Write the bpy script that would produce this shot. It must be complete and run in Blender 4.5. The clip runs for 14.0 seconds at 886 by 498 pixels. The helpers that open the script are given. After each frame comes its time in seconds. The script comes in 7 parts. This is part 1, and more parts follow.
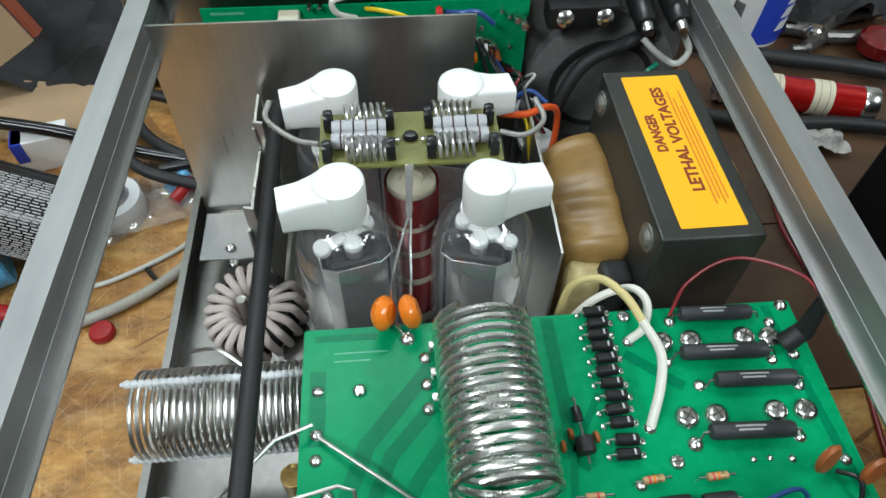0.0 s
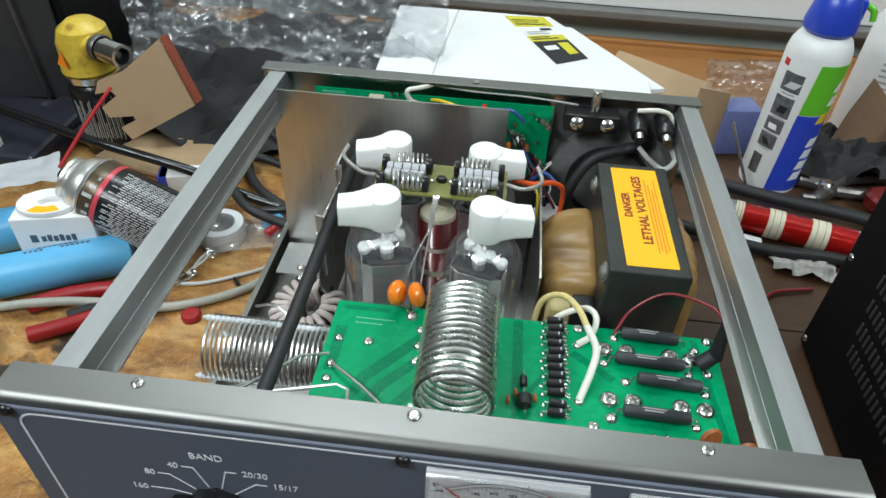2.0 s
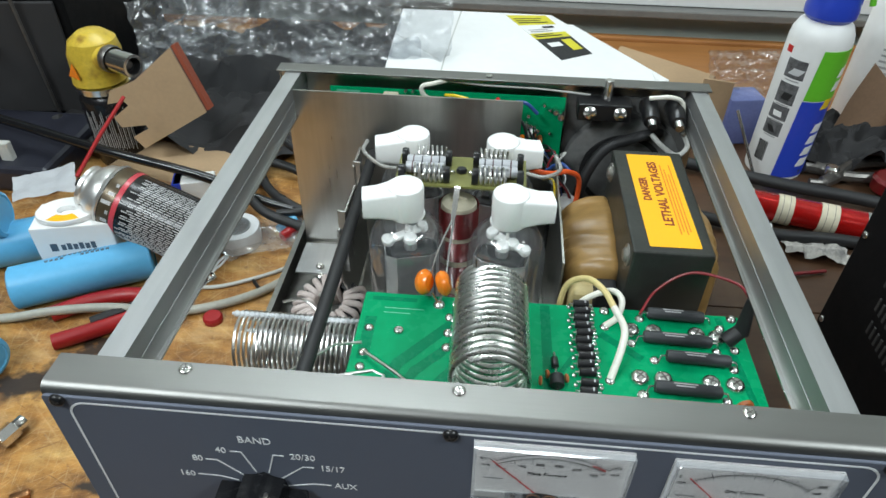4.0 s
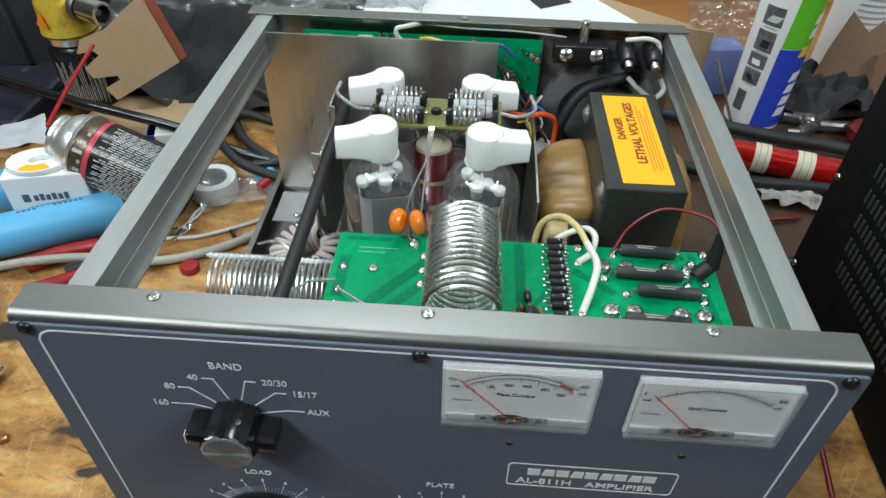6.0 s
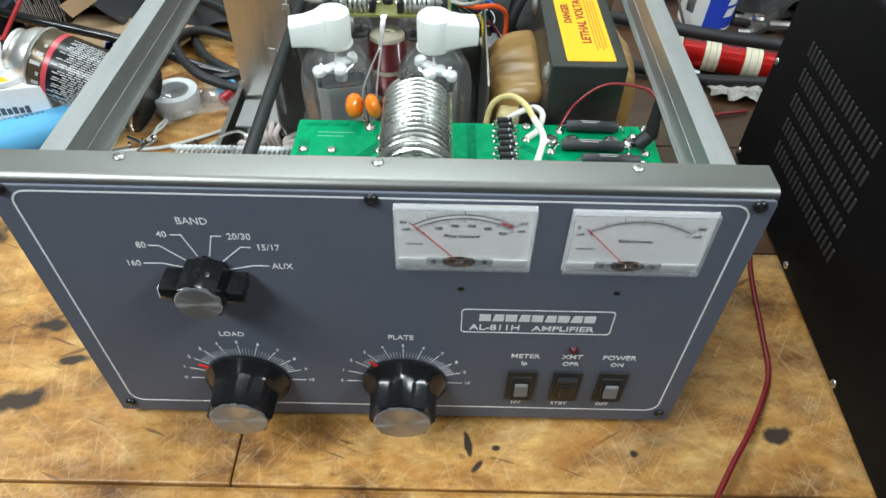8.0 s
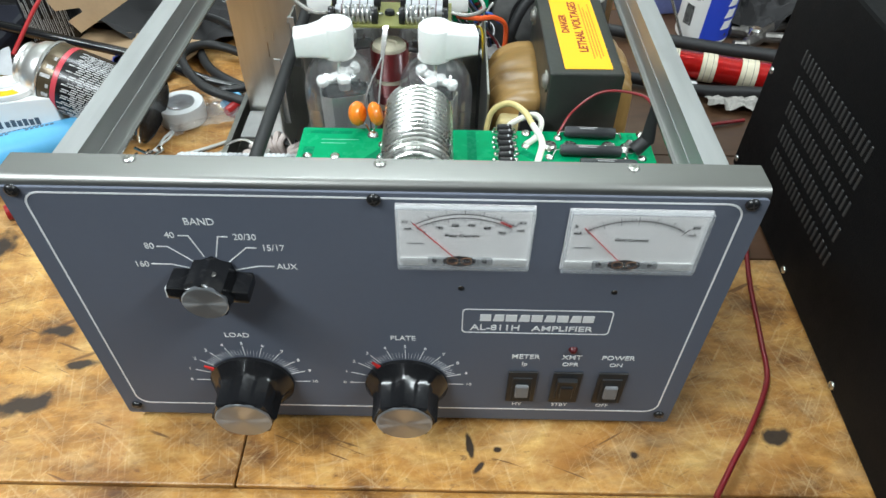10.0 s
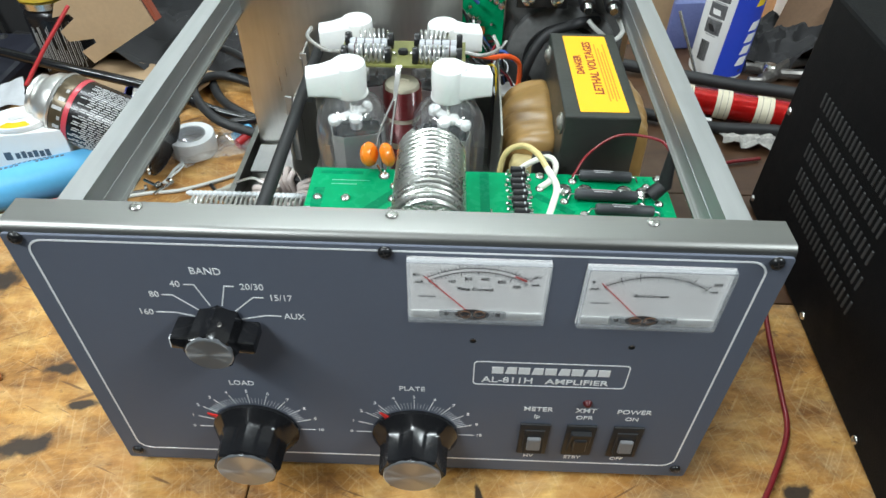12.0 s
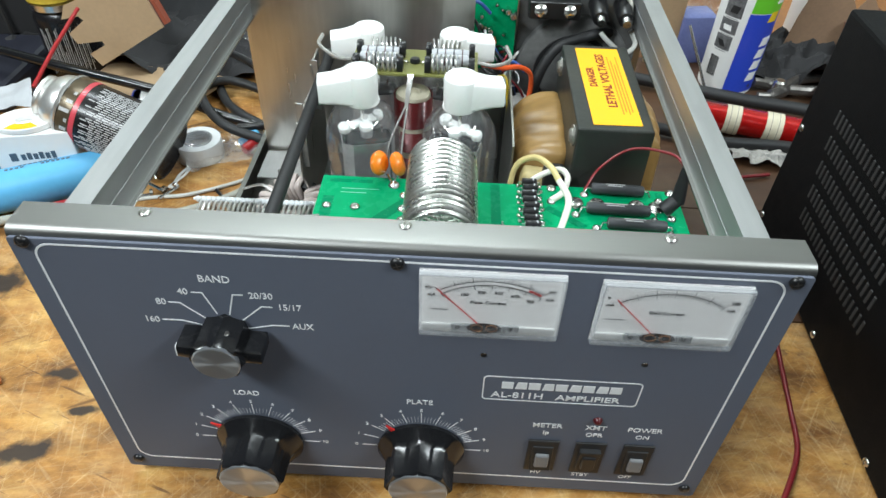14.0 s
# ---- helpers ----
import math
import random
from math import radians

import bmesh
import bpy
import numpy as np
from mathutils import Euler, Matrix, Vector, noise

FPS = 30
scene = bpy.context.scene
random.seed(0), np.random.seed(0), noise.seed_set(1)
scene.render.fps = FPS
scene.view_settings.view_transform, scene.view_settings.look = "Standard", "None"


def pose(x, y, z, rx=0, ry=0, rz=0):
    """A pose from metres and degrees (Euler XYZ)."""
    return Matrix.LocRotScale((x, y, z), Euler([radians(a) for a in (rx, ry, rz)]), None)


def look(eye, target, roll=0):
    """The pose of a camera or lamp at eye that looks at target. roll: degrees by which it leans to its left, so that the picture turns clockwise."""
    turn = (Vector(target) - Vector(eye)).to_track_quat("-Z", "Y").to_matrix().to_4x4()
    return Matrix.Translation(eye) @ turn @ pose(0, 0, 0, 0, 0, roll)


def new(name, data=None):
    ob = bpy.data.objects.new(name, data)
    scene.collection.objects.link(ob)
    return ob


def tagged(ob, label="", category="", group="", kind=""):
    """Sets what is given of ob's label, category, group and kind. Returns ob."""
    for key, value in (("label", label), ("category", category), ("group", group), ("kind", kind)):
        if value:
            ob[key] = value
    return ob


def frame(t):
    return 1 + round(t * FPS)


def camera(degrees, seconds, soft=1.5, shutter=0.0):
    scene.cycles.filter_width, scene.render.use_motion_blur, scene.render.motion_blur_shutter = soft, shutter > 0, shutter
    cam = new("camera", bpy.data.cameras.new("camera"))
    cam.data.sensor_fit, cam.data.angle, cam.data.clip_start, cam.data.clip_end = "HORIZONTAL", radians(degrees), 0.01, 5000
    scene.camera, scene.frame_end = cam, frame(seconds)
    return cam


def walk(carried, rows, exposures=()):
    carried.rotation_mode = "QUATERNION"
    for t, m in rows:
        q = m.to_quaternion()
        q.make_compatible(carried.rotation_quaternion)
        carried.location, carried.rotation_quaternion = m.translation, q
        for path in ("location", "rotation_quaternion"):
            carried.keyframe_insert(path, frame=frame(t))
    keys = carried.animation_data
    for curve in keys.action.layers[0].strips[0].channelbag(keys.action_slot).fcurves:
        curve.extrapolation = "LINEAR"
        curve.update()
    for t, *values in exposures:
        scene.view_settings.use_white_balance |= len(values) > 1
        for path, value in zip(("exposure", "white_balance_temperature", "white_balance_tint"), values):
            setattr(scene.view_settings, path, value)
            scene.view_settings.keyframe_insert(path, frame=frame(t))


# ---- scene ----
cam = camera(66.97, 14.0)
PATH = [
    (0, (-0.0210, -0.0150, 0.3963), (0.1004, 1.1948, -1.1918), 1.30),
    (0.2, (-0.0222, -0.0180, 0.3857), (0.2089, 1.1757, -1.2014), 0.53),
    (0.5, (-0.0301, -0.0140, 0.3819), (0.3784, 1.1244, -1.2109), 8.12),
    (0.8, (-0.0206, -0.0513, 0.3846), (0.2950, 1.1397, -1.1898), 12.00),
    (1, (0.0107, -0.0922, 0.3984), (0.1504, 1.2144, -1.1093), 6.32),
    (1.2, (0.0208, -0.1228, 0.4049), (0.0842, 1.2766, -1.0225), 6.31),
    (1.5, (0.0223, -0.1411, 0.4142), (-0.0547, 1.3360, -0.9320), 3.76),
    (2, (0.0192, -0.1454, 0.4253), (-0.1035, 1.3774, -0.8654), 2.86),
    (2.5, (0.0178, -0.1613, 0.4127), (-0.0830, 1.3945, -0.8401), 1.54),
    (3, (0.0099, -0.1575, 0.4171), (-0.0924, 1.3689, -0.8712), 0.71),
    (3.2, (0.0037, -0.1582, 0.4177), (-0.1096, 1.3747, -0.8620), 0.76),
    (5.3, (0.0075, -0.1608, 0.4199), (-0.1131, 1.3822, -0.8469), 1.02),
    (5.5, (0.0138, -0.1650, 0.4128), (-0.0871, 1.3751, -0.8592), 1.60),
    (6, (0.0125, -0.1709, 0.4050), (-0.0600, 1.3119, -0.9352), 1.52),
    (6.5, (0.0138, -0.1773, 0.3987), (-0.0500, 1.2715, -0.9786), 1.26),
    (7, (0.0226, -0.1970, 0.3960), (-0.0110, 1.2203, -1.0146), 1.63),
    (7.5, (0.0284, -0.2083, 0.3924), (0.0234, 1.1749, -1.0522), 1.48),
    (7.7, (0.0273, -0.2119, 0.3904), (0.0282, 1.1626, -1.0623), 1.39),
    (9.8, (0.0289, -0.2293, 0.3911), (0.0343, 1.1698, -1.0381), 1.19),
    (10, (0.0285, -0.2278, 0.3903), (0.0219, 1.1823, -1.0281), 0.84),
    (10.5, (0.0302, -0.2216, 0.3926), (0.0131, 1.1992, -1.0149), 0.58),
    (11, (0.0267, -0.2160, 0.3944), (0.0032, 1.2160, -1.0015), 1.21),
    (11.5, (0.0286, -0.2153, 0.3958), (0.0029, 1.2274, -0.9891), 1.10),
    (12, (0.0258, -0.2110, 0.3943), (-0.0052, 1.2423, -0.9794), 0.96),
    (12.5, (0.0256, -0.2111, 0.3924), (-0.0075, 1.2511, -0.9717), 1.23),
    (13, (0.0274, -0.2087, 0.3917), (-0.0040, 1.2583, -0.9673), 1.50),
    (13.5, (0.0219, -0.2074, 0.3938), (-0.0116, 1.2604, -0.9643), 1.63),
    (14, (0.0197, -0.2065, 0.3920), (-0.0121, 1.2641, -0.9631), 2.08),
]
EXPOSURES = [(0.0, -0.38), (1.0, -0.30), (3.0, -0.22), (5.5, -0.25), (7.0, -0.15), (7.5, 0.05), (10.0, 0.25), (14.0, 0.22)]
walk(cam, [(t, look(eye, target, roll)) for t, eye, target, roll in PATH], EXPOSURES)

# ---- world and light ----
world = bpy.data.worlds.new("world")
scene.world = world
world.use_nodes = True
world.node_tree.nodes["Background"].inputs[0].default_value = (0.75, 0.85, 1.0, 1)
world.node_tree.nodes["Background"].inputs[1].default_value = 0.078


def area_lamp(name, eye, target, sx, sy, watts, color):
    data = bpy.data.lights.new(name, "AREA")
    data.shape, data.size, data.size_y, data.energy, data.color = "RECTANGLE", sx, sy, watts, color
    ob = new(name, data)
    ob.matrix_world = look(eye, target)
    return ob


area_lamp("ceiling_tube_light", (1.08, -0.34, 1.38), (0.05, 0.10, 0.08), 1.0, 0.16, 18.6, (0.89, 1.0, 1.03))
area_lamp("ceiling_tube_light", (-0.75, -0.45, 1.22), (0.0, 0.10, 0.1), 1.0, 0.16, 19.9, (0.90, 1.0, 1.03))
area_lamp("ceiling_tube_light", (-0.15, 0.85, 1.50), (0.0, 0.3, 0.1), 1.0, 0.16, 13.6, (0.89, 1.0, 1.05))

# ---- materials ----
MATS = {}


def mat(name, color, rough=0.5, metal=0.0, vary=0.15, scale=60.0, bump=0.0, bump_scale=400.0, spec=0.5, stretch=(1, 1, 1),
        dirt=None, dirt_amount=0.0, dirt_scale=14.0, coat=0.0, emit=0.0, rough_vary=0.12):
    """A surface with variation at two scales, fine relief and, if wanted, dirt patches."""
    m = bpy.data.materials.new(name)
    m.use_nodes = True
    n, l = m.node_tree.nodes, m.node_tree.links
    b = n["Principled BSDF"]
    tc = n.new("ShaderNodeTexCoord")
    mp = n.new("ShaderNodeMapping")
    mp.inputs["Scale"].default_value = stretch
    l.new(tc.outputs["Object"], mp.inputs["Vector"])
    n1, n2 = n.new("ShaderNodeTexNoise"), n.new("ShaderNodeTexNoise")
    n1.inputs["Scale"].default_value, n2.inputs["Scale"].default_value = scale, scale * 7
    n1.inputs["Detail"].default_value, n2.inputs["Detail"].default_value = 4, 3
    for k in (n1, n2):
        l.new(mp.outputs[0], k.inputs["Vector"])
    add = n.new("ShaderNodeMath")
    add.operation = "ADD"
    l.new(n1.outputs[0], add.inputs[0])
    l.new(n2.outputs[0], add.inputs[1])
    rng = n.new("ShaderNodeMapRange")
    rng.inputs[1].default_value, rng.inputs[2].default_value = 0.55, 1.45
    rng.inputs[3].default_value, rng.inputs[4].default_value = 1 - vary, 1 + vary
    l.new(add.outputs[0], rng.inputs[0])
    mul = n.new("ShaderNodeVectorMath")
    mul.operation = "SCALE"
    mul.inputs[0].default_value = color
    l.new(rng.outputs[0], mul.inputs["Scale"])
    out = mul.outputs[0]
    if dirt:
        n3 = n.new("ShaderNodeTexNoise")
        n3.inputs["Scale"].default_value, n3.inputs["Detail"].default_value = dirt_scale, 6
        l.new(tc.outputs["Object"], n3.inputs["Vector"])
        r3 = n.new("ShaderNodeMapRange")
        r3.inputs[1].default_value, r3.inputs[2].default_value = 0.52, 0.70
        r3.inputs[3].default_value, r3.inputs[4].default_value = 0, dirt_amount
        l.new(n3.outputs[0], r3.inputs[0])
        mix = n.new("ShaderNodeMix")
        mix.data_type = "RGBA"
        l.new(r3.outputs[0], mix.inputs[0])
        l.new(out, mix.inputs[6])
        mix.inputs[7].default_value = (*dirt, 1)
        out = mix.outputs[2]
    l.new(out, b.inputs["Base Color"])
    rr = n.new("ShaderNodeMapRange")
    rr.inputs[1].default_value, rr.inputs[2].default_value = 0.6, 1.4
    rr.inputs[3].default_value, rr.inputs[4].default_value = max(0.02, rough - rough_vary * rough), min(1, rough + rough_vary * rough)
    l.new(add.outputs[0], rr.inputs[0])
    l.new(rr.outputs[0], b.inputs["Roughness"])
    b.inputs["Metallic"].default_value = metal
    b.inputs["Specular IOR Level"].default_value = spec
    b.inputs["Coat Weight"].default_value = coat
    if emit:
        b.inputs["Emission Color"].default_value = (*color, 1)
        b.inputs["Emission Strength"].default_value = emit
    if bump:
        nb = n.new("ShaderNodeTexNoise")
        nb.inputs["Scale"].default_value, nb.inputs["Detail"].default_value = bump_scale, 3
        l.new(mp.outputs[0], nb.inputs["Vector"])
        bp = n.new("ShaderNodeBump")
        bp.inputs["Strength"].default_value, bp.inputs["Distance"].default_value = bump, 0.001
        l.new(nb.outputs[0], bp.inputs["Height"])
        l.new(bp.outputs[0], b.inputs["Normal"])
    MATS[name] = m
    return m


def clear_mat(name, color=(1, 1, 1), rough=0.02, ior=1.45, thin=False, haze=0.0):
    """Clear glass or plastic; haze mixes in a little diffuse film."""
    m = bpy.data.materials.new(name)
    m.use_nodes = True
    n, l = m.node_tree.nodes, m.node_tree.links
    b = n["Principled BSDF"]
    out = n["Material Output"]
    b.inputs["Base Color"].default_value = (*color, 1)
    b.inputs["Roughness"].default_value = rough
    b.inputs["IOR"].default_value = ior
    if thin:
        tr, gl, mx, fr = n.new("ShaderNodeBsdfTransparent"), n.new("ShaderNodeBsdfGlossy"), n.new("ShaderNodeMixShader"), n.new("ShaderNodeLayerWeight")
        tr.inputs[0].default_value = (*color, 1)
        gl.inputs["Roughness"].default_value = rough
        fr.inputs["Blend"].default_value = 0.20
        fm = n.new("ShaderNodeMapRange")
        fm.inputs[3].default_value, fm.inputs[4].default_value = 0.05, 0.90
        l.new(fr.outputs["Facing"], fm.inputs[0])
        l.new(fm.outputs[0], mx.inputs[0])
        l.new(tr.outputs[0], mx.inputs[1])
        l.new(gl.outputs[0], mx.inputs[2])
        last = mx.outputs[0]
        if haze:
            df, m2 = n.new("ShaderNodeBsdfDiffuse"), n.new("ShaderNodeMixShader")
            df.inputs[0].default_value = (0.85, 0.87, 0.9, 1)
            nz, rg = n.new("ShaderNodeTexNoise"), n.new("ShaderNodeMapRange")
            nz.inputs["Scale"].default_value = 30
            rg.inputs[1].default_value, rg.inputs[2].default_value = 0.35, 0.7
            rg.inputs[3].default_value, rg.inputs[4].default_value = haze * 0.4, haze
            l.new(nz.outputs[0], rg.inputs[0])
            l.new(rg.outputs[0], m2.inputs[0])
            l.new(last, m2.inputs[1])
            l.new(df.outputs[0], m2.inputs[2])
            last = m2.outputs[0]
        l.new(last, out.inputs[0])
    else:
        b.inputs["Transmission Weight"].default_value = 1.0
    MATS[name] = m
    return m


M_PANEL = mat("panel_paint", (0.116, 0.129, 0.166), 0.62, spec=0.25, vary=0.05, scale=30, bump=0.08, bump_scale=1500)
M_ALU = mat("brushed_aluminium", (0.56, 0.55, 0.52), 0.30, 1.0, vary=0.10, scale=40, bump=0.06, bump_scale=300, stretch=(1, 1, 0.08), dirt=(0.30, 0.29, 0.27), dirt_amount=0.4)
M_ALU_BEZEL = mat("satin_aluminium", (0.25, 0.247, 0.236), 0.46, 1.0, vary=0.06, scale=30, bump=0.05, bump_scale=500, stretch=(0.06, 1, 1))
M_RAIL = mat("grey_plated_steel", (0.44, 0.445, 0.445), 0.50, 0.9, vary=0.14, scale=25, bump=0.06, bump_scale=300, stretch=(1, 0.08, 1), dirt=(0.30, 0.30, 0.30), dirt_amount=0.5)
M_STEEL = mat("bright_steel", (0.70, 0.69, 0.67), 0.22, 1.0, vary=0.08, scale=120)
M_TIN = mat("tinned_wire", (0.70, 0.69, 0.67), 0.32, 1.0, vary=0.15, scale=90, bump=0.05, bump_scale=800)
M_SOLDER = mat("solder", (0.72, 0.71, 0.70), 0.22, 1.0, vary=0.1, scale=500, bump=0.15, bump_scale=900)
M_PCB = mat("green_solder_mask", (0.001, 0.275, 0.108), 0.27, vary=0.10, scale=25, spec=0.08, bump=0.02, bump_scale=200)
M_TRACE = mat("covered_copper_track", (0.0, 0.180, 0.078), 0.27, vary=0.08, scale=40, spec=0.08)
M_PCB2 = mat("bare_laminate", (0.19, 0.19, 0.055), 0.4, vary=0.15, scale=60)
M_COIL_WIRE = mat("satin_silver_wire", (0.80, 0.795, 0.77), 0.28, 1.0, vary=0.08, scale=90)
M_RES_BODY = mat("dusty_black_resistor", (0.030, 0.032, 0.035), 0.5, vary=0.25, scale=120, bump=0.06, bump_scale=400)
M_KNOB = mat("glossy_black_knob", (0.009, 0.009, 0.010), 0.17, vary=0.1, scale=80, bump=0.02, bump_scale=500)
M_CERAMIC = mat("white_ceramic", (0.90, 0.90, 0.885), 0.30, vary=0.03, scale=50, bump=0.03, bump_scale=300)
M_BLACK = mat("black_plastic", (0.012, 0.012, 0.013), 0.30, vary=0.2, scale=80, bump=0.03, bump_scale=600)
M_BLACK_MATT = mat("black_rubber", (0.014, 0.014, 0.015), 0.55, vary=0.25, scale=70, bump=0.1, bump_scale=500)
M_BLACK_METAL = mat("black_crinkle_paint", (0.0045, 0.0045, 0.005), 0.6, vary=0.2, scale=60, bump=0.25, bump_scale=900, spec=0.13)
M_CORE = mat("varnished_core", (0.028, 0.030, 0.027), 0.38, vary=0.35, scale=50, bump=0.12, bump_scale=250, dirt=(0.07, 0.06, 0.045), dirt_amount=0.4)
M_PAPER = mat("brown_winding_paper", (0.33, 0.195, 0.066), 0.36, vary=0.28, scale=60, stretch=(0.25, 1, 0.25), bump=0.35, bump_scale=90, dirt=(0.20, 0.115, 0.045), dirt_amount=0.7, dirt_scale=40)
M_PAPER_PALE = mat("pale_winding_paper", (0.52, 0.42, 0.20), 0.45, vary=0.25, scale=60, stretch=(0.3, 1, 0.3), bump=0.3, bump_scale=100, dirt=(0.25, 0.16, 0.06), dirt_amount=0.6, dirt_scale=60)
M_LABEL_O = mat("orange_label", (0.96, 0.45, 0.005), 0.5, vary=0.03, scale=20)
M_INK_RED = mat("red_brown_ink", (0.23, 0.03, 0.01), 0.6, vary=0.1)
M_INK = mat("white_silkscreen", (0.80, 0.81, 0.82), 0.5, vary=0.05)
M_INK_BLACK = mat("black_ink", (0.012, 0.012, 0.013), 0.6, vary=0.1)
M_RED = mat("red_pointer", (0.60, 0.02, 0.02), 0.4, vary=0.08)
M_RED_WIRE = mat("red_enamel_wire", (0.16, 0.006, 0.008), 0.30, 0.1, vary=0.2, scale=90, coat=0.5)
M_ORANGE = mat("orange_dip", (0.80, 0.20, 0.012), 0.24, vary=0.12, scale=200, coat=0.3)
M_BROWN_DISC = mat("brown_disc", (0.36, 0.105, 0.03), 0.4, vary=0.2, scale=200)
M_GREY_RES = mat("grey_resistor_body", (0.42, 0.43, 0.45), 0.45, vary=0.08, scale=200)
M_GREY_METAL = mat("grey_anode_sheet", (0.64, 0.64, 0.65), 0.36, 0.9, vary=0.15, scale=60)
M_GLASS = clear_mat("tube_glass", (0.97, 0.98, 0.98), 0.02, 1.5, thin=True, haze=0.07)
M_METER_CLEAR = clear_mat("clear_meter_plastic", (0.99, 0.99, 0.99), 0.04, 1.45, thin=True, haze=0.03)
M_FILM = clear_mat("clear_film", (0.95, 0.96, 0.97), 0.10, 1.5, thin=True, haze=0.16)
M_NYLON = mat("white_nylon", (0.66, 0.68, 0.70), 0.4, vary=0.08, scale=100)
M_WHITE = mat("white_paint", (0.80, 0.80, 0.79), 0.45, vary=0.04, scale=15)
M_METER_FACE = mat("meter_card", (0.95, 0.93, 0.92), 0.6, vary=0.02, scale=20)
M_WIRE_W = mat("white_wire", (0.72, 0.70, 0.62), 0.4, vary=0.08, scale=60)
M_WIRE_Y = mat("yellowed_sleeve", (0.62, 0.50, 0.22), 0.45, vary=0.12, scale=60)
M_WIRE_G = mat("grey_cable", (0.36, 0.35, 0.30), 0.45, vary=0.15, scale=50)
M_WIRE_R = mat("red_wire", (0.21, 0.012, 0.018), 0.35, vary=0.12, scale=50)
M_WIRE_O = mat("orange_red_wire", (0.75, 0.10, 0.02), 0.35, vary=0.1, scale=50)
M_WIRE_B = mat("blue_wire", (0.03, 0.08, 0.28), 0.35, vary=0.1, scale=50)
M_WIRE_YEL = mat("yellow_wire", (0.75, 0.52, 0.02), 0.35, vary=0.1, scale=50)
M_WIRE_GRN = mat("green_wire", (0.01, 0.26, 0.16), 0.35, vary=0.1, scale=50)
M_PINK = mat("pale_pink_sleeve", (0.55, 0.47, 0.44), 0.5, vary=0.12, scale=80)
M_CARD = mat("brown_cardboard", (0.40, 0.27, 0.155), 0.8, vary=0.10, scale=40, bump=0.06, bump_scale=200)
M_CARD_MID = mat("dark_kraft_board", (0.27, 0.165, 0.10), 0.8, vary=0.15, scale=40, bump=0.06, bump_scale=200)
M_RUST = mat("rust_red_print", (0.26, 0.055, 0.025), 0.6, vary=0.2, scale=60)
M_CARD_DARK = mat("cardboard_edge", (0.20, 0.10, 0.06), 0.8, vary=0.2, scale=60)
M_BLUE_CAP = mat("light_blue_sleeve", (0.11, 0.40, 0.66), 0.32, vary=0.06, scale=30)
M_BLUE = mat("blue_print", (0.025, 0.06, 0.48), 0.3, vary=0.05, scale=30)
M_GREEN = mat("green_print", (0.13, 0.50, 0.03), 0.35, vary=0.05, scale=30)
M_YELLOW = mat("worn_yellow_plastic", (0.58, 0.41, 0.045), 0.35, vary=0.2, scale=40, dirt=(0.20, 0.085, 0.02), dirt_amount=0.85, dirt_scale=45)
M_TAPE = mat("frosted_tape", (0.62, 0.63, 0.64), 0.35, vary=0.08, scale=40)
M_MASKING = mat("cream_masking_tape", (0.62, 0.56, 0.42), 0.7, vary=0.08, scale=60)
M_BROWN_WOOD = mat("varnished_brown_wood", (0.34, 0.145, 0.042), 0.45, vary=0.3, scale=12, stretch=(0.12, 1, 1), bump=0.05, bump_scale=120)
M_WALL = mat("pale_green_wall", (0.52, 0.56, 0.50), 0.7, vary=0.05, scale=6)
M_CLUTTER = mat("dark_cloth", (0.022, 0.021, 0.022), 0.8, vary=0.3, scale=20, bump=0.3, bump_scale=60)
M_COPPER = mat("copper_coil", (0.42, 0.20, 0.09), 0.3, 0.9, vary=0.2, scale=200)
M_BRASS = mat("brass", (0.50, 0.34, 0.12), 0.3, 1.0, vary=0.2, scale=100)


# brown wood, its colour lowered further for the shade between amplifier and cabinet
M_BROWN_DESK = mat("shade_darkened_board", (0.085, 0.042, 0.022), 0.40, vary=0.3, scale=18, stretch=(0.3, 1, 1), bump=0.1, bump_scale=150, dirt=(0.16, 0.10, 0.06), dirt_amount=0.5)
M_ROCKER_LIT = mat("lit_rocker_grey", (0.16, 0.16, 0.165), 0.4, vary=0.1, scale=60)
M_LED = mat("dark_red_lens", (0.07, 0.004, 0.007), 0.35, vary=0.05)
M_CASE = clear_mat("milky_case", (0.93, 0.94, 0.95), 0.08, 1.45, thin=True, haze=0.16)
M_CASE2 = mat("case_sill_grey", (0.58, 0.58, 0.57), 0.2, vary=0.15, scale=60)
M_SMALL = mat("grey_small_print", (0.35, 0.35, 0.35), 0.6, vary=0.3, scale=800)
M_CREAM = mat("cream_plastic", (0.62, 0.57, 0.44), 0.45, vary=0.1, scale=60)
M_COIL = mat("meter_coil", (0.045, 0.020, 0.012), 0.25, 0.4, vary=0.6, scale=150)
M_NEEDLE = mat("needle_red", (0.75, 0.03, 0.03), 0.4, vary=0.05)
M_CAPGREY = mat("grey_blue_capacitor", (0.075, 0.10, 0.13), 0.35, vary=0.2, scale=150)
M_BRAID = mat("woven_braid", (0.36, 0.35, 0.33), 0.5, 0.6, vary=0.4, scale=500, bump=0.4, bump_scale=900)
M_PRINT = mat("board_print_ink", (0.10, 0.42, 0.28), 0.5, vary=0.5, scale=400)
M_TAN = mat("tan_resistor", (0.48, 0.30, 0.15), 0.4, vary=0.1, scale=200)
M_LABEL_INK = mat("label_small_print", (0.72, 0.22, 0.01), 0.6, vary=0.2, scale=800)
M_GREYWHITE = mat("grey_white_sleeve", (0.50, 0.50, 0.47), 0.45, vary=0.15, scale=80)

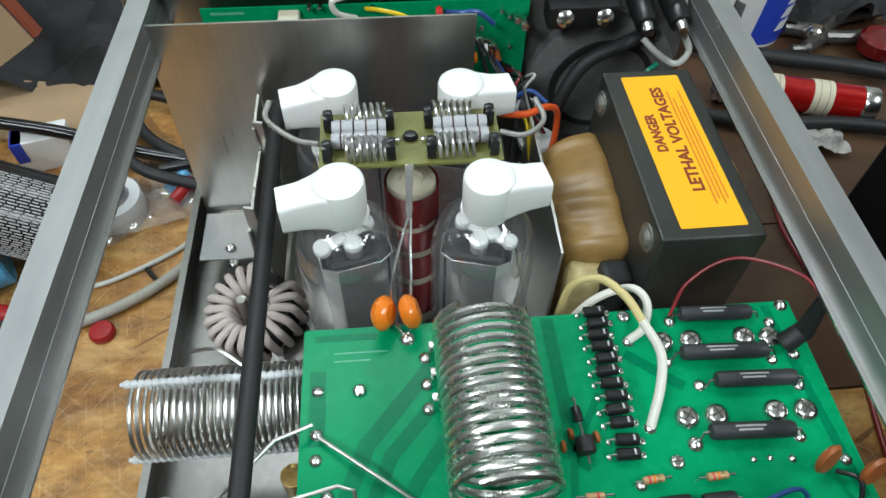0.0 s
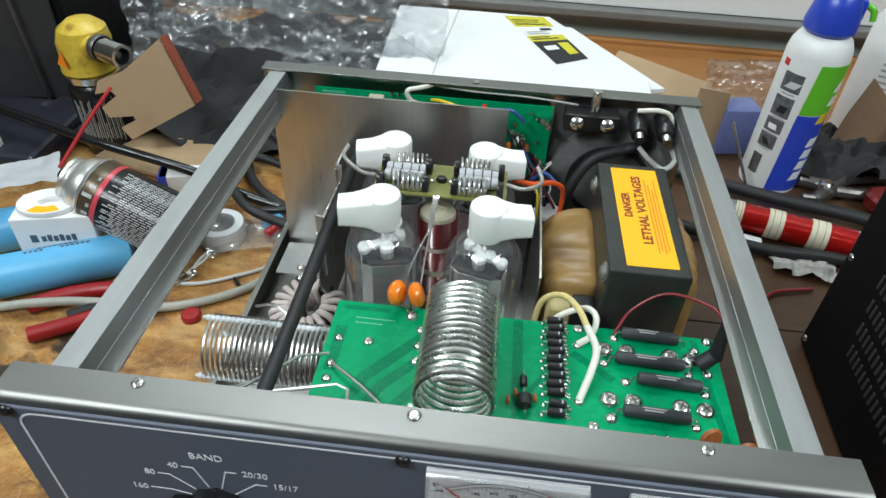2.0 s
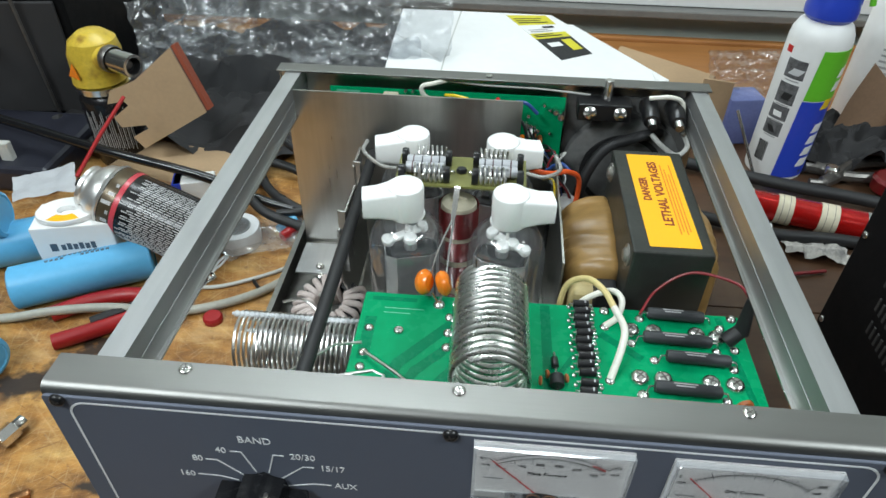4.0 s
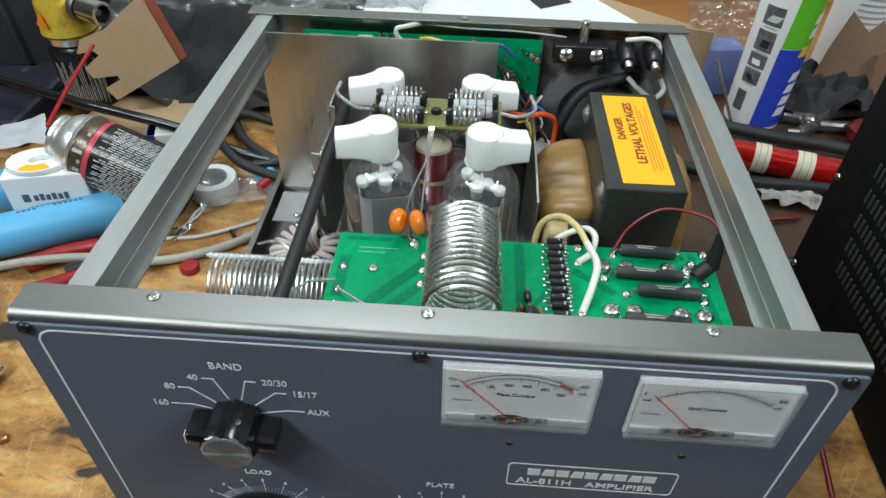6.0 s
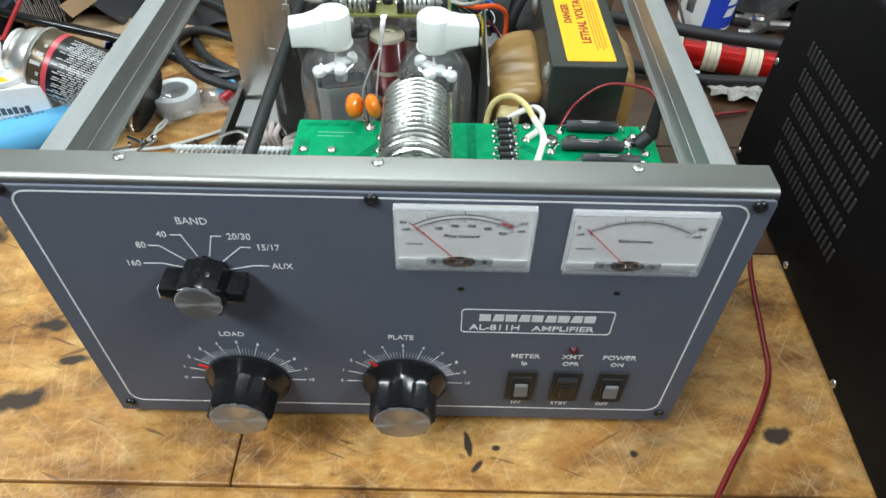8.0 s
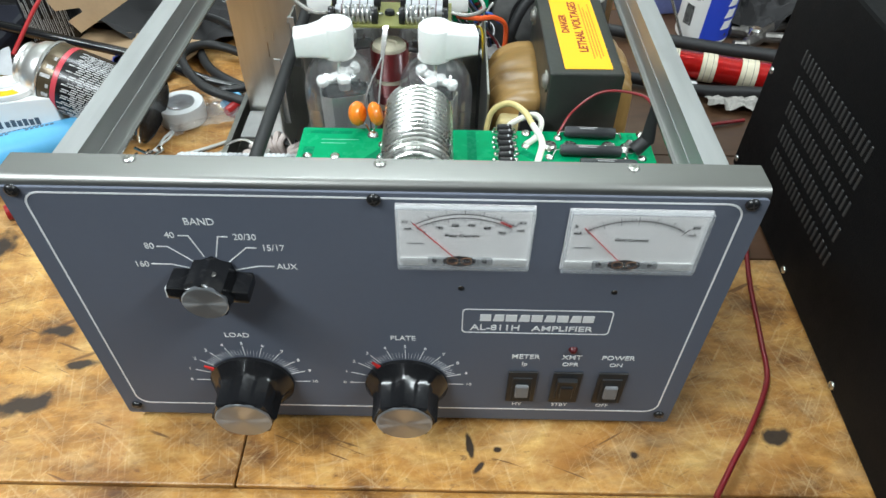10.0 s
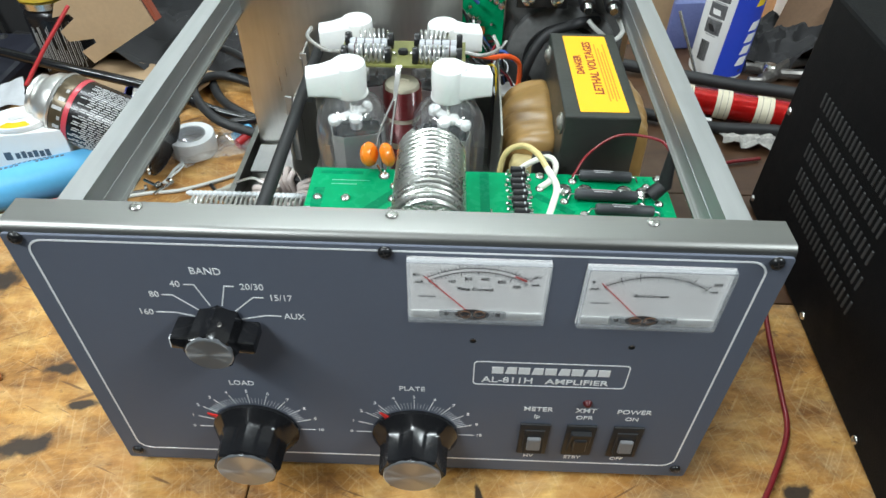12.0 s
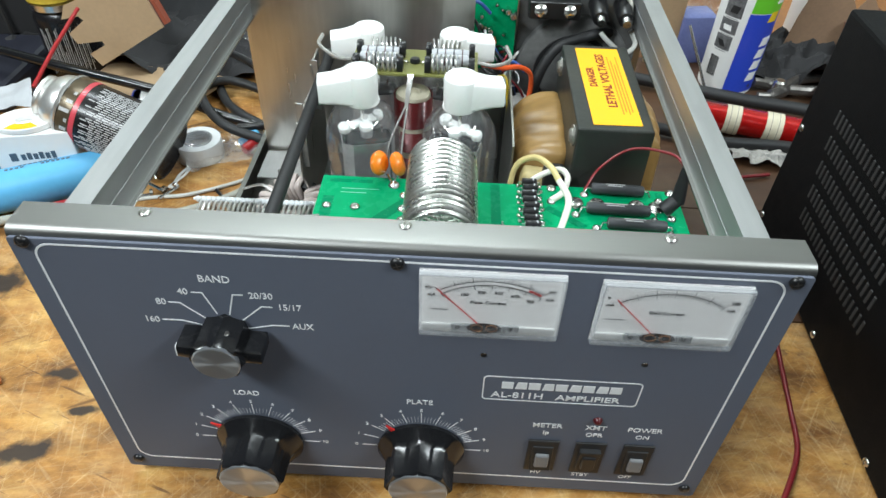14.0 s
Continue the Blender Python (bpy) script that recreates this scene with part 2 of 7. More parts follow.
M_SHADOW_GAP = mat("grey_shadow_gap", (0.17, 0.17, 0.16), 0.5, vary=0.15, scale=20)
M_SLOT = mat("slot_edge", (0.035, 0.034, 0.034), 0.5, vary=0.2, scale=100)
M_CAN_DARK = mat("black_printed_can", (0.015, 0.014, 0.015), 0.25, 0.2, vary=0.2, scale=40)
M_CAN_BRONZE = mat("bronze_printed_can", (0.10, 0.075, 0.045), 0.3, 0.5, vary=0.2, scale=40)
M_WOUND_BROWN = mat("dark_brown_band", (0.075, 0.028, 0.030), 0.4, vary=0.1)
M_PINK_BAND = mat("pink_red_band", (0.55, 0.06, 0.08), 0.3, vary=0.05)
M_DULL_RED = mat("red_grip", (0.32, 0.010, 0.012), 0.4, vary=0.15, scale=40)
M_OLD_STEEL = mat("oily_dark_steel", (0.16, 0.15, 0.14), 0.4, 0.8, vary=0.35, scale=60, bump=0.1, bump_scale=300)
M_BUBBLE = clear_mat("bubble_film", (0.80, 0.82, 0.84), 0.20, 1.5, thin=True, haze=0.07)
M_BLUE_CLEAR = mat("milky_blue_plastic", (0.15, 0.18, 0.40), 0.22, vary=0.15, scale=40, coat=0.2)
M_CELL = mat("red_glossy_winding", (0.50, 0.012, 0.010), 0.16, 0.45, vary=0.15, scale=80, coat=0.6)
M_PHOTO = mat("printed_picture", (0.12, 0.12, 0.125), 0.35, vary=0.9, scale=160)
M_CANTEXT = mat("fine_print", (0.42, 0.42, 0.42), 0.5, vary=0.5, scale=700)
M_TISSUE = mat("crumpled_tissue", (0.42, 0.40, 0.37), 0.9, vary=0.25, scale=60, bump=0.3, bump_scale=150, dirt=(0.12, 0.12, 0.12), dirt_amount=0.8, dirt_scale=60)

# for the unseen walls; dark so that little light bounces back
M_UNSEEN_WALL = mat("unseen_dark_wall", (0.17, 0.17, 0.165), 0.8, vary=0.1, scale=5)
M_DECK = mat("dull_chassis_sheet", (0.27, 0.265, 0.25), 0.40, 1.0, vary=0.2, scale=30, bump=0.05, bump_scale=300, dirt=(0.14, 0.13, 0.12), dirt_amount=0.5)
M_SILVER = mat("silver_can_dome", (0.72, 0.71, 0.69), 0.34, 0.85, vary=0.1, scale=60)
M_DUSTY = mat("dusty_dark_sheet", (0.115, 0.115, 0.113), 0.42, vary=0.3, scale=30, spec=0.4, dirt=(0.12, 0.12, 0.115), dirt_amount=0.5, dirt_scale=25)
M_WORN_BOLT = mat("worn_bolt", (0.34, 0.33, 0.30), 0.45, 0.8, vary=0.3, scale=200, bump=0.1, bump_scale=500)
M_LEMON = mat("lemon_print", (0.62, 0.56, 0.02), 0.5, vary=0.08, scale=60)
M_NAVY = mat("navy_black_case", (0.016, 0.017, 0.026), 0.4, vary=0.3, scale=30, bump=0.1, bump_scale=200)


def wood_mat():
    """Worn plywood bench top: long grain, pale and dark patches, scratches, burn marks."""
    m = bpy.data.materials.new("worn_bench_wood")
    m.use_nodes = True
    n, l = m.node_tree.nodes, m.node_tree.links
    b = n["Principled BSDF"]
    tc = n.new("ShaderNodeTexCoord")

    def noise_tex(scale, stretch, detail=5):
        mp, k = n.new("ShaderNodeMapping"), n.new("ShaderNodeTexNoise")
        mp.inputs["Scale"].default_value = stretch
        l.new(tc.outputs["Object"], mp.inputs[0])
        l.new(mp.outputs[0], k.inputs["Vector"])
        k.inputs["Scale"].default_value, k.inputs["Detail"].default_value, k.inputs["Roughness"].default_value = scale, detail, 0.65
        return k.outputs[0]

    def ramp(src, stops):
        r = n.new("ShaderNodeValToRGB")
        el = r.color_ramp.elements
        el[0].position, el[0].color = stops[0][0], (*stops[0][1], 1)
        el[1].position, el[1].color = stops[1][0], (*stops[1][1], 1)
        for p, c in stops[2:]:
            e = el.new(p)
            e.color = (*c, 1)
        l.new(src, r.inputs[0])
        return r.outputs[0]

    def mixed(kind, fac, a, c):
        x = n.new("ShaderNodeMix")
        x.data_type, x.blend_type = "RGBA", kind
        if isinstance(fac, float):
            x.inputs[0].default_value = fac
        else:
            l.new(fac, x.inputs[0])
        l.new(a, x.inputs[6])
        if isinstance(c, tuple):
            x.inputs[7].default_value = (*c, 1)
        else:
            l.new(c, x.inputs[7])
        return x.outputs[2]

    base = ramp(noise_tex(24, (0.6, 1.0, 1), 10), [(0.34, (0.17, 0.066, 0.018)), (0.67, (0.76, 0.48, 0.165)), (0.5, (0.56, 0.275, 0.066))])
    fine = ramp(noise_tex(120, (0.35, 1.0, 1), 6), [(0.25, (0.50, 0.44, 0.38)), (0.6, (1, 1, 1))])
    c = mixed("MULTIPLY", 0.9, base, fine)
    patch = ramp(noise_tex(5.5, (0.7, 1.0, 1), 6), [(0.36, (0.42, 0.33, 0.25)), (0.58, (1, 1, 1))])
    c = mixed("MULTIPLY", 0.65, c, patch)
    blot = ramp(noise_tex(22, (0.75, 1.0, 1), 9), [(0.34, (0.46, 0.36, 0.27)), (0.50, (1, 1, 1))])
    c = mixed("MULTIPLY", 0.7, c, blot)
    speck = ramp(noise_tex(150, (0.6, 1.0, 1), 4), [(0.60, (0, 0, 0)), (0.70, (0.75, 0.75, 0.75))])
    c = mixed("MIX", speck, c, (0.16, 0.062, 0.018))

    def rotated(scale, angle, long, detail=2):
        mp, k = n.new("ShaderNodeMapping"), n.new("ShaderNodeTexNoise")
        mp.vector_type = "TEXTURE"
        mp.inputs["Rotation"].default_value = (0, 0, radians(angle))
        mp.inputs["Scale"].default_value = (long, 1, 1)
        l.new(tc.outputs["Object"], mp.inputs[0])
        l.new(mp.outputs[0], k.inputs["Vector"])
        k.inputs["Scale"].default_value, k.inputs["Detail"].default_value = scale, detail
        return k.outputs[0]

    for angle, scale, amount in ((12, 420, 0.13), (57, 620, 0.20), (-38, 330, 0.15), (100, 700, 0.14), (-75, 480, 0.16), (33, 900, 0.14)):
        s = ramp(rotated(scale, angle, 16.0), [(0.60, (0, 0, 0)), (0.72, (amount, amount, amount))])
        c = mixed("MIX", s, c, (0.86, 0.66, 0.38))
    rub = ramp(noise_tex(38, (0.5, 1.0, 1), 8), [(0.50, (0, 0, 0)), (0.68, (0.30, 0.30, 0.30))])
    c = mixed("MIX", rub, c, (0.80, 0.57, 0.29))
    amber = ramp(noise_tex(17, (0.8, 1.0, 1), 7), [(0.54, (0, 0, 0)), (0.64, (0.6, 0.6, 0.6))])
    c = mixed("MIX", amber, c, (0.36, 0.145, 0.030))
    for angle, scale in ((30, 160), (-20, 230)):
        s = ramp(rotated(scale, angle, 12.0), [(0.68, (0, 0, 0)), (0.72, (0.8, 0.8, 0.8))])
        c = mixed("MIX", s, c, (0.13, 0.055, 0.02))
    warp = n.new("ShaderNodeTexNoise")
    warp.inputs["Scale"].default_value, warp.inputs["Detail"].default_value = 70, 6
    l.new(tc.outputs["Object"], warp.inputs["Vector"])
    # scorch and ink marks: centre, half lengths, turn
    for cx, cy, rx, ry, turn in ((-0.250, 0.007, 0.021, 0.0085, 8), (-0.251, 0.069, 0.015, 0.0048, 6), (-0.223, 0.041, 0.011, 0.0038, 8), (-0.31, -0.02, 0.02, 0.006, 0),
                                 (0.046, -0.014, 0.0022, 0.012, 10), (0.052, -0.030, 0.002, 0.006, -40), (0.064, -0.018, 0.003, 0.002, 0), (0.150, -0.020, 0.003, 0.003, 0), (0.245, -0.005, 0.010, 0.006, 20), (-0.30, 0.19, 0.03, 0.02, 0), (-0.345, 0.15, 0.03, 0.015, 30)):
        mp, ln, ad, rg = n.new("ShaderNodeMapping"), n.new("ShaderNodeVectorMath"), n.new("ShaderNodeMath"), n.new("ShaderNodeMapRange")
        mp.vector_type = "TEXTURE"
        mp.inputs["Location"].default_value, mp.inputs["Rotation"].default_value, mp.inputs["Scale"].default_value = (cx, cy, 0), (0, 0, radians(turn)), (rx, ry, 1)
        l.new(tc.outputs["Object"], mp.inputs[0])
        ln.operation = "LENGTH"
        l.new(mp.outputs[0], ln.inputs[0])
        ad.operation = "MULTIPLY_ADD"
        l.new(warp.outputs[0], ad.inputs[0])
        ad.inputs[1].default_value = 2.2
        l.new(ln.outputs["Value"], ad.inputs[2])
        rg.inputs[1].default_value, rg.inputs[2].default_value, rg.inputs[3].default_value, rg.inputs[4].default_value = 1.75, 2.25, 0.97, 0.0
        l.new(ad.outputs[0], rg.inputs[0])
        c = mixed("MIX", rg.outputs[0], c, (0.030, 0.020, 0.015))
    l.new(c, b.inputs["Base Color"])
    b.inputs["Roughness"].default_value = 0.45
    bp = n.new("ShaderNodeBump")
    bp.inputs["Strength"].default_value, bp.inputs["Distance"].default_value = 0.35, 0.001
    l.new(rotated(200, 20, 4.0, 5), bp.inputs["Height"])
    l.new(bp.outputs[0], b.inputs["Normal"])
    return m


M_WOOD = wood_mat()


# ---- mesh helpers ----
def part(name, bm, material, parent=None, label="", smooth=True):
    """Links a bmesh as one mesh object under a thing or under a part."""
    me = bpy.data.meshes.new(name)
    bmesh.ops.recalc_face_normals(bm, faces=bm.faces)
    if smooth:
        for f in bm.faces:
            f.smooth = True
        for e in bm.edges:
            if len(e.link_faces) == 2 and e.calc_face_angle(0) > 0.6:
                e.smooth = False
    bm.to_mesh(me)
    bm.free()
    me.materials.append(material)
    ob = new(name, me)
    ob.parent = parent
    if label:
        ob["label"] = label
    return ob


def piece(name, me, parent, m):
    """One more object on shared mesh data."""
    ob = new(name, me)
    ob.parent = parent
    ob.matrix_basis = m
    return ob


def thing(name, label, category, m=None, group="", kind=""):
    ob = new(name)
    ob.empty_display_size = 0.02
    if m is not None:
        ob.matrix_basis = m
    return tagged(ob, label, category, group, kind)


def box(x0, x1, y0, y1, z0, z1, bevel=0.0, bm=None, seg=2):
    own = bmesh.new()
    bmesh.ops.create_cube(own, size=1.0, matrix=Matrix.Translation(((x0 + x1) / 2, (y0 + y1) / 2, (z0 + z1) / 2)) @ Matrix.Diagonal((x1 - x0, y1 - y0, z1 - z0, 1)))
    if bevel:
        bmesh.ops.bevel(own, geom=own.edges[:], offset=bevel, segments=seg, profile=0.5, affect="EDGES")
    return joined(bm, own)


def joined(bm, own):
    if bm is None:
        return own
    me = bpy.data.meshes.new("tmp")
    own.to_mesh(me)
    own.free()
    bm.from_mesh(me)
    bpy.data.meshes.remove(me)
    return bm


def moved(bm, m):
    bmesh.ops.transform(bm, matrix=m, verts=bm.verts)
    return bm


def cyl(p0, p1, r, seg=20, r1=None, bm=None, bevel=0.0):
    own = bmesh.new()
    a, c = Vector(p0), Vector(p1)
    d = c - a
    bmesh.ops.create_cone(own, cap_ends=True, segments=seg, radius1=r, radius2=r if r1 is None else r1, depth=d.length)
    if bevel:
        rim = [e for e in own.edges if abs(e.verts[0].co.z - e.verts[1].co.z) < 1e-7]
        bmesh.ops.bevel(own, geom=rim, offset=bevel, segments=2, profile=0.5, affect="EDGES")
    bmesh.ops.transform(own, matrix=Matrix.Translation((a + c) / 2) @ d.to_track_quat("Z", "Y").to_matrix().to_4x4(), verts=own.verts)
    return joined(bm, own)


def lathe(profile, seg=32, m=None, bm=None, closed=False):
    """Turns (radius, height) pairs about z."""
    own = bmesh.new()
    rings = []
    for r, z in profile:
        if r < 1e-6:
            rings.append([own.verts.new((0, 0, z))])
        else:
            rings.append([own.verts.new((r * math.cos(2 * math.pi * k / seg), r * math.sin(2 * math.pi * k / seg), z)) for k in range(seg)])
    if closed:
        rings.append(rings[0])
    for a, c in zip(rings, rings[1:]):
        for k in range(seg):
            q = (k + 1) % seg
            if len(a) == 1 and len(c) > 1:
                own.faces.new((a[0], c[k], c[q]))
            elif len(c) == 1 and len(a) > 1:
                own.faces.new((a[k], a[q], c[0]))
            elif len(a) > 1:
                own.faces.new((a[k], a[q], c[q], c[k]))
    if m is not None:
        moved(own, m)
    return joined(bm, own)


def spline(points, n=8):
    """A smooth curve through the points."""
    p = [Vector(q) for q in points]
    p = [p[0] * 2 - p[1]] + p + [p[-1] * 2 - p[-2]]
    out = []
    for i in range(1, len(p) - 2):
        for k in range(n):
            t = k / n
            a, b, c, d = p[i - 1], p[i], p[i + 1], p[i + 2]
            out.append(0.5 * (2 * b + (c - a) * t + (2 * a - 5 * b + 4 * c - d) * t * t + (3 * b - a - 3 * c + d) * t ** 3))
    out.append(p[-2])
    return out


def sweep(points, r, seg=10, bm=None, caps=True):
    """A round rod along a line of points."""
    own = bmesh.new()
    p = [Vector(q) for q in points]
    t = (p[1] - p[0]).normalized()
    u = t.orthogonal().normalized()
    rings = []
    for i, q in enumerate(p):
        d = (p[min(i + 1, len(p) - 1)] - p[max(i - 1, 0)]).normalized()
        u = (u - d * u.dot(d)).normalized()
        v = d.cross(u)
        rr = r[i] if isinstance(r, (list, tuple)) else r
        rings.append([own.verts.new(q + (u * math.cos(2 * math.pi * k / seg) + v * math.sin(2 * math.pi * k / seg)) * rr) for k in range(seg)])
    for a, c in zip(rings, rings[1:]):
        for k in range(seg):
            own.faces.new((a[k], a[(k + 1) % seg], c[(k + 1) % seg], c[k]))
    if caps:
        own.faces.new(rings[0][::-1])
        own.faces.new(rings[-1])
    return joined(bm, own)


def helix(c0, c1, r, turns, per=20, phase=0.0):
    """Points of a coil whose axis runs from c0 to c1."""
    a, d = Vector(c0), Vector(c1) - Vector(c0)
    q = d.to_track_quat("Z", "Y")
    n = int(turns * per)
    return [a + d * (i / n) + q @ Vector((r * math.cos(phase + 2 * math.pi * i / per), r * math.sin(phase + 2 * math.pi * i / per), 0)) for i in range(n + 1)]


def slab(outline, t, bm=None, m=None, bevel=0.0):
    """A flat outline in x, y given a thickness t in z."""
    own = bmesh.new()
    vs = [own.verts.new((x, y, 0)) for x, y in outline]
    f = own.faces.new(vs)
    res = bmesh.ops.extrude_face_region(own, geom=[f])
    bmesh.ops.translate(own, vec=(0, 0, t), verts=[v for v in res["geom"] if isinstance(v, bmesh.types.BMVert)])
    if bevel:
        bmesh.ops.bevel(own, geom=own.edges[:], offset=bevel, segments=1, affect="EDGES")
    if m is not None:
        moved(own, m)
    return joined(bm, own)


def rounded(x0, x1, y0, y1, r, k=5):
    """Outline of a rectangle with round corners."""
    out = []
    for cx, cy, a in ((x1 - r, y1 - r, 0), (x0 + r, y1 - r, 90), (x0 + r, y0 + r, 180), (x1 - r, y0 + r, 270)):
        out += [(cx + r * math.cos(radians(a + 90 * i / k)), cy + r * math.sin(radians(a + 90 * i / k))) for i in range(k + 1)]
    return out


UP = pose(0, 0, 0, 90)   # lays an x, y outline upright: its y becomes z, its thickness goes towards -y


def lettering(name, body, size, material, parent, m, align="CENTER", depth=0.00012, bold=0.0, squeeze=1.0, label=""):
    """Raised letters in the built-in font, standing on the x, y plane of m."""
    cu = bpy.data.curves.new(name, "FONT")
    cu.body, cu.size, cu.align_x, cu.align_y, cu.extrude, cu.offset = body, size, align, "CENTER", depth, bold
    cu.resolution_u = 3
    tmp = new("tmp", cu)
    bpy.context.view_layer.update()
    me = bpy.data.meshes.new_from_object(tmp.evaluated_get(bpy.context.evaluated_depsgraph_get()))
    bpy.data.objects.remove(tmp)
    bpy.data.curves.remove(cu)
    me.name = name
    me.materials.clear()
    me.materials.append(material)
    ob = new(name, me)
    ob.parent = parent
    ob.matrix_basis = m @ Matrix.Diagonal((squeeze, 1, 1, 1))
    if label:
        ob["label"] = label
    return ob


def line_strip(points, w, t, bm=None, m=None):
    """A thin flat stripe along points of the x, y plane."""
    own = bmesh.new()
    for i, ((x0, y0), (x1, y1)) in enumerate(zip(points, points[1:])):
        t += 0.00002 * (1 if i % 2 else -1) if i else 0
        d = Vector((x1 - x0, y1 - y0, 0))
        n = Vector((-d.y, d.x, 0)).normalized() * (w / 2)
        e = d.normalized() * (w * 0.3)
        a, c = Vector((x0, y0, 0)) - e, Vector((x1, y1, 0)) + e
        v = [own.verts.new(q + Vector((0, 0, zz))) for zz in (0, t) for q in (a - n, c - n, c + n, a + n)]
        for f in ((4, 5, 6, 7), (0, 1, 5, 4), (1, 2, 6, 5), (2, 3, 7, 6), (3, 0, 4, 7)):
            own.faces.new([v[i] for i in f])
    if m is not None:
        moved(own, m)
    return joined(bm, own)


def screw_mesh(name, r, h, material, cross=True):
    """Pan-head screw with a cross recess, standing on z = 0."""
    bm = lathe([(r, 0), (r, h * 0.35), (r * 0.82, h * 0.8), (r * 0.5, h), (0, h)], 14)
    me = bpy.data.meshes.new(name)
    if cross:
        for a in (20, 110):
            bm = joined(bm, moved(box(-r * 0.55, r * 0.55, -r * 0.09, r * 0.09, h * 0.98, h * 1.04), pose(0, 0, 0, 0, 0, a)))
    for f in bm.faces:
        f.smooth = len(f.verts) < 5 and f.calc_center_median().z < h * 0.97
    me.materials.append(material)
    me.materials.append(M_OLD_STEEL)
    bm.to_mesh(me)
    bm.free()
    for p in me.polygons:
        if p.center.z > h * 0.975 and cross and len(p.vertices) == 4:
            p.material_index = 1
    return me


# ---- room and bench ----
def setting(name, bm, material, label, category, smooth=False):
    return tagged(part(name, bm, material, None, "", smooth), label, category, kind="structure")


setting("bench_top", box(-1.1, -0.0975, -0.045, 0.90, -0.035, 0, 0.0012), M_WOOD, "worn scratched plywood bench top with burn marks", "bench")
setting("bench_top", box(-0.0965, 1.1, -0.045, 0.155, -0.035, -0.0004, 0.0012), M_WOOD, "worn scratched plywood bench top with ink stains", "bench")
setting("bench_top", box(-0.0965, 1.1, 0.156, 0.2935, -0.035, -0.0006, 0.0008), M_BROWN_DESK, "brown bench board, coloured darker for the shade beside the amplifier", "bench")
setting("bench_top", box(-0.0965, 1.1, 0.2945, 0.60, -0.035, -0.0006, 0.0008), M_BROWN_DESK, "brown bench board behind the seam, coloured darker for the shade there", "bench")
setting("bench_top", box(-0.0965, 1.1, 0.601, 0.90, -0.035, -0.0008, 0.0008), M_BROWN_WOOD, "varnished orange-brown board at the back of the bench", "bench")
setting("bench_edge", box(-1.1, 1.1, -0.075, -0.0458, -0.06, 0.0008, 0.004), M_WOOD, "worn wooden front edge of the bench", "bench")
setting("floor", box(-2.5, 2.5, -2.5, 1.0, -0.80, -0.75), M_CLUTTER, "dark workshop floor", "floor")
setting("backboard", box(-1.1, 1.1, 0.9005, 0.915, -0.2, 0.006, 0.003), M_BROWN_WOOD, "varnished brown wooden strip along the back of the bench", "trim")
setting("wall_back", box(-2.5, 2.5, 0.95, 1.03, -0.8, 1.75), M_WALL, "pale green painted wall behind the bench", "wall")
# grey strip draws the shadow gap below the white panel
setting("window_sill", box(-1.1, 1.1, 0.905, 0.95, 0.036, 0.048, 0.002), M_SHADOW_GAP, "grey strip standing in for the shadow under the white panel", "trim")
setting("window_board", box(-1.1, 1.1, 0.925, 0.9495, 0.049, 0.30, 0.002), M_WHITE, "white painted panel on the wall above the shadow strip", "trim")
# three walls out of view, added to enclose the light and keep contrast
setting("wall_left", box(-2.58, -2.5, -2.5, 1.03, -0.8, 1.75), M_UNSEEN_WALL, "unseen side wall, added dark to hold down bounced light", "wall")
setting("wall_right", box(2.5, 2.58, -2.5, 1.03, -0.8, 1.75), M_UNSEEN_WALL, "unseen side wall, added dark to hold down bounced light", "wall")
setting("wall_front", box(-2.5, 2.5, -2.58, -2.5, -0.8, 1.75), M_UNSEEN_WALL, "unseen wall behind the camera, added dark to hold down bounced light", "wall")
setting("ceiling", box(-2.5, 2.5, -2.5, 1.03, 1.75, 1.80), M_WHITE, "white workshop ceiling", "ceiling")

# ---- the amplifier ----
amp = thing("amplifier", "grey-fronted radio amplifier with its cover removed, standing on the bench", "amplifier")

# chassis tray
bm = box(-0.168, 0.150, 0.004, 0.344, 0.008, 0.0105)
box(-0.168, -0.1665, 0.004, 0.344, 0.0105, 0.034, 0, bm)
box(-0.1665, -0.1635, 0.004, 0.344, 0.0325, 0.034, 0, bm)
box(0.1485, 0.150, 0.004, 0.344, 0.0105, 0.020, 0, bm)
part("chassis_tray", bm, M_DECK, amp, "dull aluminium chassis tray", False)
foot = lathe([(0, 0.0), (0.010, 0.0), (0.011, 0.008), (0, 0.008)], 16)
part("foot", foot, M_BLACK_MATT, amp).location = (-0.15, 0.04, 0)
foot_me = amp.children[-1].data
for fx, fy in ((0.14, 0.04), (-0.15, 0.31), (0.14, 0.31)):
    piece("foot", foot_me, amp, pose(fx, fy, 0))


def profile_x(points, x0, x1, t=0.0):
    """A folded sheet: a y, z outline drawn out along x."""
    return slab(points, x1 - x0, m=Matrix(((0, 0, 1, x0), (1, 0, 0, 0), (0, 1, 0, 0), (0, 0, 0, 1))))


# folded bezel over the front panel
arc = [(0.0055 - 0.0042 * math.cos(radians(a)), 0.1958 + 0.0042 * math.sin(radians(a))) for a in range(0, 91, 15)]
inner = [(0.0055 - 0.0025 * math.cos(radians(a)), 0.1958 + 0.0025 * math.sin(radians(a))) for a in range(90, -1, -15)]
bezel = part("front_frame", profile_x([(0.0013, 0.008)] + arc + [(0.0195, 0.2), (0.0195, 0.1983)] + inner + [(0.0030, 0.008)], -0.1735, 0.1735), M_ALU_BEZEL, amp, "satin aluminium folded front frame")
sc = screw_mesh("lip_screw", 0.0030, 0.0014, M_STEEL)
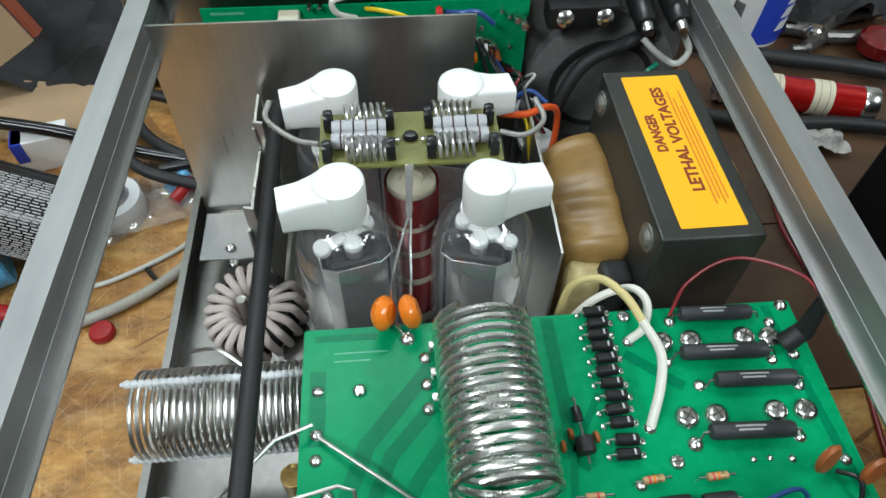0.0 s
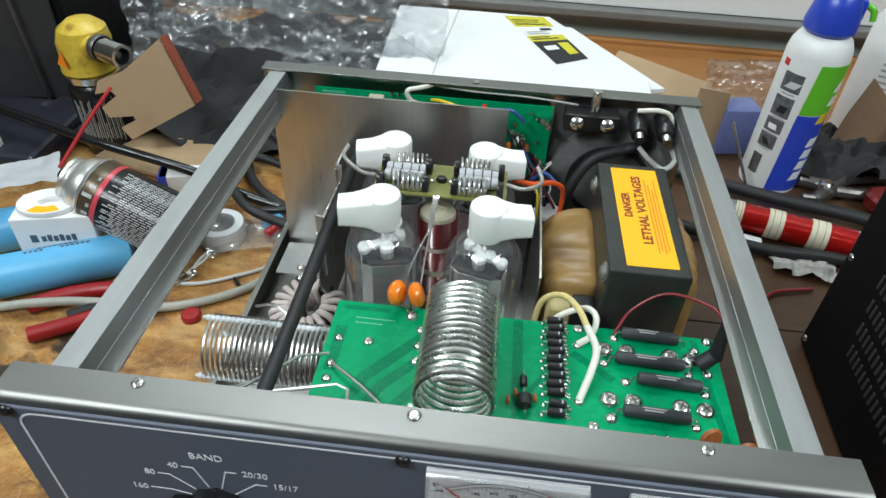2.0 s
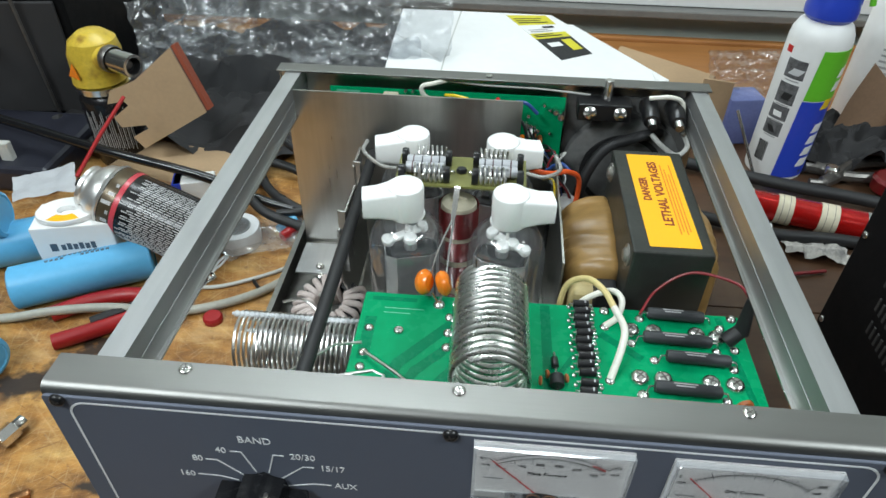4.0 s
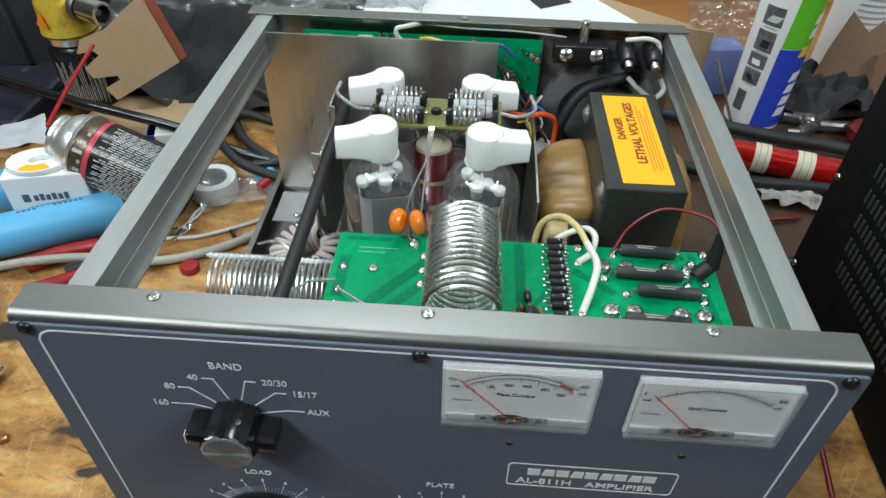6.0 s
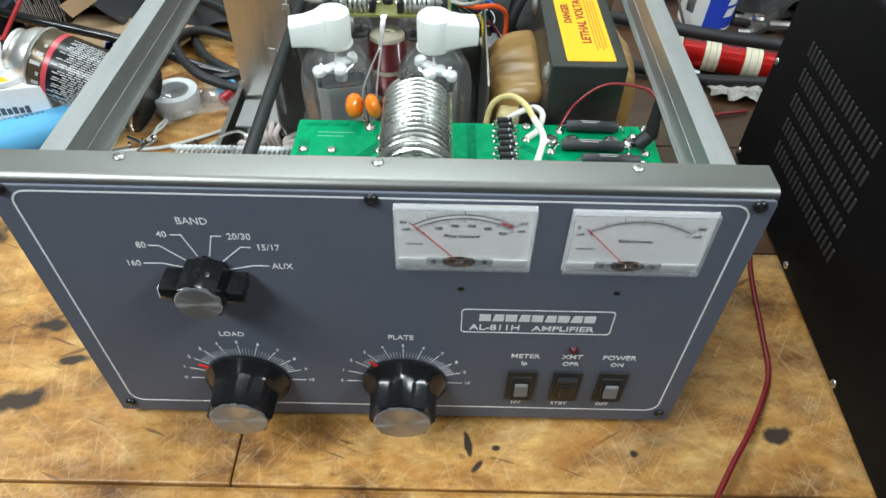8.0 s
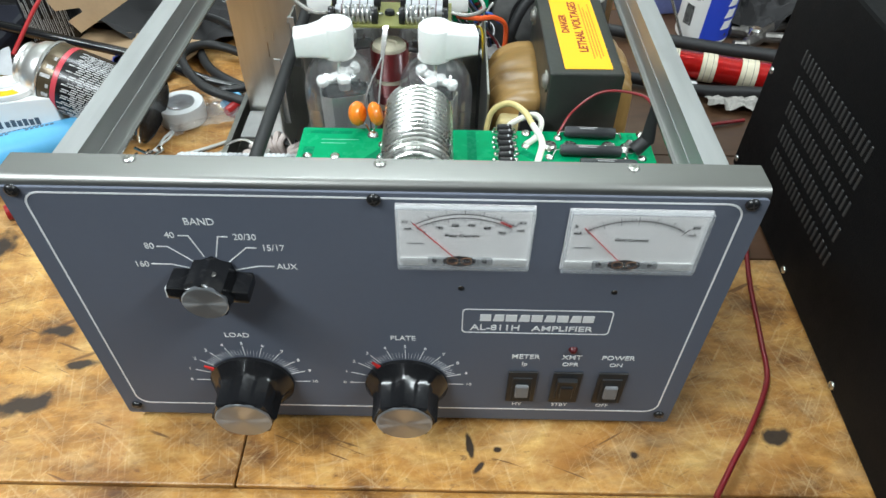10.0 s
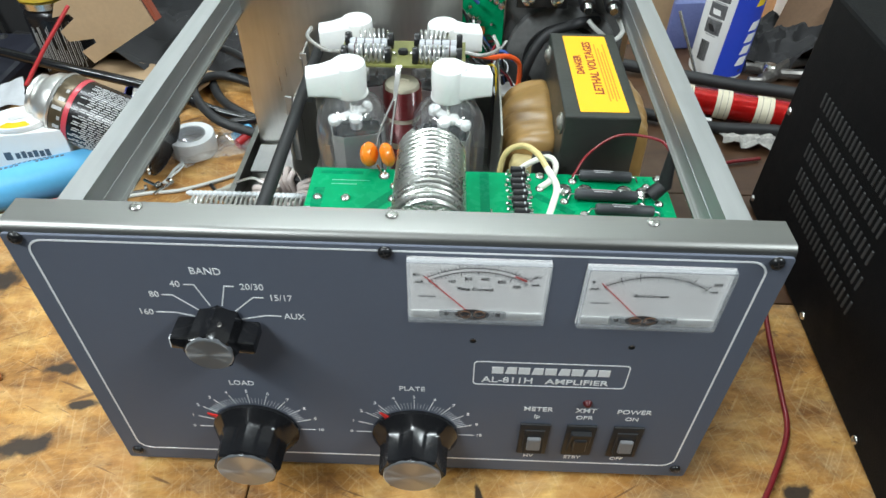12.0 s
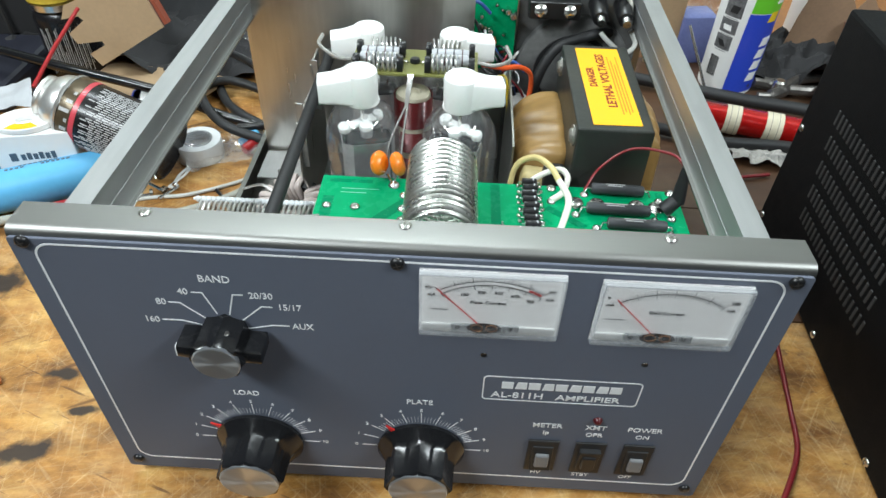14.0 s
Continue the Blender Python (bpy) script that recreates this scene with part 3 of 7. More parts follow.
for x in (-0.117, -0.002, 0.114):
    piece("screw", sc, bezel, pose(x, 0.0155, 0.2, 0, 0, x * 900))
    part("screw_clip", box(x - 0.0045, x + 0.0045, 0.0112, 0.0194, 0.1965, 0.1982), M_STEEL, bezel)

panel = part("front_panel", slab(rounded(-0.1732, 0.1732, 0.0072, 0.1962, 0.002), 0.0016, m=UP @ pose(0, 0, -0.0012), bevel=0.0003), M_PANEL, amp, "dark blue-grey painted front panel with white lettering", False)
FY = -0.00045    # front face of the panel


def on_panel(x, z, d=0.0):
    return pose(x, FY - d, z, 90)


ol = rounded(-0.163, 0.163, 0.0195, 0.1932, 0.008, 6)
part("border_line", line_strip(ol + [ol[0]], 0.0010, 0.00015, m=on_panel(0, 0)), M_INK, panel, smooth=False)
psc = screw_mesh("panel_screw", 0.0033, 0.0022, M_BLACK)
for x, z in ((-0.1660, 0.1945), (-0.004, 0.1925), (0.1655, 0.1935), (-0.1655, 0.0168), (0.1655, 0.0168)):
    piece("screw", psc, panel, on_panel(x, z))
for x, z in ((0.037, 0.1335), (0.1155, 0.1325)):
    part("adjustment_hole", lathe([(0, 0.0002), (0.0011, 0.0002), (0.0015, 0.0004), (0.0017, 0)], 14, m=on_panel(x, z)), M_BLACK, panel)

# band selector
BX, BZ = -0.0868, 0.1415
for label_text, pts, tx, tz in (
        ("160", ((-0.117, 0.1475), (-0.1075, 0.1475), (-0.099, 0.1452)), -0.1222, 0.1472),
        ("80", ((-0.111, 0.160), (-0.106, 0.160), (-0.0955, 0.1495)), -0.1148, 0.160),
        ("40", ((-0.0988, 0.1675), (-0.094, 0.1675), (-0.0897, 0.1535)), -0.1030, 0.1675),
        ("20/30", ((-0.0755, 0.1672), (-0.080, 0.1672), (-0.0838, 0.1535)), -0.0672, 0.167),
        ("15/17", ((-0.063, 0.160), (-0.0678, 0.160), (-0.0780, 0.1500)), -0.0548, 0.160),
        ("AUX", ((-0.0565, 0.1472), (-0.0640, 0.1472), (-0.0765, 0.1440)), -0.0500, 0.147)):
    part("pointer_line", line_strip(pts, 0.00065, 0.00015, m=on_panel(0, 0)), M_INK, panel, smooth=False)
    lettering("lettering", label_text, 0.0057, M_INK, panel, on_panel(tx, tz), bold=0.00003, squeeze=0.86)
lettering("lettering", "BAND", 0.0062, M_INK, panel, on_panel(-0.0868, 0.1765), bold=0.00003, squeeze=0.86)


def fluted(r, z0, z1, flutes, depth, rim=0.0012, flare=0.0):
    """A knob body with scalloped sides, which run out into a flared foot."""
    own = bmesh.new()
    n = flutes * 8
    rings = []
    levels = [(z0, r, depth), (z1 - rim, r, depth), (z1, r * 0.94, depth)]
    if flare:
        levels = [(z0, flare, 0), (z0 + 0.0020, flare, 0), (z0 + 0.0028, flare - 0.0006, 0.0002), (z0 + 0.0070, r + 0.0024, depth * 0.75), (z0 + 0.0100, r + 0.0006, depth)] + levels[1:]
    for z, r1, d1 in levels:
        ring = []
        for i in range(n):
            a = 2 * math.pi * i / n
            rr = r1 - d1 * abs(math.sin(a * flutes / 2)) ** 0.8
            ring.append(own.verts.new((rr * math.cos(a), rr * math.sin(a), z)))
        rings.append(ring)
    for a, c in zip(rings, rings[1:]):
        for i in range(n):
            own.faces.new((a[i], a[(i + 1) % n], c[(i + 1) % n], c[i]))
    own.faces.new(rings[-1])
    own.faces.new(rings[0][::-1])
    return own


def spun_disc_mat():
    """Lathe-turned aluminium: gloss runs round the centre."""
    m = bpy.data.materials.new("spun_aluminium")
    m.use_nodes = True
    n, l = m.node_tree.nodes, m.node_tree.links
    b = n["Principled BSDF"]
    b.inputs["Base Color"].default_value = (0.50, 0.515, 0.53, 1)
    b.inputs["Metallic"].default_value, b.inputs["Roughness"].default_value = 0.85, 0.34
    b.inputs["Anisotropic"].default_value = 0.92
    tg = n.new("ShaderNodeTangent")
    tg.direction_type, tg.axis = "RADIAL", "Z"
    l.new(tg.outputs[0], b.inputs["Tangent"])
    return m


M_SPUN = spun_disc_mat()
bm = fluted(0.0130, 0.0, 0.0190, 8, 0.0018)
knob = part("band_knob", bm, M_KNOB, amp, "black bar knob with spun aluminium cap")
knob.matrix_basis = on_panel(BX, BZ, 0.0005) @ pose(0, 0, 0, 0, 0, -4)
part("knob_cap", lathe([(0, 0.0200), (0.0106, 0.0200), (0.0111, 0.0196), (0.0111, 0.018)], 40), M_SPUN, knob, "spun aluminium disc")
for s in (-1, 1):
    bm = box(s * 0.0148 - 0.0052, s * 0.0148 + 0.0052, -0.0040, 0.0040, 0.0005, 0.0150, 0.0012)
    part("wing", bm, M_KNOB, knob)
part("index_mark", box(-0.0202, -0.0192, -0.0032, 0.0032, 0.0120, 0.0146), M_INK, knob)
part("set_screw", lathe([(0, 0.0004), (0.0012, 0.0004), (0.0017, 0)], 12, m=pose(0.003, 0.0108, 0.010, -90)), M_OLD_STEEL, knob)

# the two tuning knobs with their scales
for kx, title, red in ((-0.0858, "LOAD", 146.0), (0.0068, "PLATE", 129.0)):
    kz = 0.0462
    scale_part = part("dial_scale", line_strip([(0.024, 0), (0.034, 0)], 0.00065, 0.00015), M_INK, panel, smooth=False)
    bm = bmesh.new()
    for i in [k for k in range(51) if k % 5 == 0 or 10 < k < 45]:
        a = radians(180 - 3.6 * i)
        r0, r1 = (0.0255, 0.0340) if i % 5 == 0 else (0.0258, 0.0306)
        bm = line_strip([(r0 * math.cos(a), r0 * math.sin(a)), (r1 * math.cos(a), r1 * math.sin(a))], 0.00048 if i % 5 == 0 else 0.00015, 0.00015, bm)
    bm.to_mesh(scale_part.data)
    bm.free()
    scale_part.matrix_basis = on_panel(kx, kz)
    for i in range(11):
        a = radians(180 - 18 * i)
        lettering("lettering", str(i), 0.0036, M_INK, panel, on_panel(kx + 0.0372 * math.cos(a), kz + 0.0366 * math.sin(a)))
    lettering("lettering", title, 0.0056, M_INK, panel, on_panel(kx - 0.001, 0.0905), bold=0.00003, squeeze=0.92)
    knob = part("tuning_knob", fluted(0.0188, 0.0, 0.0262, 8, 0.0021, flare=0.0248), M_KNOB, amp, "large black fluted knob with spun aluminium cap")
    knob.matrix_basis = on_panel(kx, kz, 0.0006)
    part("knob_cap", lathe([(0, 0.0272), (0.0156, 0.0272), (0.0161, 0.0268), (0.0161, 0.0257)], 48), M_SPUN, knob, "spun aluminium disc")
    bm = slab([(0.0195, -0.0022), (0.0195, 0.0022), (0.0305, 0.0004), (0.0305, -0.0004)], 0.0008, m=pose(0, 0, 0.0012, 0, 0, red))
    part("pointer", bm, M_RED, knob, "red pointer tab", False)

# rocker switches
for sx, up, top1, top2, low in ((0.0757, 1, "METER", "Ip", "HV"), (0.1022, -1, "XMT", "OPR", "STBY"), (0.1288, 1, "POWER", "ON", "OFF")):
    sw = part("rocker_switch", box(-0.0086, 0.0086, -0.0155, 0.0155, 0, 0.0016, 0.0006), M_BLACK_MATT, amp, "black rocker switch")
    sw.matrix_basis = on_panel(sx, 0.0462)
    bm = slab([(-0.0105, 0.001), (0.0105, 0.001), (0.0105, 0.0022 if up > 0 else 0.0046), (0.001, 0.0034), (-0.0105, 0.0046 if up > 0 else 0.0022)], 0.0118, m=Matrix(((0, 0, 1, -0.0059), (1, 0, 0, 0), (0, 1, 0, 0), (0, 0, 0, 1))), bevel=0.0004)
    part("rocker", bm, M_BLACK_MATT, sw, "", False)
    bm = slab([(-0.0064, 0.0030), (0.0058, 0.0030), (0.0050, 0.0050), (-0.0054, 0.0058)], 0.0078, m=Matrix(((0, 0, 1, -0.0039), (1, 0, 0, 0), (0, 1, 0, 0.0), (0, 0, 0, 1))), bevel=0.0006)
    # tabs tipped into the light get a lit grey, the other stays black
    part("rocker_tab", bm, M_ROCKER_LIT if up > 0 else M_BLACK, sw, "", False)
    lettering("lettering", top1, 0.0056, M_INK, panel, on_panel(sx, 0.0752), bold=0.00005, squeeze=0.98)
    lettering("lettering", top2, 0.0050, M_INK, panel, on_panel(sx, 0.0683), bold=0.00004, squeeze=0.98)
    lettering("lettering", low, 0.0046, M_INK, panel, on_panel(sx - 0.001, 0.0256), bold=0.00004, squeeze=0.98)
part("indicator_lamp", lathe([(0.0026, 0), (0.0024, 0.0010), (0.0019, 0.0018), (0.0012, 0.0026), (0, 0.0029)], 16, m=on_panel(0.1016, 0.0832)), M_LED, amp, "small dark red indicator lamp")

# name plate: box line, block shapes for the maker's mark, model line
ol = rounded(0.0385, 0.1185, 0.0972, 0.1168, 0.0022, 4)
part("plate_line", line_strip(ol + [ol[0]], 0.0007, 0.00015, m=on_panel(0, 0)), M_INK, panel, smooth=False)
for i in range(9):
    x0 = 0.0478 + i * 0.0069
    part("maker_mark", slab([(x0, 0.1072), (x0 + 0.0060, 0.1072), (x0 + 0.0060, 0.1128), (x0 + 0.0012 * (i % 2), 0.1128)], 0.00015, m=on_panel(0, 0)), M_INK, panel, "white block shape of the maker's mark", False)
lettering("lettering", "AL-811H", 0.0068, M_INK, panel, on_panel(0.0565, 0.1014), bold=0.00008, squeeze=1.08)
lettering("lettering", "AMPLIFIER", 0.0060, M_INK, panel, on_panel(0.0930, 0.1012), bold=0.00010, squeeze=1.22)


def panel_meter(x0, x1, z0, z1, title, numbers):
    """Moving-coil meter: white card in a clear case, scale arcs, needle, coil works."""
    w, h = x1 - x0, z1 - z0
    meter = part("panel_meter", box(0, w, 0, h, 0.0002, 0.0012), M_METER_FACE, amp, "panel meter with white dial card in a clear case", False)
    meter.matrix_basis = on_panel(x0, z0)
    # clear case: four walls and a window
    d = 0.0042
    bm = slab(rounded(0, w, 0, h, 0.0018, 3), 0.0006, m=pose(0, 0, d))
    part("window", bm, M_METER_CLEAR, meter, "clear plastic window", False).visible_shadow = False
    bm = bmesh.new()
    for a, b2, c, e in ((0, w, 0, 0.0013), (0, w, h - 0.0009, h), (0, 0.0013, 0.0013, h - 0.0009), (w - 0.0013, w, 0.0013, h - 0.0009)):
        bm = box(a, b2, c, e, 0.0002, d - 0.0001, 0, bm)
    part("case", bm, M_CASE, meter, "milky clear plastic case rim", False).visible_shadow = False
    part("case_sill", box(0.0015, w - 0.0015, 0.0015, 0.0060, 0.0013, 0.0024, 0.0005), M_CASE2, meter)
    cx, cy, r = w / 2, h * 0.865 - 0.042, 0.042
    bm = bmesh.new()
    for dr, hh in ((0.0, 1), (-0.0022, -1)) if numbers else ((-0.0010, 1), (-0.0010, -1)):
        pts = [(cx + (r + dr) * math.cos(radians(a)), cy + (r + dr) * math.sin(radians(a))) for a in range(56, 125, 4)]
        bm = line_strip(pts, 0.00028, 0.0001, bm)
        for i in range(31):
            a = radians(124 - i * 68 / 30)
            ln = 0.0024 if i % 5 == 0 else 0.0014
            r0, r1 = (r + dr, r + dr + hh * ln)
            bm = line_strip([(cx + r0 * math.cos(a), cy + r0 * math.sin(a)), (cx + r1 * math.cos(a), cy + r1 * math.sin(a))], 0.00032 if i % 5 == 0 else 0.0002, 0.0001, bm)
    moved(bm, pose(0, 0, 0.00125))
    part("scale", bm, M_INK_BLACK, meter, smooth=False)
    for i, s in enumerate(numbers):
        a = radians(122 - i * 62 / max(1, len(numbers) - 1))
        lettering("lettering", s, 0.0025, M_INK_BLACK, meter, pose(cx + (r - 0.0068) * math.cos(a), cy + (r - 0.0068) * math.sin(a), 0.0013))
    lettering("lettering", title, 0.0028, M_INK_BLACK, meter, pose(cx - 0.001, h * 0.52, 0.0013), squeeze=1.05)
    for tx, tz, s, mm in ((0.065, 0.73, "KV" if numbers else "0", M_INK_BLACK), (0.085, 0.62, "mA", M_INK_BLACK), (0.92, 0.74, "KV" if numbers else "200", M_INK_BLACK), (0.91, 0.62, "mA", M_INK_BLACK)):
        lettering("lettering", s, 0.0026, mm, meter, pose(w * tx, h * tz, 0.0013))
    part("small_print", line_strip([(w * 0.08, h * 0.38), (w * 0.20, h * 0.38)], 0.0009, 0.0001, m=pose(0, 0, 0.00125)), M_SMALL, meter, smooth=False)
    if numbers:
        part("red_band", line_strip([(cx + (r - 0.001) * math.cos(radians(a)), cy + (r - 0.001) * math.sin(radians(a))) for a in (66, 62, 58)], 0.0010, 0.0001, m=pose(0, 0, 0.0014)), M_RED, meter, smooth=False)
    # works at the bottom: bracket, coil, screws, needle
    part("works_bracket", slab(rounded(w * 0.23, w * 0.72, 0.0020, 0.0075, 0.001), 0.0003, m=pose(0, 0, 0.0024)), M_CASE, meter, smooth=False)
    part("coil", lathe([(0, 0.0090), (0.0050, 0.0090), (0.0062, 0.0078), (0.0062, 0.0060)], 20, m=pose(w * 0.47, 0.0046, 0.0012) @ Matrix.Diagonal((1.30, 0.55, 0.18, 1))), M_COIL, meter, "dark coil with copper windings")
    for k in (-1, 1):
        part("coil_winding", lathe([(0.0030, -0.0004), (0.0036, -0.0004), (0.0036, 0.0004), (0.0030, 0.0004)], 18, m=pose(w * 0.47 + k * 0.0034, 0.0052, 0.0030) @ Matrix.Diagonal((0.8, 0.62, 0.6, 1)), closed=True), M_COPPER, meter, "copper coil winding")
    part("damping_vane", line_strip([(w * 0.47 - 0.002, 0.0030), (w * 0.47 + 0.0065, 0.0064)], 0.0006, 0.0002, m=pose(0, 0, 0.0034)), M_STEEL, meter, "", False)
    # small chrome bit at the coil's centre, put in as a glint
    part("pivot", lathe([(0, 0.0012), (0.0010, 0.0010), (0.0016, 0)], 10, m=pose(w * 0.475, 0.0052, 0.0029) @ Matrix.Diagonal((1.5, 0.8, 0.3, 1))), M_STEEL, meter)
    for tx in (0.28, 0.66):
        part("works_screw", lathe([(0, 0.0010), (0.0012, 0.0008), (0.0014, 0)], 10, m=pose(w * tx, 0.0048, 0.0026) @ Matrix.Diagonal((1, 1, 0.3, 1))), M_STEEL, meter)
    part("needle", line_strip([(w * 0.45, 0.005), (w * 0.125, h * 0.72)], 0.00042, 0.0003, m=pose(0, 0, 0.0018)), M_NEEDLE, meter, "thin red needle", False)
    return meter


panel_meter(0.0055, 0.0692, 0.1513, 0.1908, "Plate Current", ("0", "150", "300", "450", "600", "750"))
panel_meter(0.0848, 0.1494, 0.1506, 0.1896, "Grid Current", ())

# ---- frame rails and rear panel ----
for s, xf, xb in ((-1, -0.1675, -0.1625), (1, 0.1680, 0.1690)):
    L, bm = 0.325, bmesh.new()
    w, h, t = 0.0125, 0.024, 0.0014
    outline = [(0, 0), (w, 0), (w, -h), (w - t, -h), (w - t, -t), (0, -t)]
    rail = slab([(a, c) for a, c in outline], L, m=UP @ pose(0, 0, -L))
    moved(rail, Matrix.Diagonal((-s, 1, 1, 1)))
    ob = part("top_rail", rail, M_RAIL, amp, "grey plated steel angle rail", False)
    ob.matrix_basis = pose(xf, 0.0195, 0.1865, 0, 0, -math.degrees(math.atan2(xb - xf, L)))
    # strip of brighter steel draws the highlight along the rail's lower edge
    edge = box(min(-s * (w - 0.0004), -s * (w + 0.0022)), max(-s * (w - 0.0004), -s * (w + 0.0022)), 0, L, -h - 0.0010, -h + 0.0002)
    part("rail_edge", edge, M_STEEL, ob, "bright strip standing in for the highlight on the rail's lower edge", False)
    ridge = box(min(-s * w, -s * (w + 0.0004)), max(-s * w, -s * (w + 0.0004)), 0, L, -0.0140, -0.0115, 0.00015)
    part("rail_ridge", ridge, M_RAIL, ob, "", False)

rear = part("rear_panel", box(-0.170, 0.172, 0.344, 0.3455, 0.008, 0.1865), M_ALU, amp, "aluminium rear panel with folded top lip", False)
part("top_lip", box(-0.170, 0.172, 0.3315, 0.3455, 0.1867, 0.1882, 0.0004), M_ALU_BEZEL, rear, smooth=False)
part("lip_screw", lathe([(0, 0.0014), (0.0026, 0.001), (0.003, 0)], 12, m=pose(0.0, 0.338, 0.1883)), M_STEEL, rear)
for s in (-0.166, 0.168):
    part("corner_wire", sweep([(s, 0.330, 0.187), (s, 0.328, 0.172), (s * 0.985, 0.326, 0.150)], 0.0009), M_STEEL, rear)

def nudge(before, offset):
    """Shifts all parts of the amplifier made since the given set."""
    for ob in amp.children:
        if ob not in before:
            ob.location += Vector(offset)


# ---- compartment sheets ----
def sheet_yz(points, x, t):
    """An upright sheet facing sideways, from a y, z outline."""
    return slab(points, t, m=Matrix(((0, 0, 1, x), (1, 0, 0, 0), (0, 1, 0, 0), (0, 0, 0, 1))))


def sheet_xz(points, y, t):
    return slab(points, t, m=pose(0, y, 0, 90))


part("partition", sheet_xz([(-0.157, 0.034), (0.027, 0.034), (0.027, 0.1840), (-0.153, 0.1840)], 0.3075, 0.0014), M_ALU, amp, "large brushed aluminium partition sheet", False)
part("partition_foot", box(-0.156, -0.118, 0.262, 0.3025, 0.0340, 0.0354), M_RAIL, amp, "", False)
part("tube_shield", sheet_yz([(0.2905, 0.034), (0.3020, 0.034), (0.3020, 0.139), (0.272, 0.139), (0.272, 0.122), (0.246, 0.124), (0.211, 0.124), (0.207, 0.080), (0.235, 0.034)], -0.1005, 0.0014), M_ALU, amp, "stepped aluminium side shield", False)
part("tube_shield", sheet_yz([(0.175, 0.034), (0.300, 0.034), (0.300, 0.139), (0.205, 0.139), (0.176, 0.137)], 0.0560, 0.0014), M_ALU, amp, "aluminium side shield", False)
for y0, z0, z1 in ((0.2720, 0.100, 0.1430), (0.2120, 0.085, 0.1400)):
    part("shield_flange", moved(box(-0.0055, 0.0, 0, 0.0016, z0, z1), pose(-0.0945, y0, 0, 0, 0, -12)), M_RAIL, amp, "bright bent flange of the side shield", False)
part("tube_deck", box(-0.0965, 0.0555, 0.165, 0.3030, 0.0320, 0.0336), M_DECK, amp, "", False)
for x, y in ((-0.136, 0.2700), (-0.1325, 0.2570)):
    bs = piece("screw", screw_mesh("deck_screw", 0.0038, 0.003, M_STEEL), amp, pose(x, y, 0.0355))

# band switch shaft
part("switch_shaft", cyl((-0.0868, 0.004, 0.1415), (-0.0868, 0.2900, 0.1415), 0.0042, 16, bevel=0.001), M_BLACK_MATT, amp, "long black plastic switch shaft")


# ---- vacuum tubes ----
def vacuum_tube(x, y, s):
    """A clear power tube with a plate-cap connector; s is the side to which the connector's arm points."""
    r, up = 0.0262, 0.012
    prof = [(r * 0.80, 0.034), (r * 0.86, 0.050), (r, 0.064), (r, 0.128), (r * 0.98, 0.136), (r * 0.92, 0.143), (r * 0.78, 0.150), (r * 0.52, 0.155), (0.0080, 0.158), (0.0060, 0.164)]
    tube = part("vacuum_tube", lathe(prof, 40), M_GLASS, amp, "clear glass transmitting tube with grey anode")
    tube.location = (x, y, -0.003 if y > 0.22 else 0)
    tube.visible_shadow = False
    part("tube_base", lathe([(0, 0.030), (0.0205, 0.030), (0.0205, 0.046), (0.019, 0.048), (0, 0.048)], 28), M_BLACK, tube)
    # anode: open box of bent sheet
    own = bmesh.new()
    outline = [(-0.018, -0.006), (-0.011, -0.0105), (0.011, -0.0105), (0.018, -0.006), (0.018, 0.006), (0.011, 0.0105), (-0.011, 0.0105), (-0.018, 0.006)]
    lo = [own.verts.new((a, b2, 0.058)) for a, b2 in outline]
    hi = [own.verts.new((a, b2, 0.131)) for a, b2 in outline]
    li = [own.verts.new((a * 0.975, b2 * 0.955, 0.131)) for a, b2 in outline]
    bi = [own.verts.new((a * 0.93, b2 * 0.88, 0.060)) for a, b2 in outline]
    for a, c in ((lo, hi), (hi, li), (li, bi)):
        for k in range(8):
            own.faces.new((a[k], a[(k + 1) % 8], c[(k + 1) % 8], c[k]))
    anode = part("anode", own, M_GREY_METAL, tube, "grey sheet-metal anode", False)
    anode.matrix_basis = pose(-s * 0.003, -0.001, 0, 0, 0, -s * 14)
    # black block in the open anode stands in for the shade of its hollow
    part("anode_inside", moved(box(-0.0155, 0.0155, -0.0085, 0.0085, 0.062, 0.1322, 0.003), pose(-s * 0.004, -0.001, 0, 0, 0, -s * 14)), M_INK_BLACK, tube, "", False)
    # spacer: tilted bar with round lobes, and the stud in front of it
    bm = box(-0.0120, 0.0120, -0.0026, 0.0026, -0.0020, 0.0020, 0.0012)
    for k, rr in ((-0.0118, 0.0040), (0.0120, 0.0034), (0.0030, 0.0036)):
        bm = joined(bm, lathe([(0, -0.0030), (rr * 0.9, -0.0030), (rr, -0.002), (rr, 0.0016), (rr * 0.8, 0.0028), (rr * 0.35, 0.0024), (0, 0.0020)], 16, m=pose(k, 0, 0.0006)))
    moved(bm, pose(s * 0.0010, 0.0000, 0.1420, 6, s * 10, -s * 28) @ Matrix.Diagonal((1.05, 1.15, 0.9, 1)))
    part("insulator", bm, M_CERAMIC, tube, "white ceramic spacer bar")
    part("stud", lathe([(0, 0.1395), (0.0044, 0.1395), (0.0048, 0.1406), (0.0046, 0.1430), (0.0030, 0.1444), (0, 0.1446)], 18, m=pose(-s * 0.0030, -0.0045, 0)), M_CERAMIC, tube, "white ceramic stud")
    part("stud_ring", lathe([(0.0030, 0.1335), (0.0042, 0.1340), (0.0046, 0.1393), (0.0030, 0.1394)], 18, m=pose(-s * 0.0030, -0.0045, 0)), M_GREY_METAL, tube, "grey metal ring")
    for k in (-1, 1):
        part("support_rod", cyl((k * 0.0125, 0, 0.040), (k * 0.0125, 0, 0.140), 0.0011, 8), M_STEEL, tube)
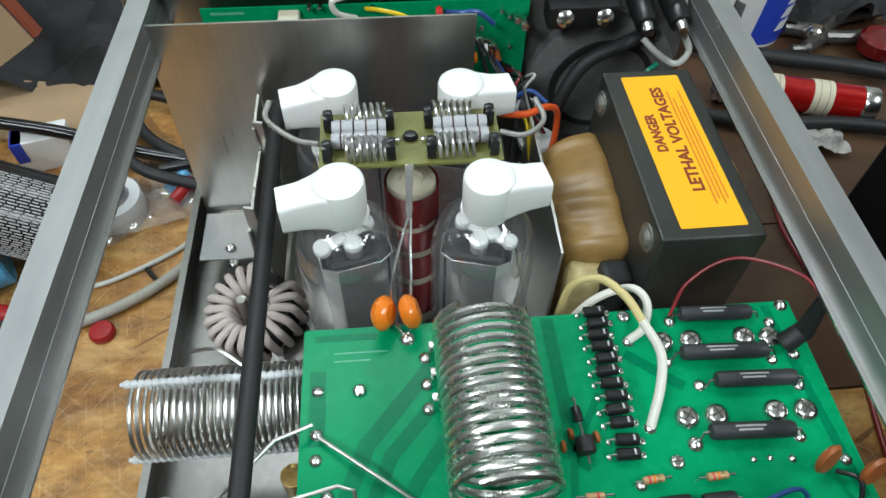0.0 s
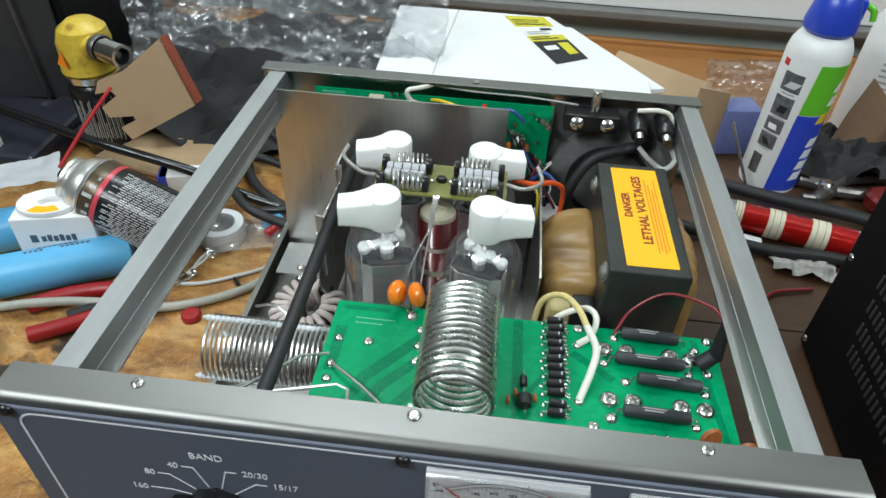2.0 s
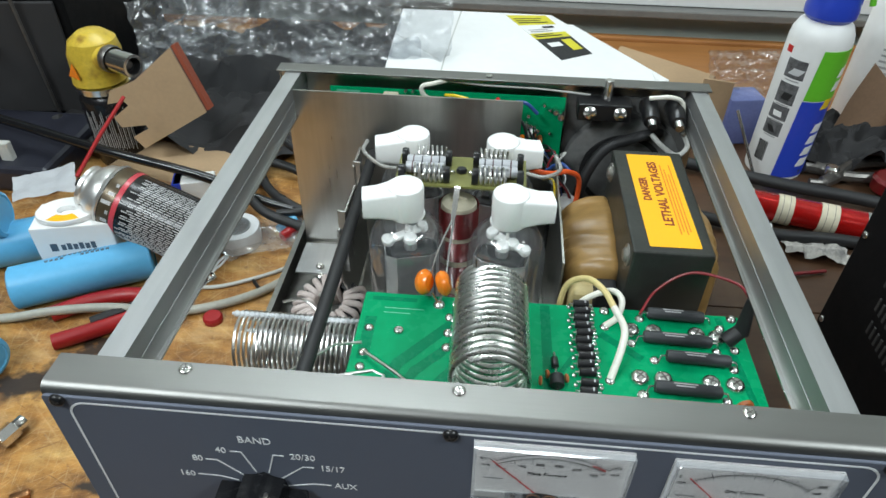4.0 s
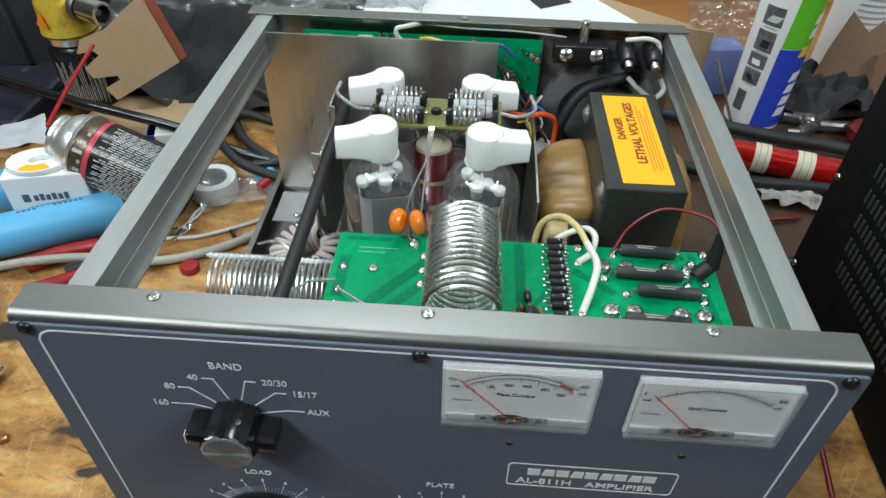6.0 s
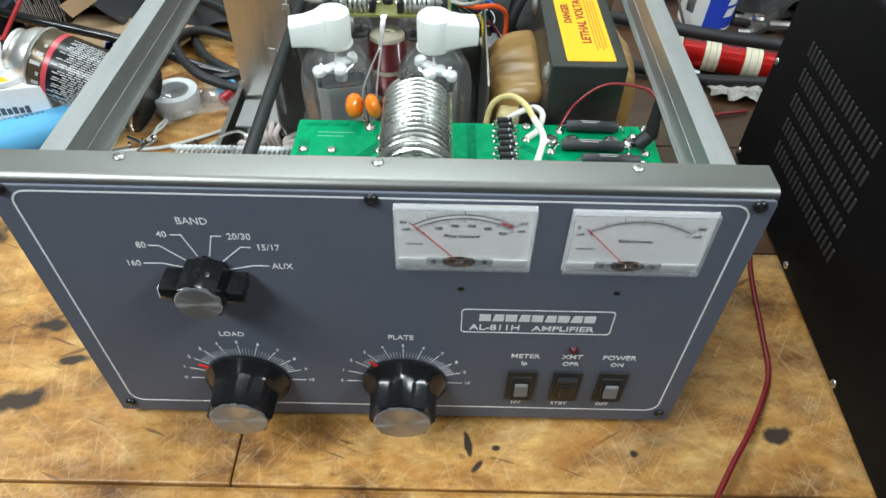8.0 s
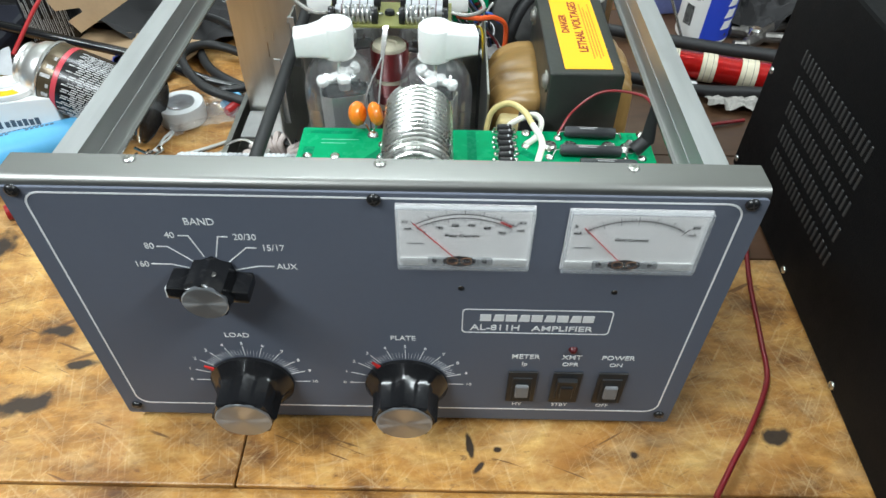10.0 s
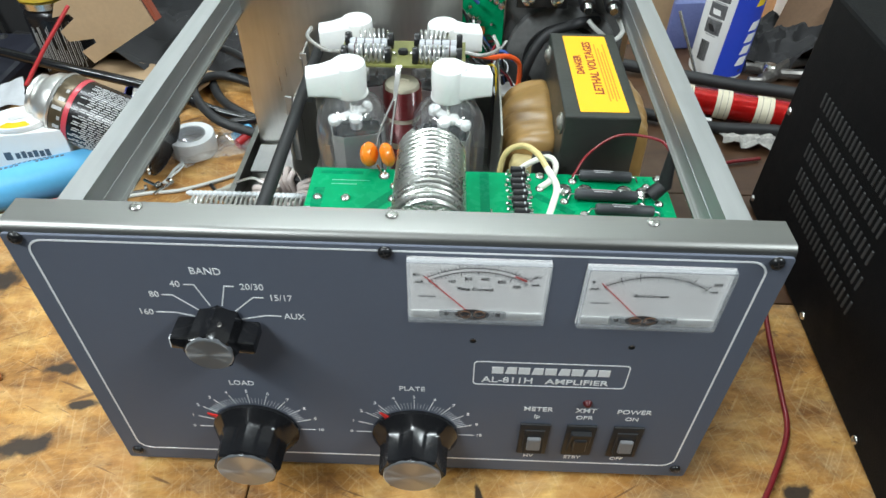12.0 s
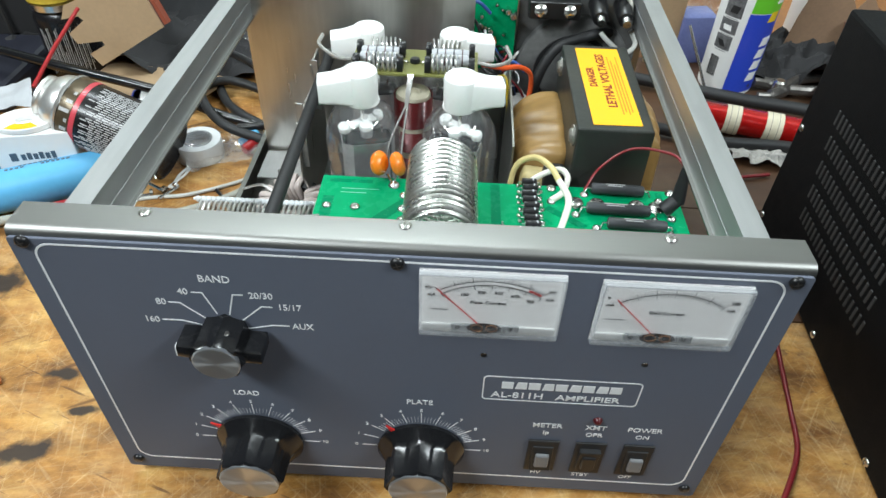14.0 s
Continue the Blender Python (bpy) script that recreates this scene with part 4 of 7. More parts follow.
    part("cap_lead", cyl((0, 0, 0.138), (0, 0, 0.162), 0.0012, 8), M_STEEL, tube)
    # connector: domed body with a tapered arm
    body = [(0.0, 0.1455), (0.0120, 0.1455), (0.0127, 0.1475), (0.0130, 0.160), (0.0130, 0.1675), (0.0125, 0.1695), (0.0110, 0.1708), (0.006, 0.1716), (0, 0.1718)]
    bm = lathe(body, 32)
    arm = bmesh.new()
    secs = [(0.000, 0.0120, 0.1465, 0.1700), (0.008, 0.0112, 0.1465, 0.1694), (0.0130, 0.0098, 0.1466, 0.1680), (0.020, 0.0088, 0.1470, 0.1664), (0.0306, 0.0088, 0.1476, 0.1652)]
    rings = []
    for a, hw, z0, z1 in secs:
        rings.append([arm.verts.new((s * a, q[0], q[1])) for q in rounded(-hw, hw, z0, z1, 0.0028, 3)])
    for a, c in zip(rings, rings[1:]):
        for k in range(len(a)):
            arm.faces.new((a[k], a[(k + 1) % len(a)], c[(k + 1) % len(a)], c[k]))
    arm.faces.new(rings[-1])
    arm.faces.new(rings[0])
    moved(arm, pose(0, 0, 0, 0, 0, 10))
    bm = moved(joined(bm, arm), pose(0, 0, 0.1715) @ Matrix.Diagonal((0.91, 0.91, 0.93, 1)) @ pose(0, 0, up - 0.1715))
    part("plate_cap", bm, M_CERAMIC, tube, "white ceramic plate-cap connector")
    part("cap_flange", lathe([(0.0060, 0.1570), (0.0108, 0.1575), (0.0112, 0.1585), (0.0108, 0.1602), (0.006, 0.1606)], 28, m=pose(-s * 0.0012, 0.0010, 0)), M_CERAMIC, tube)
    return tube


for x, y, s in ((-0.0475, 0.190, -1), (0.0195, 0.188, 1), (-0.0510, 0.261, -1), (0.0135, 0.257, 1)):
    vacuum_tube(x, y, s)

# ---- suppressor board between the tubes ----
sb = part("suppressor_board", box(-0.058, 0.030, 0.2255, 0.2625, 0.1525, 0.1541), M_PCB2, amp, "small yellow-green circuit board with coils and resistors", False)
sb.matrix_basis = pose(0, -0.016, 0.015)


def resistor(parent, x, y, z, length, r, material, bands, ang=0.0, lead=0.006):
    """A lying axial resistor with colour bands and bent leads."""
    prof = [(0, -length / 2), (r * 0.85, -length / 2), (r, -length / 2 + r * 0.4), (r, length / 2 - r * 0.4), (r * 0.85, length / 2), (0, length / 2)]
    ob = part("resistor", lathe(prof, 16, m=pose(0, 0, 0, 0, 90)), material, parent)
    ob.matrix_basis = pose(x, y, z, 0, 0, ang)
    return ob


for cx in (-0.0385, 0.0105):
    for ry in (0.2385, 0.2470):
        bm = bmesh.new()
        body = resistor(sb, cx, ry, 0.1590, 0.0260, 0.0040, M_GREY_RES, ())
        for bx, mm in ((-0.0085, M_WOUND_BROWN), (-0.0025, M_INK_BLACK), (0.0035, M_WOUND_BROWN), (0.0090, M_INK_BLACK)):
            bx = bx if cx < 0 else -bx
            rb = lathe([(0.0041, -0.0004), (0.0041, 0.0004)], 16, m=pose(cx + bx, ry, 0.1590, 0, 90))
            part("colour_band", rb, mm, sb, smooth=True)
    for hy in (0.2315, 0.2540):
        off = 0.003 if cx < 0 else -0.003
        pts = helix((cx - 0.0095 + off, hy, 0.1600), (cx + 0.0095 + off, hy, 0.1600), 0.0058, 6, 16, 0.7)
        part("suppressor_coil", sweep(pts, 0.0008, 6), M_TIN, sb, "silver wire coil")
    for tx in (-0.0150, 0.0150):
        for hy in (0.2320, 0.2530):
            part("tie", lathe([(0.0030, -0.0014), (0.0042, -0.0014), (0.0046, 0), (0.0042, 0.0014), (0.0030, 0.0014)], 14, m=pose(cx + tx, hy, 0.1582, 0, 90) @ Matrix.Diagonal((1.45, 1.1, 1.5, 1)), closed=True), M_BLACK, sb, "black knotted tie")
part("center_capacitor", lathe([(0, 0.0), (0.0040, 0.0), (0.0046, 0.002), (0.0036, 0.0045), (0, 0.0052)], 16, m=pose(-0.014, 0.243, 0.1541) @ Matrix.Diagonal((0.85, 0.7, 0.75, 1))), M_BLACK, sb)
for dx in (-0.0062, 0.0062):
    part("capacitor_lead", lathe([(0, 0.0), (0.0017, 0.0), (0.0015, 0.0022), (0, 0.0030)], 10, m=pose(-0.014 + dx, 0.2405, 0.1541)), M_SOLDER, sb)
for pts in (
        ((-0.058, 0.240, 0.156), (-0.070, 0.246, 0.154), (-0.084, 0.258, 0.157), (-0.083, 0.268, 0.160)),
        ((0.030, 0.243, 0.156), (0.042, 0.240, 0.156), (0.053, 0.250, 0.156), (0.050, 0.262, 0.160))):
    part("braid_lead", sweep(spline(pts), 0.0014, 8), M_BRAID, sb, "woven silver lead")

# ---- choke between the tubes ----
ck = part("plate_choke", lathe([(0, 0.028), (0.0125, 0.028), (0.0125, 0.1455), (0.0118, 0.1470), (0.0060, 0.1470), (0.0055, 0.1455), (0, 0.1455)], 28), M_CREAM, amp, "cream choke former wound with red wire")
ck.location = (-0.0145, 0.2160, 0.0055)
for z0, z1 in ((0.040, 0.072), (0.078, 0.098), (0.103, 0.120), (0.1235, 0.1450)):
    prof = []
    n = int((z1 - z0) / 0.0010)
    for i in range(n + 1):
        z = z0 + (z1 - z0) * i / n
        prof += [(0.0134, z), (0.0139, z + 0.0005)]
    part("winding", lathe(prof, 24), M_RED_WIRE, ck, "close-wound red enamelled wire")
own, last = bmesh.new(), None
for q in range(13):
    k = q / 12
    c = Vector((-0.0155 - 0.0014 * k, 0.2090 - 0.0230 * k, 0.1690 - 0.0125 * k + 0.0030 * k * (1 - k)))
    hw, hh = 0.0019 - 0.0007 * k * k + 0.0002 * math.sin(q * 2.1), 0.0004 + 0.0003 * abs(math.sin(q * 1.3))
    ring = [own.verts.new(c + Vector((a * hw, b2 * hh * 0.5, b2 * hh))) for a, b2 in ((-1, -1), (1, -1), (1, 1), (-1, 1))]
    if last:
        for i in range(4):
            own.faces.new((last[i], last[(i + 1) % 4], ring[(i + 1) % 4], ring[i]))
    else:
        own.faces.new(ring)
    last = ring
own.faces.new(last)
part("solder_strap", own, M_SOLDER, amp, "lumpy tinned strap from the board")
for pts in (((-0.0176, 0.1865, 0.1568), (-0.0225, 0.174, 0.150), (-0.0265, 0.162, 0.142), (-0.0275, 0.155, 0.134)), ((-0.0162, 0.1865, 0.1568), (-0.0172, 0.174, 0.150), (-0.0178, 0.162, 0.142), (-0.0185, 0.155, 0.134))):
    part("strap_wire", sweep(spline(pts), 0.0008, 6), M_SOLDER, amp)

# ---- main circuit board ----
built = set(amp.children)
PZ = 0.1265
pcb = part("circuit_board", slab(rounded(-0.068, 0.1625, 0.0510, 0.1515, 0.0008, 1), 0.0016, m=pose(0, 0, PZ - 0.0016)), M_PCB, amp, "green circuit board with rectifier parts and coil", False)
# broad covered tracks
for pts, w in (
        (((-0.061, 0.098), (-0.061, 0.128)), 0.007), (((0.0445, 0.148), (0.0450, 0.085)), 0.006), (((0.060, 0.110), (0.045, 0.085), (0.040, 0.060)), 0.003),
        (((-0.058, 0.050), (-0.040, 0.095), (-0.012, 0.128)), 0.007), (((-0.048, 0.048), (-0.030, 0.090), (-0.010, 0.112)), 0.006), (((-0.036, 0.046), (-0.020, 0.078), (-0.008, 0.094)), 0.006),
        (((0.078, 0.128), (0.098, 0.112)), 0.005), (((0.150, 0.148), (0.1575, 0.060)), 0.004)):
    part("copper_track", line_strip(pts, w, 0.00012, m=pose(0, 0, PZ)), M_TRACE, pcb, smooth=False)
part("board_stain", line_strip(((-0.062, 0.1465), (-0.036, 0.1465)), 0.0035, 0.0001, m=pose(0, 0, PZ)), M_TRACE, pcb, smooth=False)
for a in range(2):
    part("board_print", line_strip(((-0.054, 0.1385 - a * 0.004), (-0.030 - a * 0.008, 0.1385 - a * 0.004)), 0.0007, 0.0001, m=pose(0, 0, PZ)), M_PRINT, pcb, smooth=False)

# screws and solder lands
big = screw_mesh("bar_screw", 0.0053, 0.0038, M_STEEL)
for x, y in ((0.095, 0.133), (0.1085, 0.133), (0.1335, 0.133), (0.1455, 0.132), (0.0955, 0.0965), (0.1085, 0.0965), (0.1345, 0.0965), (0.1475, 0.096)):
    piece("screw", big, pcb, pose(x, y, PZ, 0, 0, x * 5000))
mid = screw_mesh("board_screw", 0.0032, 0.0022, M_STEEL)
for x, y in ((-0.0430, 0.1195), (0.0860, 0.0780), (0.0810, 0.1480)):
    piece("screw", mid, pcb, pose(x, y, PZ, 0, 0, x * 5000))
blob = lathe([(0.0030, 0), (0.0026, 0.0009), (0.0016, 0.0017), (0.0006, 0.0022), (0, 0.0023)], 12)
b0 = part("solder_joint", blob, M_SOLDER, pcb)
b0.location = (-0.061, 0.1205, PZ)
for x, y, k in ((-0.061, 0.1010, 1.0), (-0.061, 0.0900, 1.0), (-0.0135, 0.1335, 1.1), (-0.0135, 0.1205, 1.1), (-0.0135, 0.1090, 1.1), (0.0790, 0.0935, 1.0), (0.0800, 0.1350, 1.0), (-0.021, 0.1440, 1.3),
                (0.1020, 0.1440, 1.0), (0.1490, 0.1400, 1.0), (0.0945, 0.1230, 1.0), (0.1430, 0.1210, 0.9), (0.1060, 0.1110, 1.0), (0.1500, 0.1080, 1.0), (0.0960, 0.0850, 1.2), (0.1410, 0.0850, 1.0), (0.1580, 0.1490, 1.1), (0.1540, 0.1230, 1.0),
                (-0.013, 0.0635, 2.0), (-0.0223, 0.0705, 0.9), (0.1560, 0.0740, 0.9), (0.1180, 0.0770, 0.5), (0.1250, 0.0770, 0.5), (0.1340, 0.0760, 0.6), (-0.056, 0.0570, 1.1), (-0.042, 0.0560, 1.2), (0.0690, 0.0700, 0.9), (-0.056, 0.0750, 1.0)):
    piece("solder_joint", b0.data, pcb, pose(x, y, PZ) @ Matrix.Diagonal((k, k, k, 1)))

# row of diodes
dio = lathe([(0, -0.0048), (0.0022, -0.0048), (0.0026, -0.0044), (0.0026, 0.0044), (0.0022, 0.0048), (0, 0.0048)], 14, m=pose(0, 0, 0.0034, 0, 90))
d0 = None
for i in range(12):
    y = 0.1500 - i * 0.00605 - (0.0015 if i > 9 else 0)
    x = 0.0664 + 0.0006 * math.sin(i * 2.1)
    if d0 is None:
        d0 = part("diode", dio, M_BLACK, pcb, "black moulded rectifier diode")
        d0.location = (x, y, PZ)
        lead = bmesh.new()
        for s in (-1, 1):
            lead = sweep([(s * 0.0045, 0, 0.0034), (s * 0.0066, 0, 0.0032), (s * 0.0070, 0, 0.0002)], 0.0005, 6, lead)
            lead = lathe([(0.0016, 0), (0.0012, 0.0008), (0, 0.0013)], 8, m=pose(s * 0.0070, 0, 0), bm=lead)
        l0 = part("diode_lead", lead, M_SOLDER, pcb)
        l0.location = d0.location
        mk = box(0.0020, 0.0028, -0.0012, 0.0012, 0.0058, 0.0061)
        k0 = part("diode_band", mk, M_GREY_RES, pcb, smooth=False)
        k0.location = d0.location
    else:
        m = pose(x, y, PZ, 0, 0, 4 * math.sin(i * 1.7))
        piece("diode", d0.data, pcb, m)
        piece("diode_lead", l0.data, pcb, m)
        piece("diode_band", k0.data, pcb, m)

# long black bleeder resistors
for x0, x1, y in ((0.1060, 0.1390, 0.1445), (0.1010, 0.1395, 0.1245), (0.1120, 0.1470, 0.1105), (0.1020, 0.1370, 0.0875)):
    r = resistor(pcb, (x0 + x1) / 2, y, PZ + 0.0048, x1 - x0, 0.0036, M_RES_BODY, (), -2)
    r["label"] = "long black power resistor"
    for s in (-1, 1):
        h = (x1 - x0) / 2
        part("lead_wire", sweep([(s * (h - 0.001), 0, 0), (s * (h + 0.003), -0.0005, 0), (s * (h + 0.0042), -0.002, -0.0030)], 0.0006, 6), M_SOLDER, r)
    bm = line_strip([(-h * 0.45, 0.0006), (h * 0.25, 0.0006)], 0.0009, 0.0001)
    bm = line_strip([(-h * 0.40, -0.0010), (h * 0.15, -0.0010)], 0.0009, 0.0001, bm)
    part("small_print", bm, M_SMALL, r, smooth=False).location = (0, 0, 0.00345)

# small parts near the front edge
for x, y, a in ((0.0735, 0.0712, 5), (0.0995, 0.0706, 3)):
    rb = resistor(pcb, x, y, PZ + 0.0030, 0.0085, 0.0016, M_TAN, (), a)
    for k, mm in ((-0.002, M_RED), (0, M_ORANGE), (0.002, M_BRASS)):
        part("colour_band", lathe([(0.00168, -0.0004), (0.00168, 0.0004)], 12, m=pose(k, 0, 0, 0, 90)), mm, rb)
    part("lead_wire", sweep([(-0.008, 0, -0.003), (-0.0075, 0, 0), (0.0075, 0, 0), (0.008, 0, -0.003)], 0.0004, 6), M_SOLDER, rb)
rb = resistor(pcb, 0.0490, 0.0668, PZ + 0.0024, 0.0075, 0.0013, M_TAN, (), 0)
part("colour_band", lathe([(0.00138, -0.0004), (0.00138, 0.0004)], 12, m=pose(0.001, 0, 0, 0, 90)), M_RED, rb)
part("lead_wire", sweep([(-0.008, 0, -0.002), (-0.0075, 0, 0), (0.0075, 0, 0), (0.008, 0, -0.002)], 0.0004, 6), M_SOLDER, rb)
for x, y, a in ((0.0790, 0.0612, 3), (0.0970, 0.0612, 2)):
    r = resistor(pcb, x, y, PZ + 0.0035, 0.0130, 0.0030, M_BLACK_MATT, (), a)
    part("lead_wire", sweep([(-0.0098, 0, -0.003), (-0.0090, 0, 0), (0.0090, 0, 0), (0.0098, 0, -0.003)], 0.0005, 6), M_SOLDER, r)
# upright black diode with flanking discs
bm = cyl((0.0490, 0.0830, PZ + 0.0045), (0.0488, 0.0900, PZ + 0.0050), 0.0040, 16, bevel=0.0008)
part("capacitor", bm, M_BLACK_MATT, pcb, "stubby black capacitor")
bm = cyl((0.0485, 0.0970, PZ + 0.004), (0.0480, 0.1035, PZ + 0.0042), 0.0021, 12, bevel=0.0004)
part("diode", bm, M_BLACK, pcb)
part("lead_wire", sweep([(0.0495, 0.0775, PZ), (0.0493, 0.0790, PZ + 0.004), (0.0482, 0.1080, PZ + 0.004), (0.0480, 0.1090, PZ)], 0.0006, 6), M_SOLDER, pcb)
disc = lathe([(0, -0.0008), (0.0022, -0.0008), (0.0027, 0), (0.0022, 0.0008), (0, 0.0008)], 14, m=pose(0, 0, 0.0035, 0, 90))
sd = None
for x, y in ((0.0400, 0.0870), (0.0440, 0.0920), (0.0545, 0.0900)):
    if sd is None:
        sd = part("disc_capacitor", disc, M_BROWN_DISC, pcb, "small orange-brown disc capacitor")
        sd.location = (x, y, PZ)
    else:
        piece("disc_capacitor", sd.data, pcb, pose(x, y, PZ, 0, 0, 12))
for x, y, a in ((0.1435, 0.0720, 25), (0.1595, 0.0660, 20)):
    bm = lathe([(0, -0.0016), (0.0060, -0.0014), (0.0072, 0), (0.0060, 0.0014), (0, 0.0016)], 18, m=pose(x, y, PZ + 0.0085, 72, 0, a))
    part("disc_capacitor", bm, M_BROWN_DISC, pcb, "brown ceramic disc capacitor leaning over")
    for k in (-1, 1):
        part("lead_wire", sweep([(x + k * 0.003, y, PZ), (x + k * 0.0025, y, PZ + 0.004)], 0.0005, 6), M_SOLDER, pcb)

# pair of orange doorknob discs at the back edge
for x, a in ((-0.0310, 70), (-0.0190, 98)):
    bm = lathe([(0, -0.0042), (0.0050, -0.0040), (0.0074, -0.0022), (0.0082, 0), (0.0074, 0.0022), (0.0050, 0.0040), (0, 0.0042)], 24, m=pose(x, 0.1510, PZ + 0.0120, 74, 0, a))
    part("disc_capacitor", bm, M_ORANGE, pcb, "glossy orange disc capacitor")
part("lead_wire", sweep(spline([(-0.026, 0.149, PZ + 0.005), (-0.022, 0.1455, PZ + 0.001), (-0.0185, 0.1475, PZ + 0.006)]), 0.0008, 6), M_SOLDER, pcb)

# tank coil
tank = part("tank_coil", sweep(helix((0.0115, 0.0620, PZ + 0.0270), (0.0105, 0.1340, PZ + 0.0258), 0.0196, 16, 32, 1.0), 0.00156, 10), M_COIL_WIRE, amp, "large silver-plated tank coil lying on the board")
part("coil_support", box(0.010, 0.0195, 0.0600, 0.0680, PZ, PZ + 0.0070, 0.0012), M_TAPE, tank, "translucent plastic coil support")
part("coil_tail", sweep(spline([(-0.0095, 0.062, PZ + 0.022), (-0.0120, 0.0625, PZ + 0.012), (-0.0130, 0.0635, PZ)]), 0.0016, 8), M_TIN, tank)
for x, y in ((-0.0105, 0.1335), (-0.0105, 0.1205), (-0.0105, 0.1090)):
    part("coil_tap", box(x - 0.0015, x + 0.0015, y - 0.002, y + 0.002, PZ, PZ + 0.012, 0.0004), M_SOLDER, tank)

# stiff tinned links from the board to the band switch
for pts in (
        ((-0.0600, 0.0990, PZ + 0.003), (-0.0400, 0.0830, PZ + 0.006), (-0.0223, 0.0713, PZ + 0.001)),
        ((-0.0620, 0.1030, PZ + 0.006), (-0.0760, 0.0960, PZ + 0.010), (-0.1080, 0.0620, PZ + 0.010)),
        ((-0.0420, 0.0560, PZ), (-0.0440, 0.0720, PZ + 0.016), (-0.0500, 0.0735, PZ + 0.017), (-0.1000, 0.0640, PZ + 0.012)),
        ((-0.0560, 0.0570, PZ), (-0.0570, 0.0640, PZ + 0.012), (-0.0620, 0.0650, PZ + 0.013), (-0.0970, 0.0560, PZ + 0.008))):
    part("link_wire", sweep(pts, 0.0009, 8), M_TIN, amp, "stiff bare tinned link wire")

# white and yellowed sleeved wires
for pts, mm, r in (
        (((0.0790, 0.0935, PZ + 0.001), (0.0850, 0.1080, PZ + 0.010), (0.0880, 0.1220, PZ + 0.013), (0.0830, 0.1360, PZ + 0.016)), M_WIRE_W, 0.0021),
        (((0.0830, 0.1360, PZ + 0.016), (0.0780, 0.1480, PZ + 0.018), (0.0690, 0.1600, PZ + 0.016), (0.0580, 0.1630, PZ + 0.006), (0.0540, 0.1600, PZ - 0.020)), M_WIRE_Y, 0.0020),
        (((0.0800, 0.1350, PZ + 0.001), (0.0870, 0.1390, PZ + 0.005), (0.0905, 0.1500, PZ + 0.009), (0.0850, 0.1590, PZ + 0.008), (0.0700, 0.1600, PZ - 0.002), (0.0560, 0.1560, PZ - 0.020)), M_WIRE_W, 0.0020),
        (((0.1020, 0.1460, PZ + 0.002), (0.1120, 0.1580, PZ + 0.012), (0.1300, 0.1600, PZ + 0.026), (0.1500, 0.1440, PZ + 0.034), (0.1560, 0.1310, PZ + 0.033)), M_WIRE_R, 0.0009),
        (((0.0500, 0.0500, PZ + 0.002), (0.0520, 0.0590, PZ + 0.006), (0.0600, 0.0590, PZ + 0.006), (0.0640, 0.0470, PZ - 0.010)), M_WIRE_R, 0.0010),
        (((0.0940, 0.0570, PZ + 0.003), (0.1100, 0.0580, PZ + 0.006), (0.1300, 0.0620, PZ + 0.005), (0.1370, 0.0500, PZ - 0.010)), M_WIRE_B, 0.0010),
        (((0.1480, 0.0690, PZ + 0.003), (0.1540, 0.0620, PZ + 0.006), (0.1500, 0.0450, PZ - 0.010)), M_BLACK, 0.0010)):
    part("wire", sweep(spline(pts), r, 10), mm, amp)
# black heat-shrunk lug standing at the corner
bm = cyl((0.1480, 0.1260, PZ + 0.004), (0.1565, 0.1290, PZ + 0.012), 0.0050, 14, 0.0042, bevel=0.001)
bm = cyl((0.1560, 0.1285, PZ + 0.010), (0.1560, 0.1310, PZ + 0.034), 0.0046, 14, 0.0026, bm)
part("sleeved_lug", bm, M_BLACK_MATT, amp, "black heat-shrink sleeved lug")

nudge(built, (0, -0.0045, 0.0007))

# ---- side coil and toroid ----
ac = part("side_coil", sweep(helix((-0.1480, 0.1270, 0.0930), (-0.0600, 0.1270, 0.0930), 0.0205, 27, 24), 0.0010, 8), M_TIN, amp, "air-wound silver coil on plastic rods")
for dy, dz in ((0.0060, 0.0202), (-0.0195, -0.0060), (0.0190, -0.0090)):
    bm = cyl((-0.1530, 0.127 + dy, 0.093 + dz), (-0.0580, 0.127 + dy, 0.093 + dz), 0.0010, 10)
    for i in range(28):
        bm = lathe([(0, -0.0022), (0.0016, -0.0015), (0.0022, 0), (0.0016, 0.0015), (0, 0.0022)], 8, m=pose(-0.1500 + i * 0.00326, 0.127 + dy, 0.093 + dz, 0, 90), bm=bm)
    part("coil_rod", bm, M_NYLON, ac, "white notched plastic rod")
part("coil_lead", sweep(spline([(-0.125, 0.150, 0.110), (-0.110, 0.146, 0.117), (-0.096, 0.137, 0.114)]), 0.0010, 8), M_TIN, ac)
part("coil_post", cyl((-0.1400, 0.0860, 0.0105), (-0.1400, 0.0860, 0.0740), 0.0085, 20, bevel=0.002), M_NYLON, amp, "white plastic standoff post")
part("coil_post", cyl((-0.0800, 0.1000, 0.0105), (-0.0800, 0.1000, 0.0720), 0.0060, 20), M_BRASS, amp, "brass standoff post")
tor = part("toroid_choke", lathe([(0.0135, -0.007), (0.0205, -0.007), (0.0205, 0.007), (0.0135, 0.007)], 36, closed=True), M_BLACK_MATT, amp, "toroid wound with pale sleeved wire")
tor.matrix_basis = pose(-0.1130, 0.2140, 0.0420, 8, -12, 0) @ Matrix.Diagonal((1.25, 1.25, 1.15, 1))
